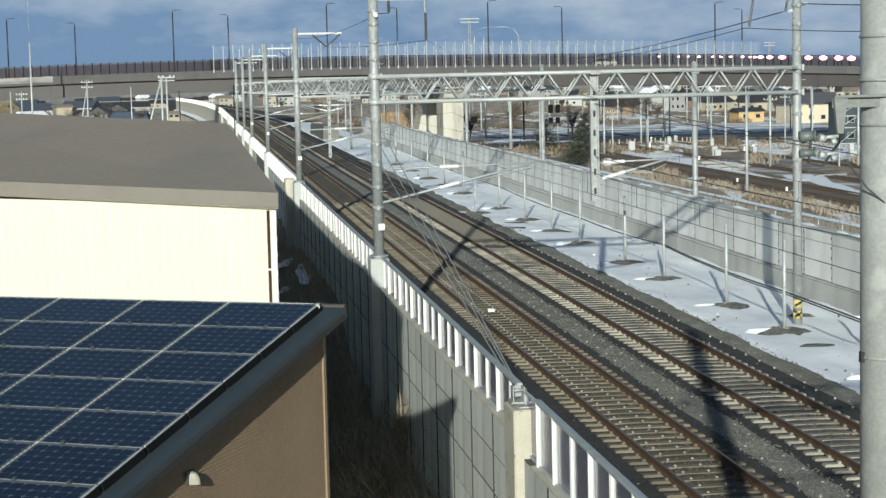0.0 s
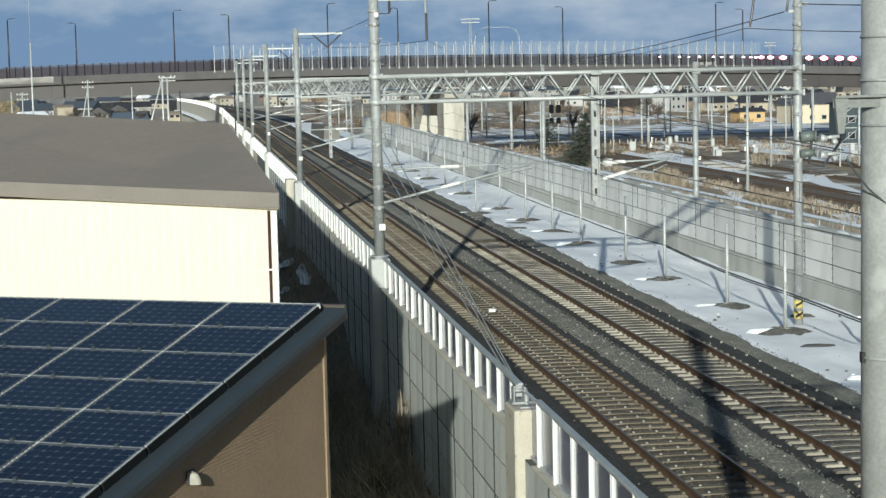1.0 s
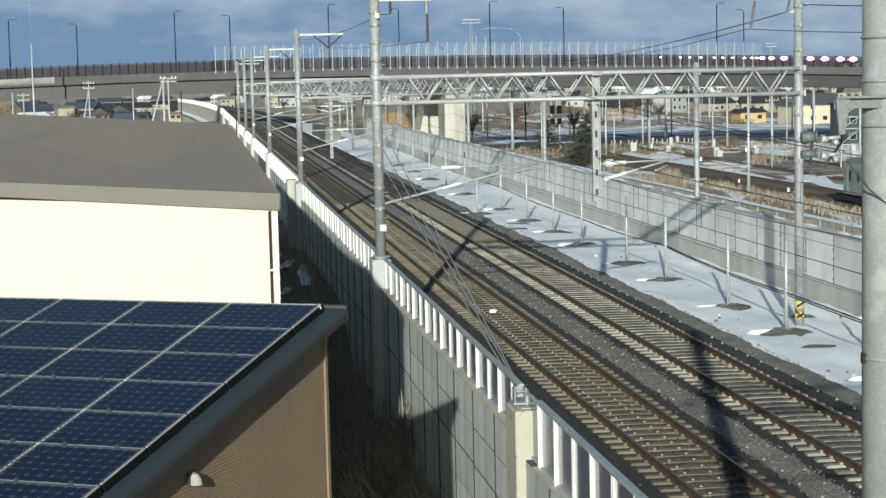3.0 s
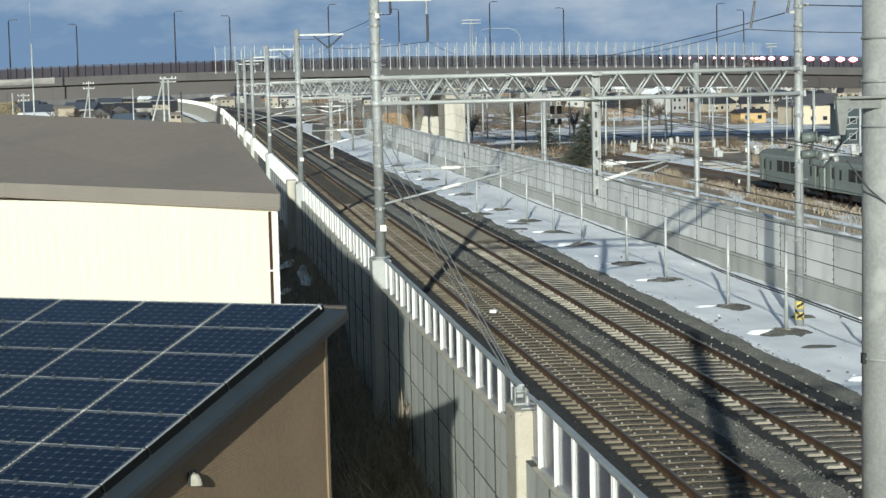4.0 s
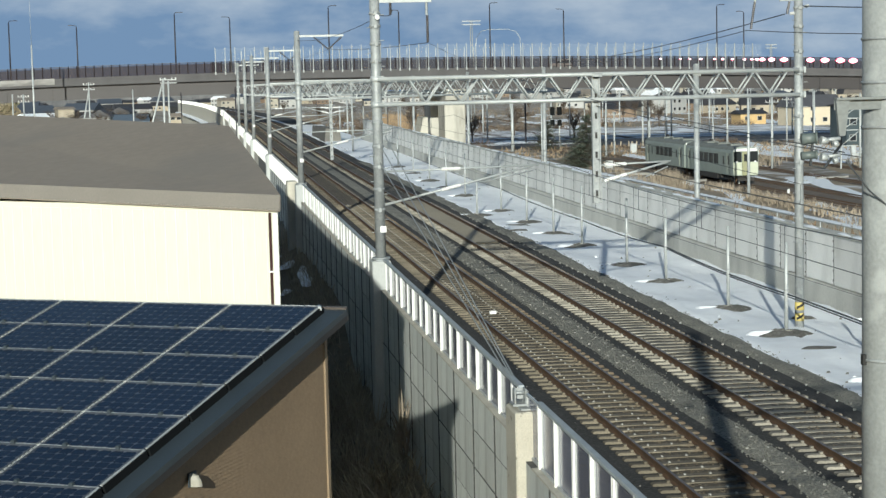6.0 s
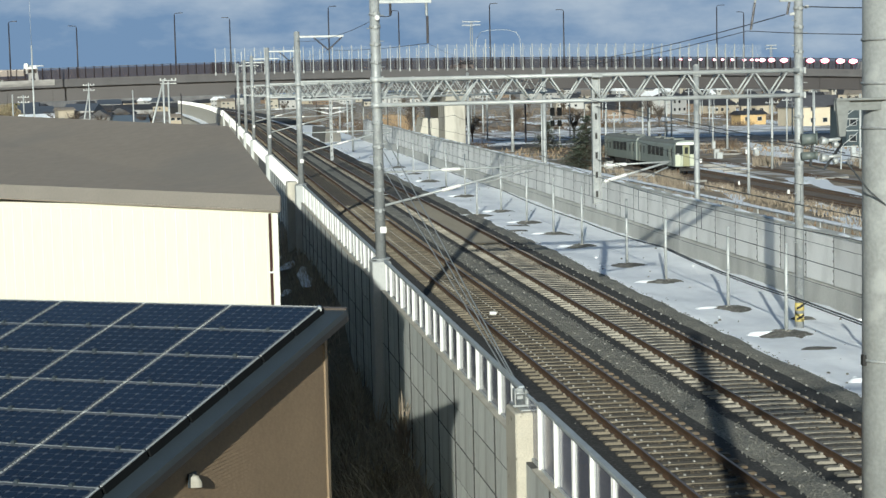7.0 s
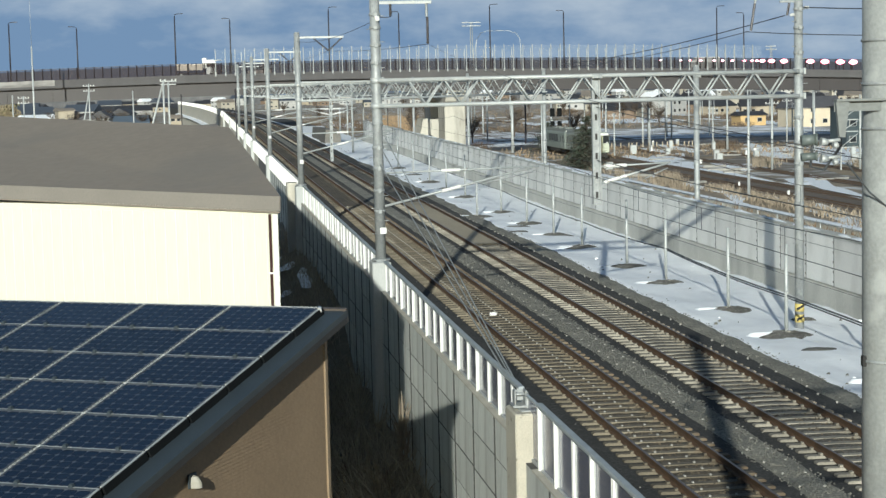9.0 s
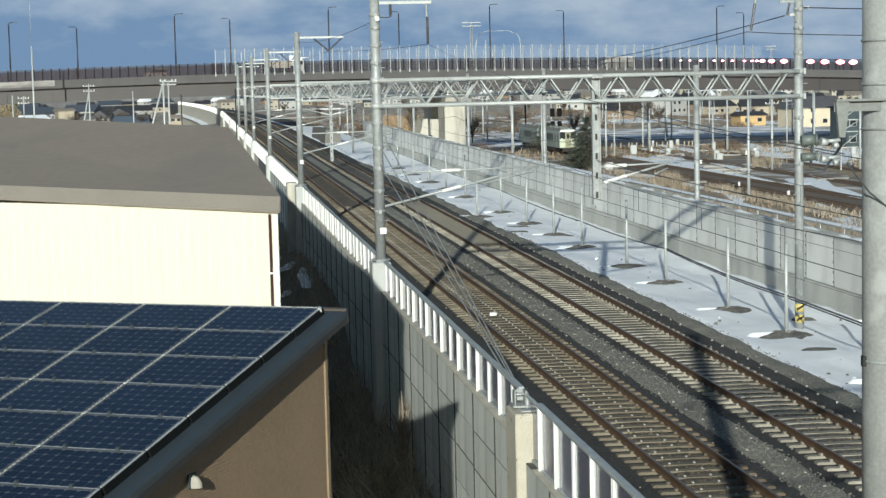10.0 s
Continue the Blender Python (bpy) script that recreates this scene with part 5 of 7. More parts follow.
pipe.tube(pc, pc + UP * (EAVE - 0.1), 0.026, 0.026, 12)
b = Build()
b.prism([WNV * 0.02, WU * 0.10 + WNV * 0.02, WU * 0.10 + WNV * 0.032, WNV * 0.032 - WU * 0.012], [p + UP * (EAVE - 0.1) for p in (WNV * 0.02, WU * 0.10 + WNV * 0.02, WU * 0.10 + WNV * 0.032, WNV * 0.032 - WU * 0.012)])
part("corner_trim", b, WHITE_PAINT, white, "white corner strip")
pp = part("downpipe", pipe, BROWN_PIPE, white, "dark brown downpipe")
for z in (9.6, 8.1, 6.0, 4.0):
    b = Build()
    b.box(pc + UP * z, (0.09, 0.09, 0.03))
    part("pipe_bracket", b, WHITE_PAINT, pp)

# ---------------------------------------------------------------- overpass
OY = 300.0
DECK = mat("grimy_deck_concrete", (0.105, 0.102, 0.105), (0.07, 0.068, 0.071), 0.4, 0.85, stretch=(1, 1, 0.2))


def op_deck(x):
    return 14.5 - (0.00019 * (x - 22) ** 2 if x > 22 else 0.00024 * (x - 22) ** 2)


OST = [(x, OY, op_deck(x), 0, 1) for x in range(-220, 341, 8)]
b = Build()
b.sweep([(0, -1.0), (0, 0), (14, 0), (14, -1.0)], OST)
setting("overpass_deck", b, DECK, "long arched concrete deck of a road overpass", "overpass")
b = Build()
b.sweep([(0.9, -3.25), (0.9, -1.0), (1.3, -1.0), (1.3, -3.25)], OST)
b.sweep([(12.7, -3.25), (12.7, -1.0), (13.1, -1.0), (13.1, -3.25)], OST)
b.sweep([(0.6, -3.3), (0.6, -3.24), (13.4, -3.24), (13.4, -3.3)], OST)
girder = setting("overpass_girder", b, GIRDER, "deep brown steel box girder of the road overpass", "overpass")
for i in range(-26, 44):
    x = i * 7.5
    b = Build()
    b.box((x, OY + 0.85, op_deck(x) - 2.12), (0.06, 0.12, 2.2))
    part("stiffener", b, GIRDER, girder)
b = Build()
b.sweep([(-0.05, -0.05), (-0.05, 0.35), (0.3, 0.35), (0.3, -0.05)], OST)
b.sweep([(13.7, -0.05), (13.7, 0.35), (14.05, 0.35), (14.05, -0.05)], OST)
setting("overpass_kerb", b, DECK, "grey concrete kerb along the overpass edge", "kerb")


b = Build()
b.sweep([(-0.10, -0.60), (-0.10, 0.38), (-0.05, 0.38), (-0.05, -0.60)], [(x, OY, op_deck(x), 0, 1) for x in range(-220, -21, 6)])
setting("overpass_edge_beam", b, mat("pale_edge_concrete", (0.36, 0.355, 0.34), (0.24, 0.235, 0.225), 0.5, 0.9, 0.2, stain=(0.12, 0.115, 0.115), stain_scale=0.35, stain_amount=0.8, stretch=(0.5, 1, 2)), "weathered pale edge beam of the overpass", "overpass")


def see_through(name, colour, alpha):
    m = mat(name, colour, None, 1.0, 0.4)
    m.node_tree.nodes["Principled BSDF"].inputs["Alpha"].default_value = alpha
    m.node_tree.nodes["Principled BSDF"].inputs["Specular IOR Level"].default_value = 0.1
    return m


SCREEN = see_through("brown_mesh_screen", (0.034, 0.023, 0.026), 0.66)
CLEAR = see_through("clear_panel", (0.55, 0.6, 0.62), 0.10)
fence = tagged(new("fence"), "brown screen fence on the overpass edge", "fence")
fence.location = (0, OY, 14)
fp = Build()
fp.box((0, 0, 1.15), (0.17, 0.16, 2.3))
FP_M = fp.mesh("post", mat("dark_brown_post", (0.026, 0.019, 0.02), (0.018, 0.014, 0.014), 2, 0.8, spec=0.1))
for i in range(-90, 84):
    x = i * 1.42 + 0.2
    part("post", FP_M, None, fence, at=(x, 0.05, op_deck(x) - 14))
    if x < 5:
        b = Build()
        b.add([(x + 0.06, 0.1, op_deck(x) - 14 + 0.3), (x + 1.36, 0.1, op_deck(x + 1.4) - 14 + 0.3), (x + 1.36, 0.1, op_deck(x + 1.4) - 14 + 2.1), (x + 0.06, 0.1, op_deck(x) - 14 + 2.1)], [(0, 1, 2, 3)])
        part("screen_panel", b, SCREEN, fence)
b = Build()
b.sweep([(0.06, 2.16), (0.06, 2.26), (0.14, 2.26), (0.14, 2.16)], [(x, yy - OY, z - 14, sx, sy) for x, yy, z, sx, sy in OST])
part("top_rail", b, LAMP_DARK, fence)
b = Build()
b.sweep([(0.11, 0.3), (0.11, 2.15)], [(x, yy - OY, z - 14, sx, sy) for x, yy, z, sx, sy in OST if x >= 4], closed=False)
part("screen_panel", b, see_through("grey_mesh_screen", (0.05, 0.045, 0.046), 0.62), fence)
b = Build()
b.sweep([(13.9, 0.3), (13.9, 2.1)], [(x, yy - OY, z - 14, sx, sy) for x, yy, z, sx, sy in OST], closed=False)
part("far_screen", b, see_through("far_screen_grey", (0.045, 0.036, 0.039), 0.72), fence, "grey-brown screen on the far edge")
high = tagged(new("screen_wall"), "tall clear screen with pale steel posts on the overpass", "screen")
high.location = (0, OY - 0.3, 14)
tp = Build()
tp.box((0, 0, 2.3), (0.12, 0.14, 4.6), ch=0.01)
tp.box((0, 0, 0.25), (0.22, 0.2, 0.5))
TP_M = tp.mesh("post", STEEL)
i = 0
while True:
    x = 4.9 + i * 1.662
    if x > 100:
        break
    part("post", TP_M, None, high, at=(x, 0, op_deck(x) - 14))
    b = Build()
    b.add([(x + 0.05, 0.02, op_deck(x) - 14 + 2.3), (x + 1.6, 0.02, op_deck(x + 1.6) - 14 + 2.3), (x + 1.6, 0.02, op_deck(x + 1.6) - 14 + 4.4), (x + 0.05, 0.02, op_deck(x) - 14 + 4.4)], [(0, 1, 2, 3)])
    part("clear_panel", b, CLEAR, high)
    i += 1
far_p = Build()
far_p.box((0, 0, 2.1), (0.12, 0.12, 4.2))
FAR_P = far_p.mesh("post", STEEL)
for i in range(56):
    part("post", FAR_P, None, high, at=(8.0 + i * 1.75, 14.2, op_deck(8.0 + i * 1.75) - 14))
PIER = mat("streaked_pier_concrete", (0.54, 0.52, 0.46), (0.42, 0.40, 0.355), 0.5, 0.9, 0.3, stain=(0.24, 0.23, 0.20), stain_scale=0.6, stain_amount=0.6, stretch=(1, 1, 0.25))
for x, y in ((-70.0, 7), (46.4, 7), (46.2, 24), (150.0, 7)):
    pier = thing("pier", (x, OY + y, 0), "pale concrete pier under the road overpass", "pier", "piers of the overpass")
    b = Build()
    b.box((0, 0, (op_deck(x) - 3.3) / 2), (3.7, 8.0, op_deck(x) - 3.3), ch=0.15)
    part("column", b, PIER, pier)
    b = Build()
    b.prism([(-1.85, -5.2, op_deck(x) - 5.2), (1.85, -5.2, op_deck(x) - 5.2), (1.85, 5.2, op_deck(x) - 5.2), (-1.85, 5.2, op_deck(x) - 5.2)], [(-1.95, -6.3, op_deck(x) - 3.3), (1.95, -6.3, op_deck(x) - 3.3), (1.95, 6.3, op_deck(x) - 3.3), (-1.95, 6.3, op_deck(x) - 3.3)])
    part("cap", b, PIER, pier)
b = Build()
b.prism([(39.2, OY + 2, 0), (41.4, OY + 2, 0), (41.4, OY + 10, 0), (39.2, OY + 10, 0)], [(40.6, OY + 2, 6.3), (41.4, OY + 2, 6.3), (41.4, OY + 10, 6.3), (40.6, OY + 10, 6.3)])
tagged(new("buttress", b.mesh("buttress", CONCRETE_PALE)), "sloped concrete buttress beside the pier", "buttress")


def street_lamp(x, y, z, h, side):
    t = thing("street_lamp", (x, y, z), "slim dark street lamp on the overpass", "lamp", "street lamps on the overpass")
    b = Build()
    b.tube((0, 0, 0), (0, 0, h - 0.3), 0.14, 0.10, 10)
    part("post", b, LAMP_DARK, t)
    b = Build()
    b.path([(0, 0, h - 0.35), (0.04 * side, 0, h - 0.1), (0.25 * side, 0, h), (0.75 * side, 0, h + 0.05)], 0.06)
    part("arm", b, LAMP_DARK, t)
    b = Build()
    b.box((1.05 * side, 0, h + 0.05), (0.75, 0.25, 0.12), ch=0.03)
    part("head", b, LAMP_DARK, t)
    b = Build()
    b.box((0, 0, 0.35), (0.36, 0.36, 0.7), ch=0.03)
    part("base", b, LAMP_DARK, t)


for x, zt in ((-55.5, 23.6), (-29.2, 24.15), (-1.74, 25.09), (24.4, 25.8), (52.49, 25.83), (93.35, 24.87)):
    street_lamp(x, OY + 0.6, op_deck(x), zt - op_deck(x), 1)
for x, zt in ((-18.05, 23.2), (7.53, 24.17), (36.46, 24.83), (65.48, 24.54), (98.11, 23.6)):
    k = (OY + 13.4) / OY
    street_lamp(x * k, OY + 13.4, op_deck(x), 12 + (zt - 12) * k - op_deck(x), -1)
# glowing plates stand in for sun glints on markers along the fence
for x, s in ((118.3, 1.5), (115.9, 1.5), (113.0, 1.45), (110.3, 1.35), (105.4, 1.3), (103.1, 1.15), (101.4, 1.0), (100.4, 0.8), (99.5, 0.75), (98.1, 0.75), (95.9, 0.7), (94.1, 0.7), (92.6, 0.65), (90.1, 0.65), (88.1, 0.6), (86.4, 0.6), (82.8, 0.5)):
    s = s * 0.88 if s > 0.95 else s * 0.7
    mk = thing("marker_light", (x, OY - 0.15, op_deck(x) + 1.75), "arrow-shaped glowing plate for a red and white glint on the overpass fence", "light", "warning lights on the overpass")
    b = Build()
    blade = ((-0.60, 0.0), (-0.34, 0.24), (-0.05, 0.36), (0.22, 0.30), (0.62, 0.14), (0.62, -0.14), (0.22, -0.30), (-0.05, -0.36), (-0.34, -0.24))
    b.prism([(u * s * 1.12, 0, v * s * 1.1) for u, v in blade], [(u * s * 1.08, -0.08, v * s * 1.06) for u, v in blade])
    part("red_rim", b, RED_GLINT, mk, "red glowing rim of the glint")
    b = Build()
    b.prism([(u * s * 0.95, -0.08, v * s * 0.86) for u, v in blade], [(u * s * 0.75, -0.16, v * s * 0.62) for u, v in blade])
    part("lens", b, WHITE_GLINT, mk, "bright white core of the glint")
    b = Build()
    b.box((0, 0.16, -0.6), (0.08, 0.36, 1.6))
    part("bracket", b, LAMP_DARK, mk)

# ---------------------------------------------------------------- road vehicles on the overpass
def wheel(parent, x, y, r=0.45, w=0.26):
    b = Build()
    b.tube((x, y - w / 2, r), (x, y + w / 2, r), r, r, 14)
    wh = part("wheel", b, BLACK, parent)
    b = Build()
    b.tube((x, y - w / 2 - 0.01, r), (x, y + w / 2 + 0.01, r), r * 0.55, r * 0.55, 12)
    part("rim", b, ALU, wh)


truck = thing("truck", (-5, OY + 10, op_deck(-5)), "white truck with a long pale flat bed", "truck")
b = Build()
b.prism([(2.2, -1.1, 0.55), (4.1, -1.1, 0.55), (4.1, 1.1, 0.55), (2.2, 1.1, 0.55)], [(2.25, -1.05, 2.85), (3.7, -1.05, 2.85), (3.7, 1.05, 2.85), (2.25, 1.05, 2.85)])
part("cab", b, WHITE_PAINT, truck)
b = Build()
b.box((3.0, 0, 2.15), (1.5, 2.22, 0.7))
part("side_window", b, GLASS_DARK, truck)
b = Build()
b.box((-0.7, 0, 1.85), (4.5, 2.3, 1.15), ch=0.04)
part("bed", b, mat("pale_peach_bed", (0.78, 0.68, 0.58), (0.70, 0.61, 0.52), 1.0, 0.6), truck, "pale peach side boards")
b = Build()
b.box((0.4, 0, 0.72), (6.6, 0.9, 0.25))
part("chassis", b, UNDERGEAR, truck)
for x in (-2.2, 3.1):
    for y in (-1.0, 1.0):
        wheel(truck, x, y)
b = Build()
b.box((1.9, 0, 2.55), (0.75, 1.2, 1.8), ch=0.12)
part("crane_box", b, WHITE_PAINT, truck)
b = Build()
b.tube((1.9, 0, 3.0), (4.9, 0, 2.98), 0.12, 0.08, 10)
part("boom", b, WHITE_PAINT, truck, "white crane boom lying forward")


def car(name, label, paint, at):
    t = thing(name, at, label, "car")
    b = Build()
    b.box((0, 0, 0.68), (4.2, 1.68, 0.75), ch=0.15)
    part("body", b, paint, t)
    b = Build()
    b.prism([(-1.9, -0.78, 1.05), (1.0, -0.78, 1.05), (1.0, 0.78, 1.05), (-1.9, 0.78, 1.05)], [(-1.6, -0.65, 1.62), (0.3, -0.65, 1.62), (0.3, 0.65, 1.62), (-1.6, 0.65, 1.62)])
    part("cabin", b, GLASS_DARK, t)
    b = Build()
    b.box((-0.65, 0, 1.65), (1.9, 1.3, 0.05), ch=0.02)
    part("roof", b, paint, t)
    for x in (-1.3, 1.3):
        for y in (-0.75, 0.75):
            wheel(t, x, y, 0.32, 0.2)
    for y in (-0.6, 0.6):
        b = Build()
        b.box((2.1, y, 0.75), (0.06, 0.3, 0.16))
        part("headlight", b, WHITE_PAINT, t)
    return t


RED_CAR = mat("pale_pink_car_paint", (0.72, 0.60, 0.55), (0.65, 0.54, 0.5), 1, 0.3)
van = thing("van", (92, OY + 4, op_deck(92)), "pale box van with a white roof", "van")
b = Build()
b.box((0.4, 0, 1.45), (4.6, 1.8, 2.0), ch=0.12)
part("box", b, mat("silver_van_paint", (0.66, 0.64, 0.62), (0.58, 0.56, 0.55), 1, 0.35), van)
b = Build()
b.prism([(-3.1, -0.85, 0.5), (-1.9, -0.85, 0.5), (-1.9, 0.85, 0.5), (-3.1, 0.85, 0.5)], [(-2.6, -0.8, 1.9), (-1.9, -0.8, 1.9), (-1.9, 0.8, 1.9), (-2.6, 0.8, 1.9)])
part("cab", b, WHITE_PAINT, van)
for x in (-2.3, 1.9):
    for y in (-0.8, 0.8):
        wheel(van, x, y, 0.36, 0.22)
CARS = [car("car", "small pale pinkish car on the overpass", RED_CAR, (110, OY + 4, op_deck(110))),
        car("car", "small pale silver car on the overpass", WHITE_PAINT, (112, OY + 10, op_deck(112)))]

# ---------------------------------------------------------------- train
def bogie(parent, y):
    b = Build()
    for s in (-1, 1):
        b.box((s * 1.0, y, 0.62), (0.16, 2.7, 0.26), ch=0.03)
        b.box((s * 1.0, y, 0.82), (0.2, 0.6, 0.3))
    b.box((0, y, 0.7), (1.9, 0.5, 0.2))
    bg = part("bogie", b, UNDERGEAR, parent)
    for dy in (-1.05, 1.05):
        b = Build()
        for s in (-1, 1):
            b.tube((s * 0.53, y + dy, 0.43), (s * 0.66, y + dy, 0.43), 0.43, 0.43, 16)
        b.tube((-0.6, y + dy, 0.43), (0.6, y + dy, 0.43), 0.07, 0.07, 8)
        part("wheelset", b, RAIL_STEEL, bg)


def railcar(at, tail):
    """A diesel railcar; y runs along it, its near end at 0. tail: the end that faces the camera has the cab."""
    t = thing("railcar", at, "grey-green diesel railcar with a pale cream end", "train", "railcars of the train")
    prof = [(-1.40, 1.0), (-1.43, 1.15), (-1.43, 3.15), (-1.36, 3.40), (-1.1, 3.62), (-0.5, 3.74), (0.5, 3.74), (1.1, 3.62), (1.36, 3.40), (1.43, 3.15), (1.43, 1.15), (1.40, 1.0)]
    b = Build()
    b.sweep(prof, [(0, 0.0, 0, 1, 0), (0, 19.5, 0, 1, 0)])
    part("body", b, TRAIN_GREEN, t)
    b = Build()
    b.sweep([(-1.38, 3.40), (-1.12, 3.645), (-0.5, 3.765), (0.5, 3.765), (1.12, 3.645), (1.38, 3.40)], [(0, 0.05, 0, 1, 0), (0, 19.45, 0, 1, 0)])
    part("roof", b, TRAIN_ROOF, t)
    for y0 in (4.0, 9.0, 13.5):
        b = Build()
        b.box((0, y0, 3.82), (1.4, 1.7, 0.2), ch=0.05)
        part("roof_unit", b, TRAIN_ROOF, t)
    b = Build()
    b.box((0.9, 16.5, 3.9), (0.3, 0.8, 0.3), ch=0.04)
    part("exhaust", b, UNDERGEAR, t)
    for s in (-1, 1):
        for y0, w in ((1.7, 0.95), (17.8, 0.95)):
            b = Build()
            b.box((s * 1.425, y0, 2.05), (0.03, w, 1.95), ch=0.01)
            d = part("door", b, TRAIN_GREEN, t)
            b = Build()
            b.box((s * 1.44, y0, 2.45), (0.02, w * 0.55, 0.85))
            part("door_window", b, TRAIN_GLASS, d)
            for k in (-1, 1):
                b = Build()
                b.box((s * 1.436, y0 + k * (w / 2 + 0.05), 2.1), (0.03, 0.06, 2.0))
                part("door_jamb", b, TRAIN_CREAM if k > 0 else UNDERGEAR, d)
        for i in range(4):
            y0 = 6.6 + i * 2.1
            b = Build()
            b.box((s * 1.432, y0, 2.45), (0.02, 1.75, 0.95))
            wv = part("window", b, UNDERGEAR, t)
            for k in (-1, 1):
                b = Build()
                b.box((s * 1.44, y0 + k * 0.43, 2.45), (0.02, 0.78, 0.86))
                part("pane", b, TRAIN_GLASS, wv)
        for y0 in (3.6, 15.8):
            b = Build()
            b.box((s * 1.436, y0, 2.4), (0.02, 0.5, 0.8))
            part("window", b, TRAIN_GLASS, t)
        b = Build()
        b.box((s * 1.15, 9.8, 0.72), (0.4, 7.0, 0.55), ch=0.04)
        b.box((s * 1.15, 5.4, 0.78), (0.35, 1.0, 0.4))
        part("underframe_box", b, UNDERGEAR, t)
    b = Build()
    b.box((0, 9.75, 0.95), (2.3, 19.0, 0.14))
    part("underframe", b, UNDERGEAR, t)
    bogie(t, 3.0)
    bogie(t, 16.5)
    if tail:
        for s in (-1, 1):
            b = Build()
            b.box((s * 0.92, -0.04, 1.68), (0.92, 0.08, 1.2), ch=0.02)
            part("end_panel", b, TRAIN_CREAM, t, "pale cream end panel")
            b = Build()
            b.box((s * 0.92, -0.03, 2.78), (0.90, 0.06, 0.98))
            part("windscreen", b, TRAIN_GLASS, t)
            b = Build()
            b.box((s * 1.05, -0.10, 2.32), (0.2, 0.06, 0.16))
            part("tail_light", b, WHITE_PAINT, t)
        b = Build()
        b.box((0, -0.05, 2.15), (0.80, 0.10, 2.25), ch=0.02)
        gd = part("end_door", b, mat("olive_door_paint", (0.30, 0.30, 0.175), (0.24, 0.24, 0.14), 1.5, 0.5), t, "olive end door")
        b = Build()
        b.box((0, -0.11, 2.7), (0.42, 0.02, 0.7))
        part("door_window", b, TRAIN_GLASS, gd)
        b = Build()
        b.box((0, -0.02, 3.44), (2.5, 0.24, 0.26), ch=0.05)
        part("hood", b, WHITE_PAINT, t, "white roof hood over the end")
        b = Build()
        b.box((0, -0.12, 0.62), (1.9, 0.12, 0.4))
        b.box((0, -0.35, 0.9), (0.3, 0.5, 0.25))
        part("coupler", b, UNDERGEAR, t)
    else:
        b = Build()
        b.box((0, -0.3, 2.05), (1.1, 0.55, 2.1))
        part("gangway", b, UNDERGEAR, t, "dark gangway bellows")
        b = Build()
        b.box((0, 0.0, 3.44), (2.4, 0.2, 0.22), ch=0.04)
        part("hood", b, WHITE_PAINT, t, "white roof hood over the end")
    for p in t.children_recursive:
        for v in p.data.vertices:
            if v.co.z > 1.08:
                v.co.z = 1.08 + (v.co.z - 1.08) * 1.16
    return t


train = [railcar((58, 154, 0.25), True), railcar((58, 174.2, 0.25), False)]

# ---------------------------------------------------------------- ground-level railway
def bed(name, x0, slope, w, y0, y1, m, label):
    b = Build()
    st = [(x0 + slope * (y - 150), y, 0.0, 1, 0) for y in range(y0, y1 + 1, 20)]
    b.sweep([(-w / 2 - 0.6, 0.01), (-w / 2, 0.10), (w / 2, 0.10), (w / 2 + 0.6, 0.01)], st, closed=False)
    return setting(name, b, m, label, "track bed")


BED_BROWN = mat("rust_brown_track_bed", (0.16, 0.125, 0.095), (0.09, 0.072, 0.056), 0.5, 0.95, 0.8, fine=8, stain=(0.16, 0.13, 0.10), stain_scale=0.3)
LOW_TRACKS = [(59.73, 0.018), (64.0, 0.018), (72.0, 0.03), (80.5, 0.045)]
bed("track_bed", 61.2, 0.018, 6.6, -40, 640, BED_BROWN, "rust-brown ballast of the ground-level railway")
bed("track_bed", 76.0, 0.038, 9.0, 40, 640, mat("grey_brown_track_bed", (0.24, 0.205, 0.165), (0.13, 0.11, 0.09), 0.5, 0.95, 0.8, fine=6, stain=(0.6, 0.62, 0.64), stain_scale=0.3), "rust-brown ballast of the sidings")
b = Build()
b.box((0, 0, 0), (2.2, 0.22, 0.10), ch=0.02)
TIE_M = b.mesh("tie", mat("dark_wooden_tie", (0.07, 0.055, 0.045), (0.045, 0.036, 0.03), 2, 0.9))
for x0, sl_ in LOW_TRACKS:
    t = thing("railway_track", (x0, 150, 0.12), "old rusty railway track on dark wooden ties", "track", "tracks of the ground-level railway")
    for s in (-0.56, 0.56):
        b = Build()
        b.sweep([(-0.06, 0.0), (-0.03, 0.13), (0.03, 0.13), (0.06, 0.0)], [(s + sl_ * (y - 150), y - 150, 0.0, 1, 0) for y in (-40, 60, 150, 300, 450, 640)])
        part("rail", b, RAIL_STEEL, t)
    b = Build()
    for i in range(300):
        y = 90 + i * 0.9
        b.box((sl_ * (y - 150), y - 150, 0.0), (2.1, 0.22, 0.08))
    tagged(part("tie", b, TIE_M.materials[0], t), kind="stuff")

# a low trough and a pipe rail beside the line
b = Build()
b.sweep([(-0.6, 0.0), (-0.6, 0.45), (0.6, 0.45), (0.6, 0.0)], [(49.5 + 0.01 * (y - 100), y, 0, 1, 0) for y in range(60, 300, 12)])
setting("cable_trough", b, CONCRETE_PALE, "low pale concrete cable trough beside the railway", "trough")
b = Build()
vs = []
for j in range(120):
    y = 60 + j * 2
    for k in range(4):
        vs.append((48.85 + 0.45 * k + 0.01 * (y - 100) + (0.15 * noise.noise((y, k, 0))), y, 0.46 + (0.10 + 0.06 * noise.noise((y * 0.5, k, 1))) * (1 if k in (1, 2) else 0)))
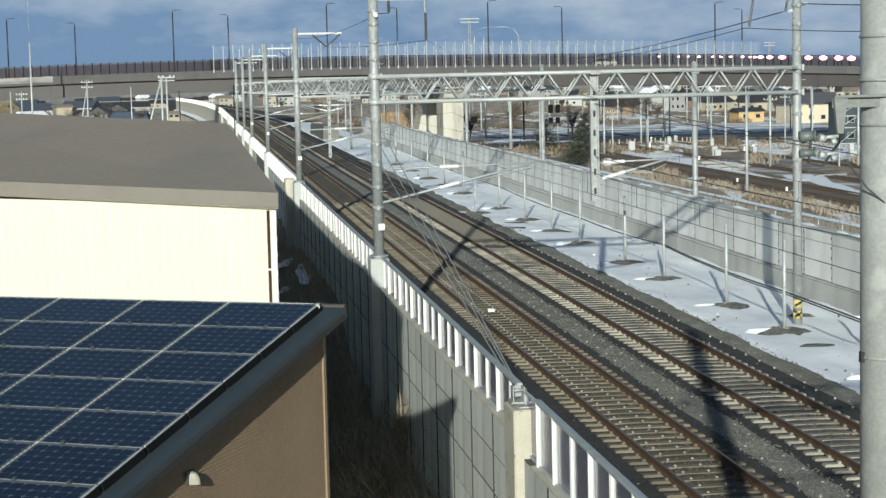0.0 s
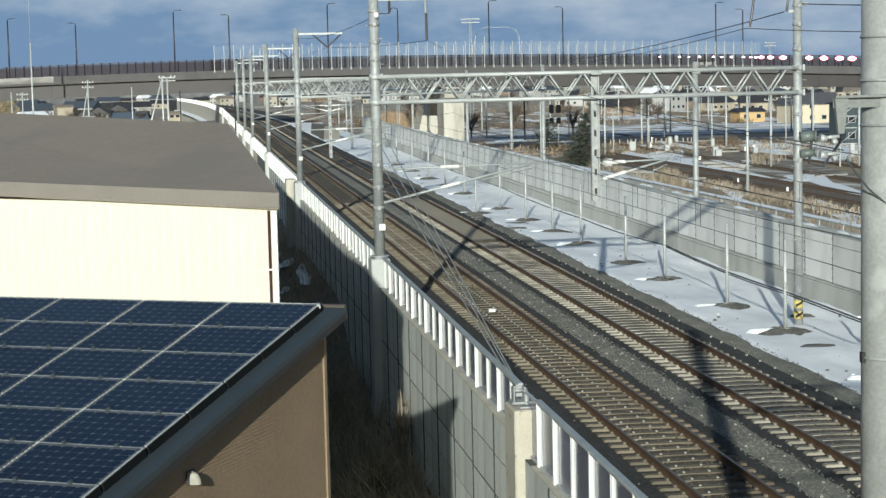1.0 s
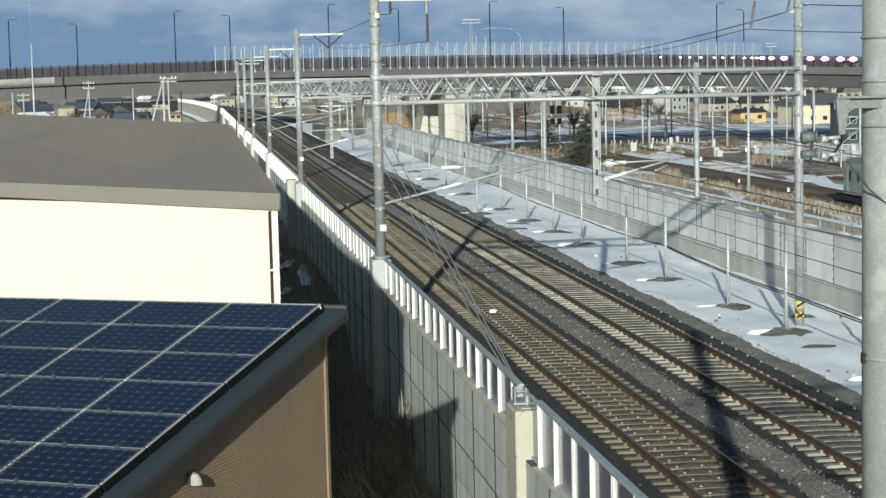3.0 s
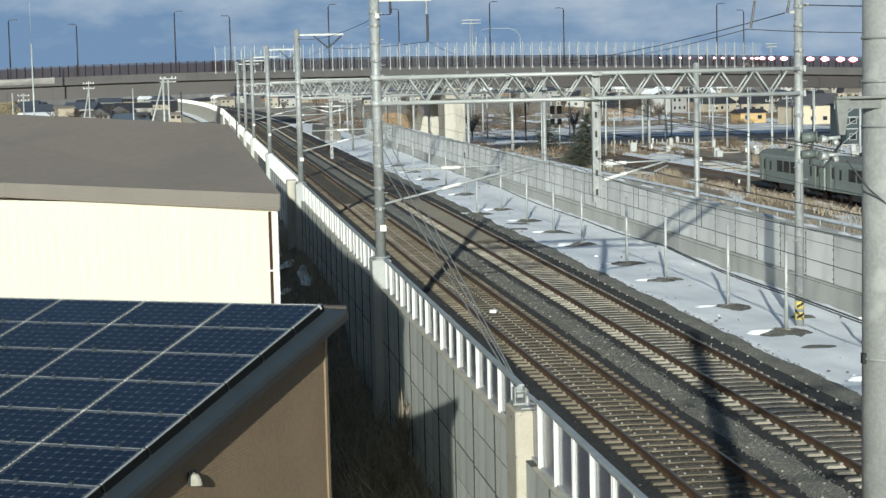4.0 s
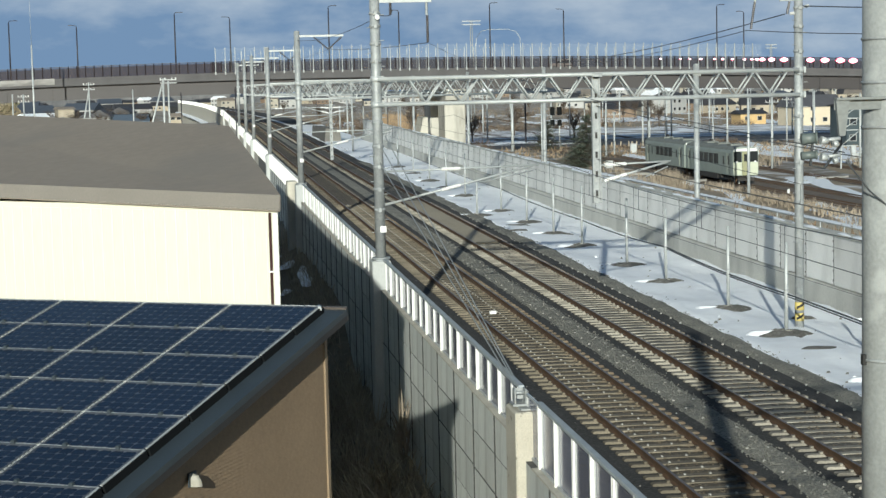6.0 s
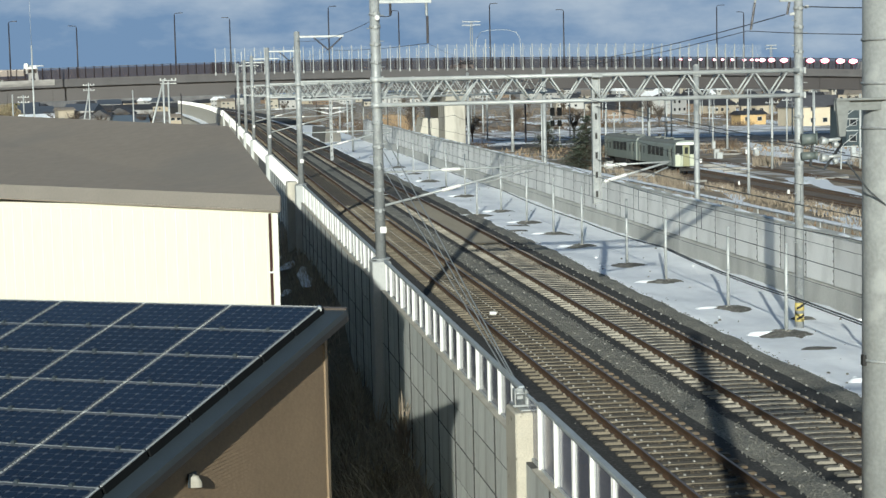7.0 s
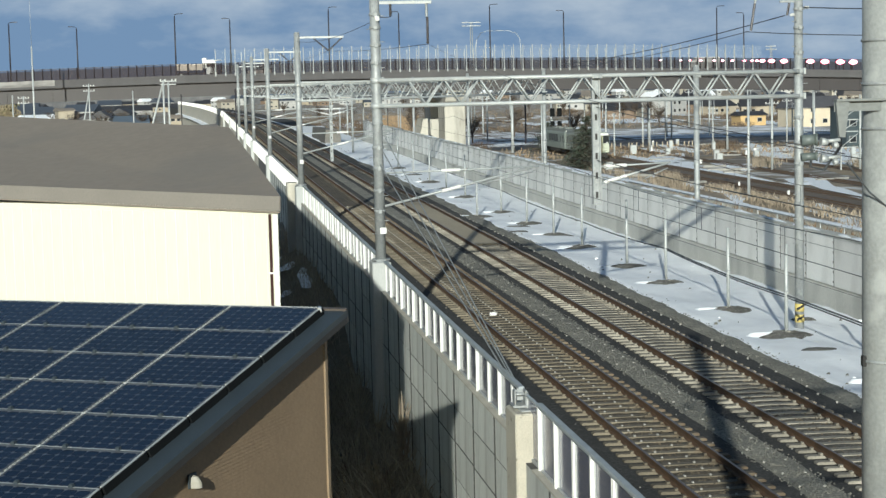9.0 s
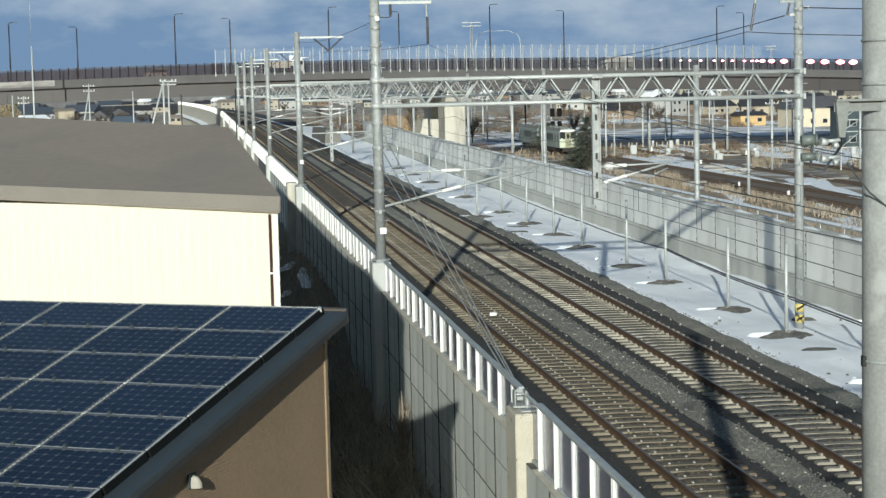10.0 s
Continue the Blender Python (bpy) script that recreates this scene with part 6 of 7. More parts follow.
b.add(vs, [(j * 4 + k, j * 4 + k + 1, (j + 1) * 4 + k + 1, (j + 1) * 4 + k) for j in range(119) for k in range(3)], True)
setting("snow_cap", b, SNOW, "snow lying on the cable trough", "snow")
rail_f = thing("pipe_rail", (46.5, 100, 0), "blue-grey pipe railing beside the railway", "railing")
for i in range(24):
    y = -30 + i * 5.0
    b = Build()
    b.tube((0.01 * y, y, 0), (0.01 * y, y, 1.1), 0.05, 0.05, 8)
    part("post", b, STEEL_PALE, rail_f)
for z in (0.6, 1.08):
    b = Build()
    b.tube((-0.3, -30, z), (0.85, 85, z), 0.045, 0.045, 8)
    part("rail", b, STEEL_PALE, rail_f)

rng = random.Random(11)


def patch(x, y, rx, ry, m, label, z=0.03, name="snow_patch", rise=0.12):
    b = Build()
    n = 22
    def rim(i):
        a = 2 * math.pi * i / n
        return (1 + 0.45 * noise.noise((math.cos(a) * 1.7 + x, math.sin(a) * 1.7 + y, 1.3))), a
    vs = []
    for k, h in ((1.0, 0.0), (0.8, 0.8), (0.4, 1.0)):
        for i in range(n):
            r, a = rim(i)
            vs.append((k * r * rx * math.cos(a), k * r * ry * math.sin(a), rise * h))
    vs.append((0, 0, rise))
    b.add(vs, [(j * n + i, j * n + (i + 1) % n, (j + 1) * n + (i + 1) % n, (j + 1) * n + i) for j in range(2) for i in range(n)] + [(2 * n + i, 2 * n + (i + 1) % n, 3 * n) for i in range(n)], True)
    ob = tagged(new(name, b.mesh(name, m)), label, "snow" if m is SNOW else "ground", kind="structure")
    ob.location = (x, y, z)
    ob.rotation_euler = (0, 0, -0.3 * rng.random())


for x, y, rx, ry in ((92, 235, 4, 26), (87, 205, 3, 14), (99, 245, 5, 20), (70, 250, 2, 22), (86, 300, 3, 26), (80, 330, 4, 20), (75, 360, 8, 16), (68, 262, 2, 14), (53, 130, 1.4, 30), (52.5, 190, 1.2, 25), (55.4, 118, 0.9, 16), (55.8, 150, 1.0, 20), (56.0, 188, 0.8, 16), (54.6, 170, 1.0, 9), (66.5, 170, 1.0, 22), (67, 215, 1.4, 18), (71, 190, 1.3, 16), (110, 380, 8, 40), (95, 420, 10, 40),
                     (130, 520, 20, 40), (70, 480, 12, 40), (52, 420, 8, 40), (40, 380, 4, 40), (36, 260, 2.5, 30), (33, 330, 3, 30), (160, 420, 14, 40), (60, 560, 14, 50), (200, 600, 20, 50), (-40, 560, 14, 40), (28, 470, 6, 50)):
    patch(x, y, rx, ry, SNOW, "thin patch of old snow on the ground")
prng = random.Random(77)
for i in range(110):
    y = prng.uniform(150, 640)
    x = y * math.tan(radians(prng.uniform(9, 23)))
    if x > 40 and not (52 < x - 0.018 * (y - 150) < 67):
        patch(x, y, prng.uniform(0.5, 3), prng.uniform(2, 14), SNOW, "thin patch of old snow on the ground")
TAN = mat("flattened_straw", (0.34, 0.27, 0.18), (0.20, 0.155, 0.10), 0.4, 0.95, 0.8, fine=5)
for i in range(70):
    y = prng.uniform(150, 600)
    x = y * math.tan(radians(prng.uniform(7, 23)))
    if x > 30 and not (54 < x - 0.018 * (y - 150) < 64.5):
        patch(x, y, prng.uniform(1, 5), prng.uniform(4, 18), TAN, "flattened straw-coloured grass on the ground", 0.02, "straw_patch", 0.10)
for x, y, rx, ry in ((104, 268, 5, 12), (98, 284, 5, 10), (111, 262, 4, 12), (90, 262, 3, 12), (74, 232, 1.6, 16), (108, 246, 3, 10)):
    patch(x, y, rx, ry, SNOW, "broad patch of old snow in the yard")
# the yard beyond the overpass, old snow over gravel
b = Build()
cols, rows = [44 + 4.0 * i for i in range(41)], list(range(322, 432, 6))
vs = []
for k, y in enumerate(rows):
    for i, x in enumerate(cols):
        edge = min(1.0, i / 2, (len(cols) - 1 - i) / 2, k / 2, (len(rows) - 1 - k) / 2)
        vs.append((x + 0.12 * (y - 300), y + 4 * noise.noise((x * 0.06, 4.0, 1.0)), -0.06 + edge * (0.22 + 0.10 * noise.noise((x * 0.15, y * 0.1, 2.0)))))
w = len(cols)
b.add(vs, [(j * w + i, j * w + i + 1, (j + 1) * w + i + 1, (j + 1) * w + i) for j in range(len(rows) - 1) for i in range(w - 1)], True)
setting("yard", b, mat("snowy_yard", (0.22, 0.185, 0.14), (0.12, 0.10, 0.08), 0.15, 0.95, 0.6, fine=2.0, stain=(0.86, 0.88, 0.92), stain_scale=0.10, stain_amount=0.95, stretch=(0.7, 1.8, 1), cover=(0.42, 0.52)), "level yard with old snow over gravel", "ground")
# dark sheet: its colour widens the overpass's shadow band on the near side
b = Build()
vs = []
rows = (312, 316, 324, 334, 344, 350)
for k, y in enumerate(rows):
    for i in range(45):
        x = 40 + 3.6 * i
        vs.append((x + 0.12 * (y - 300), y + 2.2 * noise.noise((x * 0.08, k * 0.3, 7.0)), 0.0 if k in (0, len(rows) - 1) else 0.24 + 0.03 * noise.noise((x * 0.3, y * 0.3, 3.0))))
b.add(vs, [(j * 45 + i, j * 45 + i + 1, (j + 1) * 45 + i + 1, (j + 1) * 45 + i) for j in range(len(rows) - 1) for i in range(44)], True)
setting("road", b, mat("shadow_band_asphalt", (0.052, 0.055, 0.062), (0.034, 0.036, 0.041), 0.4, 0.75, 0.4, fine=8, stain=(0.55, 0.57, 0.60), stain_scale=0.16, stain_amount=0.8, stretch=(0.4, 1.5, 1), cover=(0.56, 0.66)), "dark asphalt strip that widens the overpass's shadow, with scraps of snow")
for x, y, rx, ry in ((56, 327, 5, 5), (64, 335, 5, 6), (59, 344, 7, 4), (69, 322, 4, 3)):
    patch(x, y, rx, ry, SNOW, "broad patch of old snow on the road", 0.25)
stump = Build()
stump.box((0, 0, 0.5), (0.2, 0.16, 1.0), ch=0.03)
STUMP_M = stump.mesh("marker_post", BEIGE_WALL)
srng = random.Random(9)
for i in range(17):
    x = 75 + i * 0.95 + srng.uniform(-0.2, 0.2)
    ob = tagged(new("marker_post", STUMP_M), "short pale concrete post at the edge of the yard", "post", "posts at the yard's edge")
    ob.location = (x, 305 + srng.uniform(-0.8, 0.8), 0.0)


def tuft_field(name, label, count, place, h0, h1, m, lean=0.35, width=0.05):
    b = Build()
    for i in range(count):
        x, y, z = place()
        h = rng.uniform(h0, h1)
        a, w = rng.random() * 6.28, width * rng.uniform(0.6, 1.4)
        lx, ly = rng.gauss(0, lean) * h, rng.gauss(0, lean) * h
        c, s = math.cos(a) * w, math.sin(a) * w
        b.add([(x - c, y - s, z), (x + c, y + s, z), (x + lx * 0.4 + c * 0.7, y + ly * 0.4 + s * 0.7, z + h * 0.6), (x + lx * 0.4 - c * 0.7, y + ly * 0.4 - s * 0.7, z + h * 0.6), (x + lx, y + ly, z + h)], [(0, 1, 2, 3), (3, 2, 4)])
    return tagged(new(name, b.mesh(name, m)), label, "grass", kind="stuff")


def near_clump(centres, r):
    def pick():
        c = rng.choice(centres)
        return c[0] + rng.gauss(0, r), c[1] + rng.gauss(0, r * 2.5), 0.0
    return pick


tuft_field("dry_grass", "tall tan dry grass along the railway", 1700, near_clump([(52.5 + 0.02 * (y - 100) + rng.gauss(0, 0.6), y) for y in [rng.uniform(70, 260) for _ in range(26)]], 0.9), 0.3, 0.9, DRY_GRASS)
tuft_field("dry_grass", "clumps of pale dry reeds beside the track", 900, near_clump([(52.9, 188), (52.4, 184), (53.3, 192), (45, 225), (44, 215)], 0.5), 0.9, 2.2, DRY_GRASS, 0.18)
tuft_field("dry_grass", "low tan grass at the edge of the track bed", 1900, near_clump([(56.1, 181), (55.8, 172), (55.5, 164), (55.3, 158), (55.0, 150), (54.6, 142), (53.8, 132), (53.2, 124)], 0.75), 0.3, 1.0, DRY_GRASS, 0.4)
tuft_field("dry_grass", "pale dry reeds among the sidings", 900, near_clump([(84, 190), (88, 220), (80, 235), (91, 250), (76, 225)], 0.8), 0.7, 1.6, DRY_GRASS, 0.25)
tuft_field("brush", "low brown brush and dead weeds", 9000, lambda: (rng.uniform(27, 50), rng.uniform(90, 290), 0.0), 0.3, 0.9, mat("brown_brush", (0.26, 0.185, 0.12), (0.14, 0.10, 0.065), 1.0, 0.95), 0.5)
tuft_field("brush", "tan and brown brush in the far field", 11000, lambda: (lambda y: (y * math.tan(radians(rng.uniform(2.5, 24))), y, 0.0))(rng.choice((rng.uniform(262, 308), rng.uniform(430, 800), rng.uniform(430, 800), rng.uniform(430, 800)))), 0.2, 0.8, mat("tan_brush", (0.31, 0.235, 0.155), (0.17, 0.13, 0.09), 0.2, 0.95), 0.5, 0.11)
tuft_field("brush", "dry tan grass behind the wall", 6000, lambda: (rng.uniform(34, 46), rng.uniform(180, 300), 0.0), 0.5, 1.4, DRY_GRASS, 0.3, 0.06)
tuft_field("brush", "thicket of tan reeds beyond the pier", 2600, lambda: (lambda y: (y * rng.uniform(0.110, 0.131), y, 0.0))(rng.uniform(460, 620)), 0.8, 2.6, mat("tan_reed", (0.42, 0.30, 0.18), (0.25, 0.175, 0.105), 0.3, 0.9), 0.25, 0.12)

# weeds in the shaded gap between the buildings and the retaining wall
tuft_field("weeds", "dark withered weeds at the foot of the wall", 3600, lambda: (rng.uniform(1.2, 5.7), rng.uniform(20, 58), -0.9), 0.4, 1.7, DARK_WEED, 0.4, 0.018)
tuft_field("weeds", "pale dead stalks among the dark weeds", 1800, lambda: (rng.uniform(2.6, 5.6), rng.uniform(24, 50), -0.9), 0.8, 2.3, mat("pale_stalk", (0.34, 0.25, 0.14), (0.22, 0.16, 0.09), 3, 0.9), 0.3, 0.012)
tuft_field("weeds", "tan plume of dead grass against the wall", 70, lambda: (5.5 + rng.gauss(0, 0.08), 46.7 + rng.gauss(0, 0.40), 2.2 + rng.gauss(0, 0.2)), 0.5, 1.25, DRY_GRASS, 0.22, 0.03)
b = Build()
mg = mat("brown_soil", (0.27, 0.23, 0.17), (0.14, 0.12, 0.09), 0.7, 0.95, 0.8, fine=6)
b.add([(-3, 18, -0.87), (5.8, 18, -0.87), (5.8, 130, -0.87), (-3, 130, -0.87)], [(0, 1, 2, 3)])
setting("damp_ground", b, mg, "dark brown soil at the foot of the wall", "ground")
# a bank of earth under the plume
b = Build()
vs = []
for j in range(30):
    y = 22 + j * 1.6
    for k, (x, z) in enumerate(((2.4, -0.9), (3.6, -0.5), (4.8, 0.5), (5.8, 1.6))):
        vs.append((x + 0.3 * noise.noise((y * 0.4, k, 2)), y, z * (1.0 if 30 < y < 62 else 0.5) + 0.3 * noise.noise((y * 0.5, k, 5))))
b.add(vs, [(j * 4 + k, j * 4 + k + 1, (j + 1) * 4 + k + 1, (j + 1) * 4 + k) for j in range(29) for k in range(3)], True)
setting("earth_bank", b, mg, "dark earth bank against the wall", "ground")
# farther along, the bank rises higher against the wall, with grey snow on it
def bank_z(x, y):
    u = min(1.0, max(0.0, (y - 56) / 14))
    return -0.9 + u * (2.3 + (x - 1.8) * 0.47) + 0.25 * noise.noise((x * 0.9, y * 0.35, 3.3)) + 0.12 * noise.noise((x * 2.5, y * 1.1, 6.1))


b = Build()
vs, cols = [], 9
for j in range(60):
    y = 54 + j * 1.2
    for i in range(cols):
        x = 1.7 + 4.12 * i / (cols - 1)
        vs.append((x, y, bank_z(x, y)))
b.add(vs, [(j * cols + i, j * cols + i + 1, (j + 1) * cols + i + 1, (j + 1) * cols + i) for j in range(59) for i in range(cols - 1)], True)
setting("earth_bank", b, mg, "high dark earth bank between building and wall", "ground")
for x, y, rx, ry in ((5.3, 82.5, 0.42, 4.2), (4.95, 90, 0.35, 2.6), (4.6, 95, 0.5, 2.4), (4.2, 80, 0.25, 1.2)):
    patch(x, y, rx, ry, SNOW, "patch of grey snow in the shade", bank_z(x, y) - 0.02, rise=0.10)
tuft_field("weeds", "thin dark weeds on the high bank", 2600, lambda: (lambda x, y: (x, y, bank_z(x, y) - 0.05))(rng.uniform(1.9, 5.7), rng.uniform(58, 105)), 0.2, 0.9, DARK_WEED, 0.5, 0.02)
tuft_field("weeds", "thick dark weeds on the earth bank", 4200, lambda: (lambda y, u: (2.6 + 3.1 * u, y, -0.7 + 2.1 * u * (1.0 if 30 < y < 62 else 0.5)))(rng.uniform(23, 66), rng.random()), 0.4, 1.4, DARK_WEED, 0.45, 0.018)

clumps = [(rng.uniform(2.4, 5.2), rng.uniform(26, 48)) for _ in range(46)]


def clump_spot():
    x, y = rng.choice(clumps)
    x, y = x + rng.gauss(0, 0.22), y + rng.gauss(0, 0.4)
    return x, y, -0.75 + max(0.0, x - 2.6) / 3.1 * 2.1 * (1.0 if 30 < y < 62 else 0.5)


tuft_field("weeds", "tangled tan clumps of dead weeds", 6500, clump_spot, 0.3, 1.15, mat("tan_weed", (0.58, 0.49, 0.34), (0.30, 0.245, 0.17), 1.5, 0.9), 0.75, 0.028)
# ---------------------------------------------------------------- poles in the yard
def yard_pole(x, y, h, r, kind=0, m=None):
    t = thing("utility_pole", (x, y, 0), "grey concrete utility pole in the railway yard" if kind != 2 else "dark wooden pole in the railway yard", "pole", "poles in the yard")
    b = Build()
    b.tube((0, 0, -1.0), (0, 0, h), r, r * 0.75, 10)
    part("shaft", b, m or STEEL_PALE, t)
    if kind == 1:
        for z in (h - 0.4, h - 1.2):
            b = Build()
            b.box((0, 0, z), (1.8, 0.1, 0.1))
            ca = part("cross_arm", b, STEEL, t)
            for k in (-0.8, -0.3, 0.3, 0.8):
                b = Build()
                b.tube((k, 0, z + 0.05), (k, 0, z + 0.25), 0.05, 0.04, 8)
                part("insulator", b, WHITE_PAINT, ca)
    return t


for x, y, h, r, kind in ((54.5, 165.4, 10.0, 0.16, 0), (74.5, 216.5, 9.9, 0.17, 1), (90.8, 286.9, 8.6, 0.2, 0), (76, 282.4, 7.4, 0.13, 0), (81.4, 307.3, 7.2, 0.2, 0), (64.6, 266.3, 7.4, 0.19, 0), (67.2, 271.4, 6.9, 0.14, 1), (55.8, 298.8, 8.7, 0.3, 0),
                         (88.8, 288.6, 7.3, 0.15, 1), (70.5, 416, 9.6, 0.2, 1), (102, 420, 9, 0.2, 1), (118, 470, 9, 0.2, 1), (60, 390, 9, 0.2, 1), (83.9, 210.2, 9.7, 0.15, 0), (96, 340, 9, 0.18, 1), (110, 360, 9.5, 0.18, 0), (84, 400, 9, 0.2, 1), (126, 430, 10, 0.2, 1),
                         (47, 330, 9, 0.2, 1), (38, 420, 9, 0.2, 1), (31, 360, 8, 0.18, 1), (143, 520, 10, 0.2, 1), (104, 560, 10, 0.2, 1), (158, 480, 10, 0.2, 0), (70, 620, 10, 0.2, 1), (49, 240, 9, 0.12, 0), (100, 270, 9.5, 0.16, 0), (106, 300, 9.0, 0.16, 1)):
    yard_pole(x, y, h, r, kind)
yard_pole(64.7, 332.5, 8.0, 0.2, 2, LAMP_DARK)
sig = thing("railway_signal", (65.6, 308.4, 0), "black railway signal with two target boards", "signal")
for dx in (-0.65, 0.65):
    b = Build()
    b.tube((dx, 0, 0), (dx, 0, 5.5), 0.1, 0.1, 8)
    part("mast", b, STEEL_PALE, sig)
    b = Build()
    b.box((dx, -0.1, 6.7), (0.85, 0.3, 1.5), ch=0.1)
    b.box((dx, -0.1, 4.6), (0.8, 0.3, 1.1), ch=0.1)
    part("target_board", b, COVER_BLACK, sig, "black target board")
b = Build()
b.box((0, 0, 5.4), (2.4, 0.5, 0.12))
part("platform", b, BLACK, sig)
frame_t = thing("steel_frame", (81.9, 211.6, 0), "pale steel lattice frame in the yard", "frame")
for dx in (0, 2.6):
    b = Build()
    b.box((dx, 0, 4.2), (0.16, 0.16, 8.4))
    part("leg", b, STEEL_PALE, frame_t)
for z in (3.0, 5.0, 6.5, 8.2):
    b = Build()
    b.box((1.3, 0, z), (2.6, 0.1, 0.12))
    part("beam", b, STEEL_PALE, frame_t)
for z0, z1 in ((3.0, 5.0), (5.0, 6.5), (6.5, 8.2)):
    b = Build()
    b.tube((0, 0, z0), (2.6, 0, z1), 0.05, 0.05, 6)
    part("brace", b, STEEL_PALE, frame_t)
for x, y, w, h in ((60.2, 170, 0.35, 0.5), (60.5, 187, 0.3, 0.5), (84, 310, 0.5, 1.2), (77, 285, 0.4, 1.3), (56.3, 180, 0.3, 0.45), (66.5, 290, 0.5, 0.9), (90, 270, 0.7, 0.8), (72, 240, 0.5, 0.6), (86, 262, 0.6, 0.9), (69, 330, 0.5, 1.0), (60, 320, 0.4, 0.8)):
    b = Build()
    w, h = w * 0.65, h * 0.75
    b.box((0, 0, h / 2), (w, w * 0.7, h), ch=0.03)
    b.box((0, 0, h + 0.03), (w * 1.1, w * 0.8, 0.06))
    ob = tagged(new("trackside_box", b.mesh("trackside_box", WHITE_PAINT)), "small white trackside box near the rails", "box", "trackside boxes")
    ob.location = (x, y, 0.1)


yrng = random.Random(23)
KERB_M = mat("grey_kerb", (0.34, 0.33, 0.31), (0.22, 0.215, 0.20), 1.0, 0.9)
for i in range(26):
    y = yrng.uniform(190, 312)
    x = y * math.tan(radians(yrng.uniform(14, 22.5)))
    if 57 < x - 0.018 * (y - 150) < 67:
        continue
    b = Build()
    b.box((0, 0, 0.16), (yrng.uniform(2.0, 6.0), 0.5, 0.32), ch=0.03)
    ob = tagged(new("concrete_beam", b.mesh("concrete_beam", KERB_M)), "weathered concrete beam lying in the yard", "beam", "beams lying in the yard")
    ob.location, ob.rotation_euler = (x, y, 0.0), (0, 0, yrng.uniform(-0.4, 0.4))
for i in range(16):
    y = yrng.uniform(200, 312)
    x = y * math.tan(radians(yrng.uniform(13.5, 22.5)))
    if 57 < x - 0.018 * (y - 150) < 67:
        continue
    t = thing("relay_cabinet", (x, y, 0), "grey metal relay cabinet in the yard", "cabinet", "relay cabinets in the yard")
    h, w = yrng.uniform(1.0, 1.7), yrng.uniform(0.6, 1.1)
    b = Build()
    b.box((0, 0, h / 2), (w, 0.5, h), ch=0.03)
    part("body", b, yrng.choice((STEEL, GREY_WALL, KERB_M)), t)
    b = Build()
    b.box((0, -0.26, h / 2), (w * 0.8, 0.03, h * 0.8))
    part("door", b, STEEL_PALE, t)


def conifer(x, y, h):
    t = thing("conifer", (x, y, 0), "dark scruffy conifer beside the railway", "tree")
    b = Build()
    b.tube((0, 0, 0), (0, 0, h * 0.95), 0.16, 0.03, 8)
    part("trunk", b, BARK, t)
    r = random.Random(int(x * 10))
    b = Build()
    limbs = Build()
    for i in range(190):
        z = h * (0.04 + 0.88 * r.random())
        reach = (1 - z / h) ** 0.8 * 4.4 * r.uniform(0.3, 1.2) + 0.15
        a = r.random() * 6.28
        tip = Vector((math.cos(a) * reach, math.sin(a) * reach, z - 0.12 * reach + 0.2 * r.random()))
        limbs.tube((0, 0, z), tip, 0.03, 0.01, 4, caps=False)
        for k in range(9):
            q = Vector((0, 0, z)).lerp(tip, r.uniform(0.15, 1.05)) + Vector((r.gauss(0, 0.14), r.gauss(0, 0.14), r.gauss(0, 0.10)))
            s, a2 = r.uniform(0.16, 0.38), r.random() * 6.28
            d = Vector((math.cos(a2), math.sin(a2), r.uniform(-0.5, 0.5))) * s
            e = Vector((-d.y, d.x, r.uniform(-0.1, 0.1))) * 0.35
            b.add([q - d, q + e, q + d, q - e], [(0, 1, 2, 3)])
    part("limb", limbs, BARK, t)
    tagged(part("crown", b, FIR, t, "uneven dark green needles"), kind="stuff")


conifer(56.9, 246.5, 7.6)
conifer(59.0, 258, 6.0)
conifer(62.0, 300, 5.5)
conifer(53.5, 236, 3.2)

frng = random.Random(52)
for i in range(34):
    y = frng.uniform(300, 620)
    x = y * math.tan(radians(frng.uniform(3.2, 21)))
    if 15 + bend(y) < x < 30 or (50 < x - 0.018 * (y - 150) < 68):
        continue
    yard_pole(x, y, frng.uniform(6.5, 10.5), frng.uniform(0.10, 0.18), frng.choice((0, 1, 1)), frng.choice((STEEL_PALE, STEEL, STEEL, LAMP_DARK)))


def shrub(at, w, h, seed):
    t = thing("shrub", at, "low leafless brown shrub in the winter field", "shrub", "shrubs of the field")
    r = random.Random(seed)
    b = Build()
    for i in range(70):
        a, u = r.random() * 6.28, r.random()
        base = Vector((math.cos(a) * u * w * 0.5, math.sin(a) * u * w * 0.5, 0))
        tip = base + Vector((r.gauss(0, w * 0.16), r.gauss(0, w * 0.16), h * r.uniform(0.4, 1.0)))
        b.tube(base, tip, 0.05, 0.015, 3, caps=False)
        for k in range(4):
            p = base.lerp(tip, r.uniform(0.3, 1))
            b.tube(p, p + Vector((r.gauss(0, 0.3), r.gauss(0, 0.3), r.uniform(0.1, 0.5))), 0.03, 0.012, 3, caps=False)
    tagged(part("twig", b, mat("shrub_bark", (0.22, 0.16, 0.11), (0.13, 0.095, 0.065), 1.0, 0.9), t), kind="stuff")
    return t


shrub0 = shrub((50, 300, 0), 5, 2.2, 4)
shrub1 = shrub((72, 420, 0), 7, 1.8, 5)
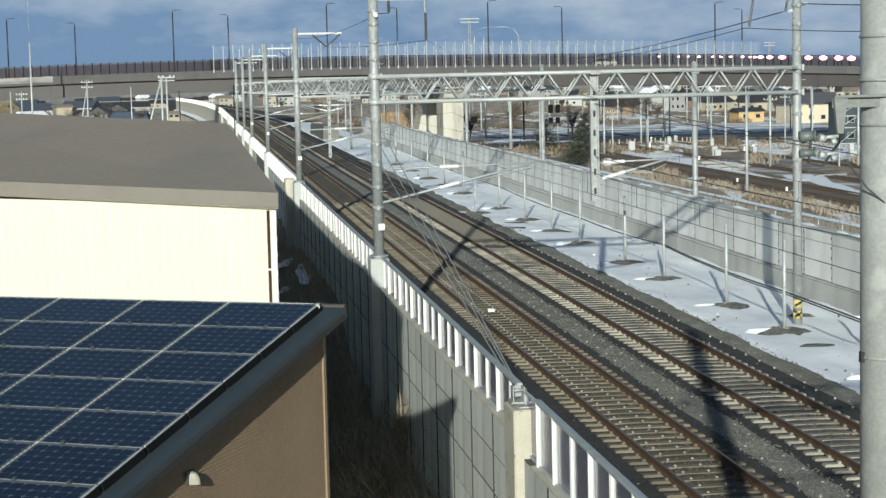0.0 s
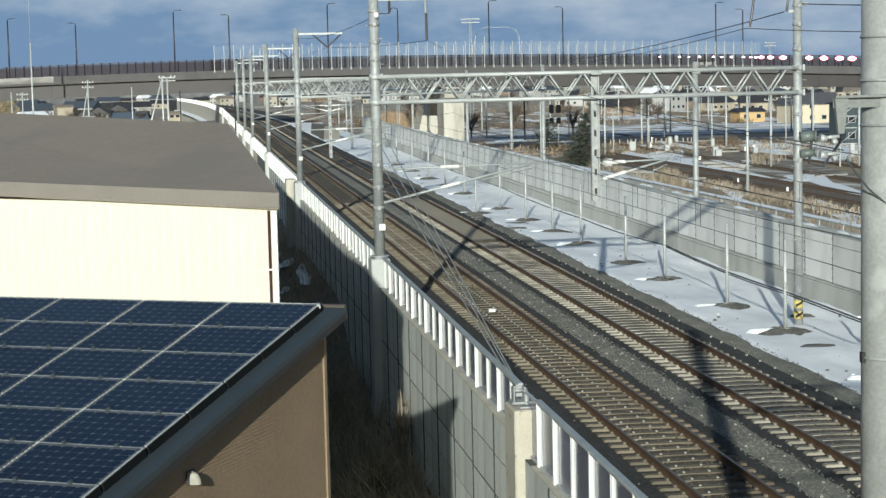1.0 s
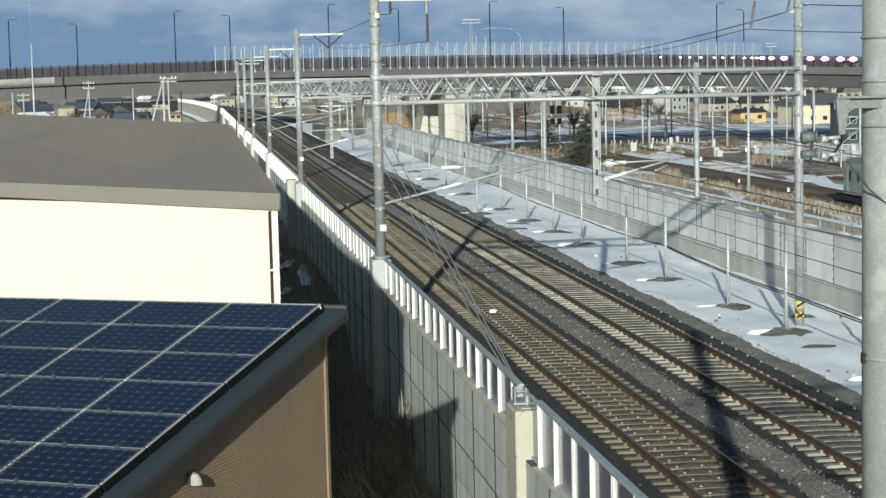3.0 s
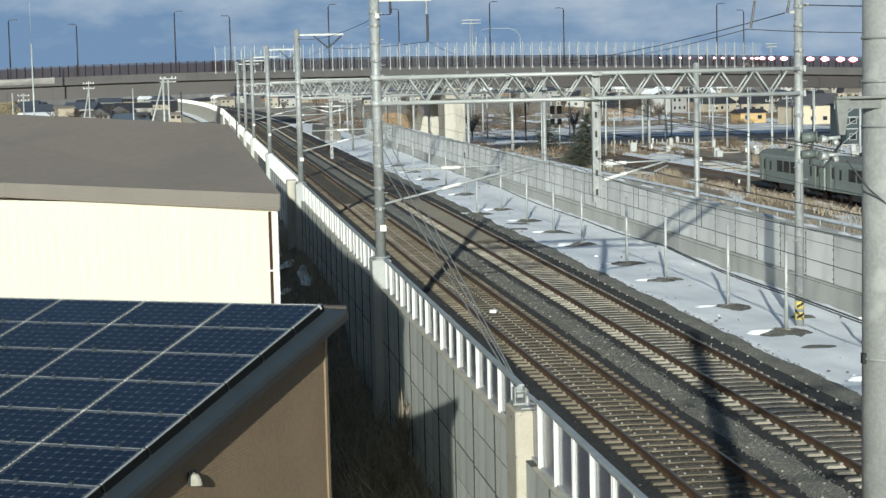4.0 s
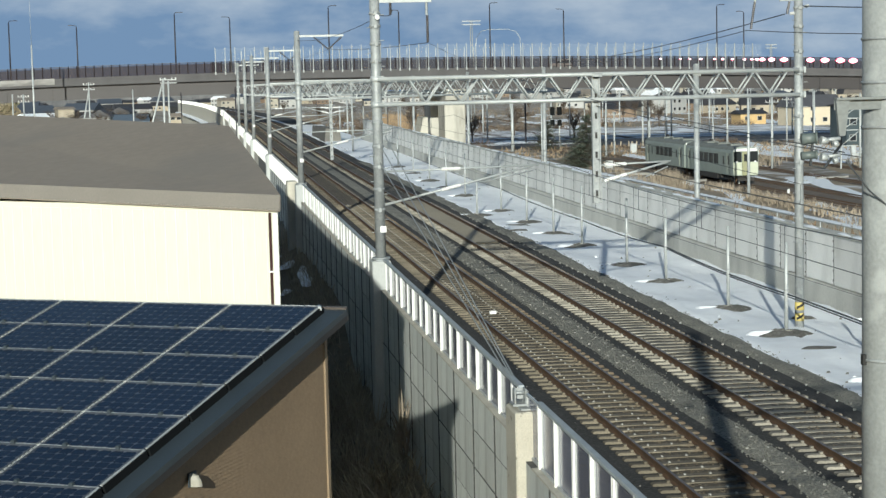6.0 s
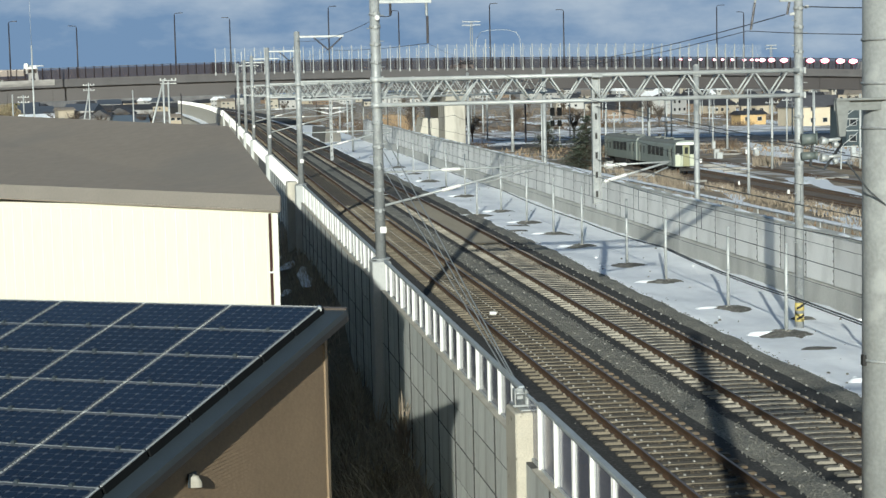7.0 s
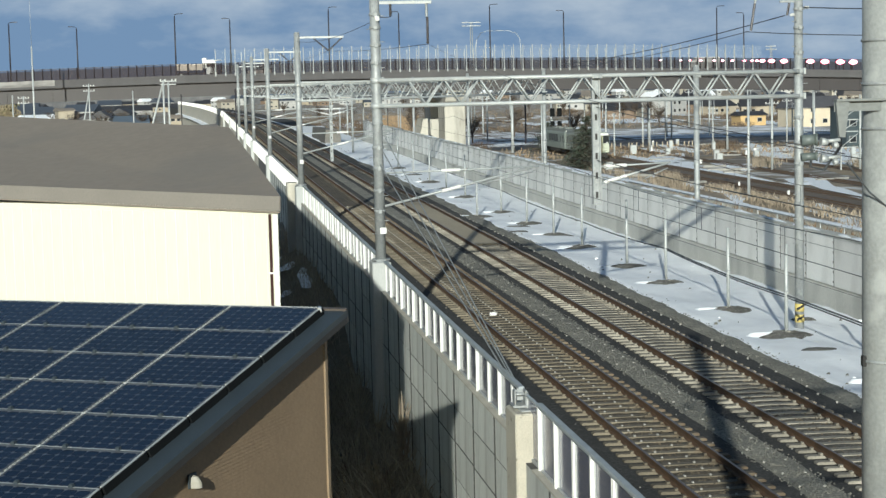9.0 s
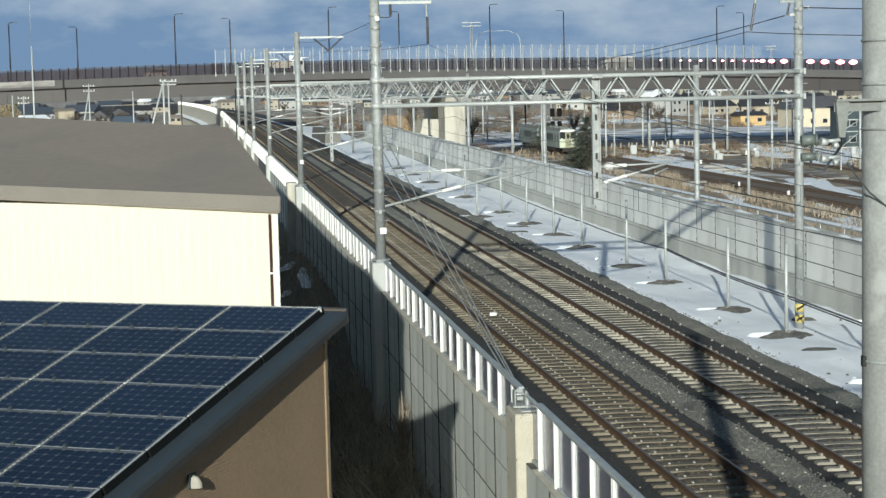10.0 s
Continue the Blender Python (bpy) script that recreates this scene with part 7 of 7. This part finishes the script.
for i in range(70):
    y = frng.uniform(290, 700)
    x = y * math.tan(radians(frng.uniform(3.5, 22)))
    if 318 < y < 410 or 15 + bend(y) < x < 31 or (50 < x - 0.018 * (y - 150) < 68):
        continue
    copy_thing((shrub0, shrub1)[i % 2], pose(x, y, 0, 0, 0, frng.uniform(0, 360)))

# ---------------------------------------------------------------- town
def town_house(at, w, d, h, wall_m, roof_m, rz, label, gable=0.45, snow=False):
    t = thing("house", at, label, "house", "houses of the town")
    t.rotation_euler = (0, 0, rz)
    b = Build()
    b.box((0, 0, h / 2), (w, d, h))
    part("wall", b, wall_m, t)
    rise = d / 2 * gable
    b = Build()
    e = 0.45
    b.add([(-w / 2 - e, -d / 2 - e, h - 0.12), (w / 2 + e, -d / 2 - e, h - 0.12), (w / 2 + e, d / 2 + e, h - 0.12), (-w / 2 - e, d / 2 + e, h - 0.12), (-w / 2 - e, 0, h + rise), (w / 2 + e, 0, h + rise),
           (-w / 2 - e, -d / 2 - e, h + 0.04), (w / 2 + e, -d / 2 - e, h + 0.04), (w / 2 + e, d / 2 + e, h + 0.04), (-w / 2 - e, d / 2 + e, h + 0.04)],
          [(6, 7, 5, 4), (8, 9, 4, 5), (0, 1, 7, 6), (2, 3, 9, 8), (1, 2, 8, 5, 7), (3, 0, 6, 4, 9), (3, 2, 1, 0)])
    part("roof", b, SNOW if snow else roof_m, t)
    storeys = 2 if h > 4.5 else (1 if h > 2.2 else 0)
    for s in range(storeys):
        n = max(2, int(w / 2.6))
        for i in range(n):
            if (i + s) % 4 == 3:
                continue
            x = -w / 2 + w * (i + 0.5) / n
            b = Build()
            b.box((x, -d / 2 - 0.02, 1.5 + s * 2.7), (1.3, 0.08, 1.1))
            wv = part("window", b, GREY_WALL, t)
            b = Build()
            b.box((x, -d / 2 - 0.05, 1.5 + s * 2.7), (1.1, 0.06, 0.92))
            part("pane", b, GLASS_DARK, wv)
    return t


town_house((142.4, 432, 0), 6.9, 6.0, 2.7, ORANGE_WALL, DARK_ROOF, 0.1, "amber-walled low house with a dark roof", 0.3)
town_house((149.0, 405, 0), 12.8, 9.0, 4.7, mat("warm_cream_wall", (0.62, 0.54, 0.41), (0.52, 0.45, 0.34), 0.6, 0.8), mat("grey_slate_roof", (0.10, 0.10, 0.11), (0.075, 0.075, 0.085), 0.6, 0.7), 0.12, "tall cream house with a dark grey roof", 0.6)
town_house((110.5, 281, 0), 4.6, 6, 6.9, mat("dark_teal_wall", (0.05, 0.07, 0.08), (0.035, 0.05, 0.058), 0.8, 0.6), DARK_ROOF, 0.1, "dark blue-green building with a dark roof", 0.1)
town_house((-20, 540, -0.5), 15, 12, 3.4, SLATE_ROOF, mat("bright_slate_roof", (0.12, 0.155, 0.20), (0.09, 0.12, 0.155), 0.8, 0.6), 0.1, "grey house with a broad slate-blue roof", 0.35)
town_house((-45, 600, -0.3), 16, 9, 4.2, BROWN_PIPE, DARK_ROOF, 0.3, "brown house with a dark gabled roof", 0.5)
town_house((-23.5, 650, -0.3), 11, 7, 4.6, GREY_WALL, DARK_ROOF, 1.35, "white-gabled house with a dark roof", 0.6)
town_house((-44, 575, -0.3), 6, 7, 4.2, BEIGE_WALL, DARK_ROOF, 0.2, "low house with a snow-covered roof", 0.5, True)
town_house((-3.9, 520, -0.3), 3.4, 5, 4.6, BEIGE_WALL, ROOF_GREY, 0.1, "small beige house with a grey roof", 0.4)
town_house((-25, 800, 0), 16, 12, 4.0, GREY_WALL, DARK_ROOF, 0.2, "grey house with a dark roof", 0.4)
town_house((-27.9, 500, -0.3), 9, 4.4, 5.3, GREY_WALL, DARK_ROOF, 1.62, "low grey house with its dark gable to the line", 0.75)
town_house((-24.6, 510, -0.3), 9, 5.2, 5.3, GREY_WALL, DARK_ROOF, 1.5, "grey house with a steep dark gable", 0.8)
town_house((-42.3, 490, -0.3), 6.6, 6, 5.8, BROWN_PIPE, ROOF_GREY, 0.5, "brown house with old snow on its roof", 0.35, True)
town_house((-38.5, 560, -0.3), 5.0, 5.0, 7.2, BEIGE_WALL, ROOF_GREY, 0.3, "narrow beige house with a grey roof", 0.3)
rng = random.Random(21)
walls = (mat("dull_white_wall", (0.46, 0.46, 0.45), (0.36, 0.36, 0.35), 0.5, 0.8), GREY_WALL, BEIGE_WALL, mat("pale_cream_wall", (0.38, 0.35, 0.29), (0.31, 0.285, 0.235), 0.6, 0.8), mat("brown_wall", (0.22, 0.16, 0.11), (0.17, 0.12, 0.085), 0.6, 0.8))
roofs = (DARK_ROOF, SLATE_ROOF, ROOF_GREY, BROWN_PIPE)
variants = []
for i in range(9):
    lab = ("white house with a dark roof", "grey house with a slate-blue roof", "beige house with a dark roof", "cream house with a grey roof", "brown house with a dark roof", "white house with a dark tin roof", "grey house with snow on its roof", "cream house with a slate roof", "white house with a grey roof")[i]
    variants.append(town_house((0, -400 - 30 * i, 0), rng.uniform(8, 13), rng.uniform(7, 9.5), rng.choice((3.0, 5.4, 5.6)), (walls[0], walls[1], walls[2], walls[3], walls[4], walls[0], walls[1], walls[3], walls[0])[i], roofs[(0, 1, 0, 2, 0, 0, 1, 1, 2)[i]], 0, lab, rng.uniform(0.35, 0.6), i == 6))
placed = []
tries = 0
while len(placed) < 170 and tries < 6000:
    tries += 1
    y = 540 + 960 * rng.random() ** 1.2
    x = y * math.tan(radians(rng.uniform(-8, 25)))
    if any(abs(x - a) < 15 and abs(y - c) < 18 for a, c in placed) or (-12 + bend(y) < x < 40 + bend(y) and y < 900) or (y < 1000 and 0 < x < y * 0.214):
        continue
    placed.append((x, y))
    v = variants[len(placed) % 9] if len(placed) <= 9 else rng.choice(variants if x > 20 else (variants[1], variants[4], variants[4], variants[2]))
    if len(placed) <= 9:
        v.matrix_basis = pose(x, y, 0, 0, 0, rng.uniform(-40, 40))
    else:
        copy_thing(v, pose(x, y, 0, 0, 0, rng.uniform(-40, 40)))


def bare_tree(at, h, seed):
    t = thing("bare_tree", at, "leafless brown tree with fine twigs", "tree", "bare trees of the town")
    r = random.Random(seed)
    b = Build()
    b.tube((0, 0, 0), (0, 0, h * 0.5), 0.18, 0.1, 7)
    part("trunk", b, BARK, t)
    lb, tw = Build(), Build()
    for i in range(26):
        z = h * r.uniform(0.25, 0.6)
        a = r.random() * 6.28
        tip = Vector((math.cos(a) * h * r.uniform(0.1, 0.35), math.sin(a) * h * r.uniform(0.1, 0.35), h * r.uniform(0.6, 1.0)))
        lb.tube((0, 0, z), tip, 0.06, 0.02, 4, caps=False)
        for k in range(18):
            p = Vector((0, 0, z)).lerp(tip, r.uniform(0.35, 1))
            tw.tube(p, p + Vector((r.gauss(0, 0.6), r.gauss(0, 0.6), r.uniform(0.1, 0.8))), 0.025, 0.01, 3, caps=False)
    part("limb", lb, BARK, t)
    tagged(part("twig", tw, BARK, t), kind="stuff")
    return t


tree0 = bare_tree((46, 330, 0), 6, 1)
tree1 = bare_tree((-88, 500, -0.3), 7, 2)
for i in range(46):
    y = rng.uniform(330, 900)
    x = y * math.tan(radians(rng.uniform(-8, 24)))
    if -14 + bend(y) < x < 42:
        continue
    copy_thing((tree0, tree1)[i % 2], pose(x, y, 0, 0, 0, rng.uniform(0, 360)))
for i in range(20):
    y = rng.uniform(440, 640)
    copy_thing((tree0, tree1)[i % 2], pose(y * math.tan(radians(rng.uniform(-6.6, -1.2))), y, -0.4, 0, 0, rng.uniform(0, 360)))
straw = Build()
r = random.Random(12)
for i in range(3200):
    a, u, v = r.random() * 6.28, r.random() ** 0.5, r.random()
    p = Vector((-52.0 + math.cos(a) * u * 5.2, 520 + math.sin(a) * u * 3, v * 10.0 * (1 - 0.55 * u ** 2)))
    s = r.uniform(0.12, 0.30)
    straw.add([p + Vector((-s, 0, 0)), p + Vector((0, 0, s)), p + Vector((s, r.uniform(-0.2, 0.2), 0)), p + Vector((0, 0, -s * 0.5))], [(0, 1, 2, 3)])
tagged(new("bush", straw.mesh("bush", mat("straw_leaf", (0.30, 0.25, 0.16), (0.13, 0.105, 0.065), 0.5, 0.9))), "broad straw-coloured winter bush among the houses", "bush", kind="stuff")
hedge = Build()
r = random.Random(8)
for cx, cy, sx, sz in ((-58, 600, 4.6, 11.5), (-49, 560, 6, 4.6), (-45, 535, 5, 4.2)):
    for i in range(1500):
        a, u, v = r.random() * 6.28, r.random() ** 0.5, r.random()
        p = Vector((cx + math.cos(a) * u * sx, cy + math.sin(a) * u * 3, v * sz * (1 - 0.5 * u)))
        s = r.uniform(0.2, 0.5)
        hedge.add([p + Vector((-s, 0, 0)), p + Vector((0, 0, s)), p + Vector((s, r.uniform(-0.2, 0.2), 0)), p + Vector((0, 0, -s * 0.5))], [(0, 1, 2, 3)])
tagged(new("hedge", hedge.mesh("hedge", mat("dull_olive_leaf", (0.20, 0.18, 0.10), (0.12, 0.11, 0.06), 0.5, 0.9))), "dull olive and straw-coloured bushes among the houses", "bush", kind="stuff")

# poles left of the line
for x, y, h, r_, kind in ((-24.3, 285, 19.7, 0.17, 0), (-15.6, 285, 13.6, 0.14, 1), (-8.7, 285, 12.3, 0.13, 0), (-27.6, 285, 12.0, 0.14, 0), (-25.9, 285, 11.9, 0.13, 1), (5.28, 196, 12.2, 0.10, 0), (-1.05, 286, 11.6, 0.11, 0)):
    yard_pole(x, y, h, r_, kind, LAMP_DARK if (kind == 0 and r_ < 0.13) else None)
b = Build()
b.tube((-3.9, 0, 0), (0.0, 0, 13.6), 0.17, 0.14, 8)
b.tube((0.1, 0, 0), (0.1, 0, 14.3), 0.19, 0.16, 8)
b.tube((0.9, 0, 0), (0.9, 0, 13.9), 0.16, 0.14, 8)
for z in (14.1, 13.6):
    b.box((0.9, 0, z), (2.6, 0.16, 0.12))
for k in (-0.3, 0.4, 1.5, 2.1):
    b.box((k, 0, 14.3), (0.2, 0.2, 0.3))
ob = tagged(new("braced_pole", b.mesh("braced_pole", STEEL_PALE)), "pale utility pole with a leaning brace", "pole")
ob.location = (-3.9, 284, -0.4)
b = Build()
b.tube((-1.2, 0, 0), (1.3, 0, 12.8), 0.12, 0.10, 8)
ob = tagged(new("brace", b.mesh("brace", STEEL_PALE)), "pale leaning brace of a utility pole", "pole")
ob.location = (-16.9, 285, -0.4)
b = Build()
b.tube((0, 0, 0), (0, 0, 14.5), 0.035, 0.015, 6)
ob = tagged(new("antenna", b.mesh("antenna", STEEL_PALE)), "thin pale whip antenna on a pole", "antenna")
ob.location = (-24.3, 285, 19.0)
# twin arched lamp, masts behind the overpass
t = thing("arched_lamp", (60.2, 350, 0), "pale lamp mast with two curved arms", "lamp")
b = Build()
b.tube((0, 0, 0), (0, 0, 21), 0.16, 0.1, 8)
part("post", b, STEEL_PALE, t)
b = Build()
b.path([(-2.0, 0, 19.5), (-1.9, 0, 21.0), (-1.0, 0, 22.4), (0.4, 0, 22.8), (4.5, 0, 22.8), (6.3, 0, 22.3), (7.1, 0, 21.0), (7.2, 0, 17)], 0.06)
part("arch", b, STEEL_PALE, t)
for x, y, h, w in ((75.3, 460, 28.5, 5.0), (165, 480, 21, 3.2)):
    t = thing("line_mast", (x, y, 0), "grey mast with a broad cross arm", "mast", "masts behind the overpass")
    b = Build()
    b.tube((-0.5, 0, 0), (-0.2, 0, h), 0.16, 0.12, 8)
    part("leg", b, STEEL, t)
    b = Build()
    b.tube((0.5, 0, 0), (0.2, 0, h), 0.16, 0.12, 8)
    part("leg", b, STEEL, t)
    for z in (h, h - 0.9):
        b = Build()
        b.box((0, 0, z), (w, 0.25, 0.25))
        part("cross_arm", b, STEEL, t)
# distant woods along the horizon
b = Build()
r = random.Random(31)
for band, (dist, top, m) in enumerate(((1500, 9.0, 0), (2000, 17.0, 0))):
    vs, n = [], 700
    for i in range(n + 1):
        a = radians(-14 + 44 * i / n)
        h = top * (0.55 + 0.45 * noise.noise((i * 0.035, band * 9.0, 0)) + 0.22 * noise.noise((i * 0.22, band * 5.0, 2)) + 0.10 * r.random())
        vs += [(dist * math.sin(a), dist * math.cos(a), -1.0), (dist * math.sin(a), dist * math.cos(a) + 8, max(1.0, h))]
    b.add(vs, [(2 * i, 2 * i + 2, 2 * i + 3, 2 * i + 1) for i in range(n)])
tagged(new("far_woods", b.mesh("far_woods", mat("hazy_bare_woods", (0.17, 0.17, 0.17), (0.10, 0.10, 0.105), 0.02, 0.95, fine=0.15))), "hazy grey-brown belt of distant bare woods", "woods", kind="stuff")
# sky beyond the town
b = Build()
n = 40
b.add([(2600 * math.sin(radians(-50 + 120 * i / n)), 2600 * math.cos(radians(-50 + 120 * i / n)), z) for z in (-60, 900) for i in range(n + 1)], [(i, i + 1, n + 2 + i, n + 1 + i) for i in range(n)], True)
SKY = bpy.data.materials.new("cloudy_sky")
SKY.use_nodes = True
nt = SKY.node_tree
for nd in list(nt.nodes):
    nt.nodes.remove(nd)
out, em = nt.nodes.new("ShaderNodeOutputMaterial"), nt.nodes.new("ShaderNodeEmission")
tc, mp = nt.nodes.new("ShaderNodeTexCoord"), nt.nodes.new("ShaderNodeMapping")
mp.inputs["Scale"].default_value = (0.0055, 0.0055, 0.014)
nz, rp = nt.nodes.new("ShaderNodeTexNoise"), nt.nodes.new("ShaderNodeMapRange")
nz.inputs["Scale"].default_value, nz.inputs["Detail"].default_value, nz.inputs["Roughness"].default_value = 1.0, 7, 0.55
sp = nt.nodes.new("ShaderNodeSeparateXYZ")
hz = nt.nodes.new("ShaderNodeMapRange")
hz.inputs[1].default_value, hz.inputs[2].default_value = 40, 165
ad = nt.nodes.new("ShaderNodeMath")
ad.operation = "MULTIPLY_ADD"
ad.inputs[1].default_value = 0.30
mx = nt.nodes.new("ShaderNodeMix")
mx.data_type = "RGBA"
mx.inputs[6].default_value, mx.inputs[7].default_value = (0.19, 0.285, 0.45, 1), (0.43, 0.49, 0.595, 1)
rp.inputs[1].default_value, rp.inputs[2].default_value = 0.56, 0.86
L = nt.links.new
L(tc.outputs["Object"], mp.inputs[0])
L(mp.outputs[0], nz.inputs[0])
L(tc.outputs["Object"], sp.inputs[0])
L(sp.outputs[2], hz.inputs[0])
L(hz.outputs[0], ad.inputs[0])
gx, ad2 = nt.nodes.new("ShaderNodeMapRange"), nt.nodes.new("ShaderNodeMath")
gx.inputs[1].default_value, gx.inputs[2].default_value, gx.inputs[3].default_value, gx.inputs[4].default_value = -300, 1000, -0.03, 0.07
L(sp.outputs[0], gx.inputs[0])
L(nz.outputs[0], ad2.inputs[0])
L(gx.outputs[0], ad2.inputs[1])
L(ad2.outputs[0], ad.inputs[2])
L(ad.outputs[0], rp.inputs[0])
L(rp.outputs[0], mx.inputs[0])
L(mx.outputs[2], em.inputs[0])
em.inputs[1].default_value = 0.935
L(em.outputs[0], out.inputs[0])
ob = setting("backdrop", b, SKY, "blue winter sky with grey-white cloud banks", "sky")

# ---------------------------------------------------------------- wall and siding pieces
rng = random.Random(17)
pw_b = Build()
pw_b.box((0, 0, 0.9), (0.05, 2.76, 1.74))
PANEL_M = pw_b.mesh("panel", CONCRETE_PANEL)
lp = Build()
lp.box((0.0, 0, 0.9), (0.07, 0.036, 1.74))
for k in range(5):
    lp.box((-0.03, 0.03, 0.2 + k * 0.35), (0.03, 0.08, 0.07))
JOINT_M = lp.mesh("joint_plate", mat("grey_joint_plate", (0.15, 0.15, 0.145), (0.10, 0.10, 0.097), 3, 0.8))
y = 37.6
while y < 224:
    part("panel", PANEL_M, None, wall_right, at=(WALL_X + 0.02 + bend(y), y, rail_z(y) + 0.44))
    part("joint_plate", JOINT_M, None, wall_right, at=(WALL_X + 0.02 + bend(y), y + 1.40, rail_z(y) + 0.44))
    y += 2.8
lw = Build()
lw.box((0, 0, 0), (0.05, 2.65, 0.788))
LEFT_M = lw.mesh("panel", WALL_PANEL)
ls = Build()
ls.box((0, 0, 0), (0.03, 0.045, 5.24))
STRIP_M = ls.mesh("joint_strip", mat("dark_joint_sealant", (0.05, 0.05, 0.048), (0.035, 0.035, 0.033), 4, 0.9))
y = 20.25
while y < 130:
    slip = rng.uniform(-0.02, 0.02)
    for k in range(6):
        # the second joint from the top is the widest one
        drop = 0.81 * k + (0.028 if k > 1 else 0.0) + (slip if k else 0.0)
        part("panel", LEFT_M, None, wall_left, at=(PARAPET_X - 0.041 + rng.uniform(0, 0.004), y + 1.335, rail_z(y) + (1.10 if y > 29 else 0.87) - drop))
    part("joint_strip", STRIP_M, None, wall_left, at=(PARAPET_X - 0.072, y, rail_z(y) - (1.12 if y > 29 else 1.36)))
    y += 2.67
z = 2.6
while z < 8.66:
    far_e = CORNER - 0.03
    lim = -9.2
    e_hi = far_e
    # a course reaches as far as the falling roof lets it
    if z > under(lim):
        lim = (z - 8.74) / math.tan(ROOF_TILT)
    b = Build()
    b.prism([wall_pt(WALL_A + 0.03, lim, z), wall_pt(WALL_A + 0.03, e_hi, z), wall_pt(WALL_A - 0.018, e_hi, z), wall_pt(WALL_A - 0.018, lim, z)],
            [wall_pt(WALL_A + 0.03, lim + 0.042 / math.tan(ROOF_TILT) * (1 if lim > -9.2 else 0), z + 0.042), wall_pt(WALL_A + 0.03, e_hi, z + 0.042), wall_pt(WALL_A + 0.006, e_hi, z + 0.042), wall_pt(WALL_A + 0.006, lim + 0.042 / math.tan(ROOF_TILT) * (1 if lim > -9.2 else 0), z + 0.042)])
    part("siding_board", b, SIDING_TAN, house)
    z += 0.045

# ---------------------------------------------------------------- moving things


def motions():
    times = (0.0, 2.5, 5.0, 7.5, 10.0)
    for i, c in enumerate(train):
        walk(c, [(t, pose(57.95 + 1.78 + 0.018 * (24.6 * (t - 4.8) + 20.2 * i), 154.4 + 24.6 * (t - 4.8) + 20.2 * i, 0.25, 0, 0, -1.03)) for t in times])
    walk(truck, [(t, pose(-6.4 + 15.3 * (t - 8.5), OY + 10, op_deck(-6.4 + 15.3 * (t - 8.5)))) for t in times])
    walk(van, [(t, pose(92 - 16.0 * (t - 9), OY + 4, op_deck(92 - 16.0 * (t - 9)))) for t in times])
    walk(CARS[0], [(t, pose(104.6 - 17.7 * (t - 3.8), OY + 4, op_deck(104.6 - 17.7 * (t - 3.8)), 0, 0, 180)) for t in times])
    walk(CARS[1], [(t, pose(112.5 + 18.5 * (t - 2.0), OY + 10, op_deck(112.5 + 18.5 * (t - 2.0)))) for t in times])


motions()
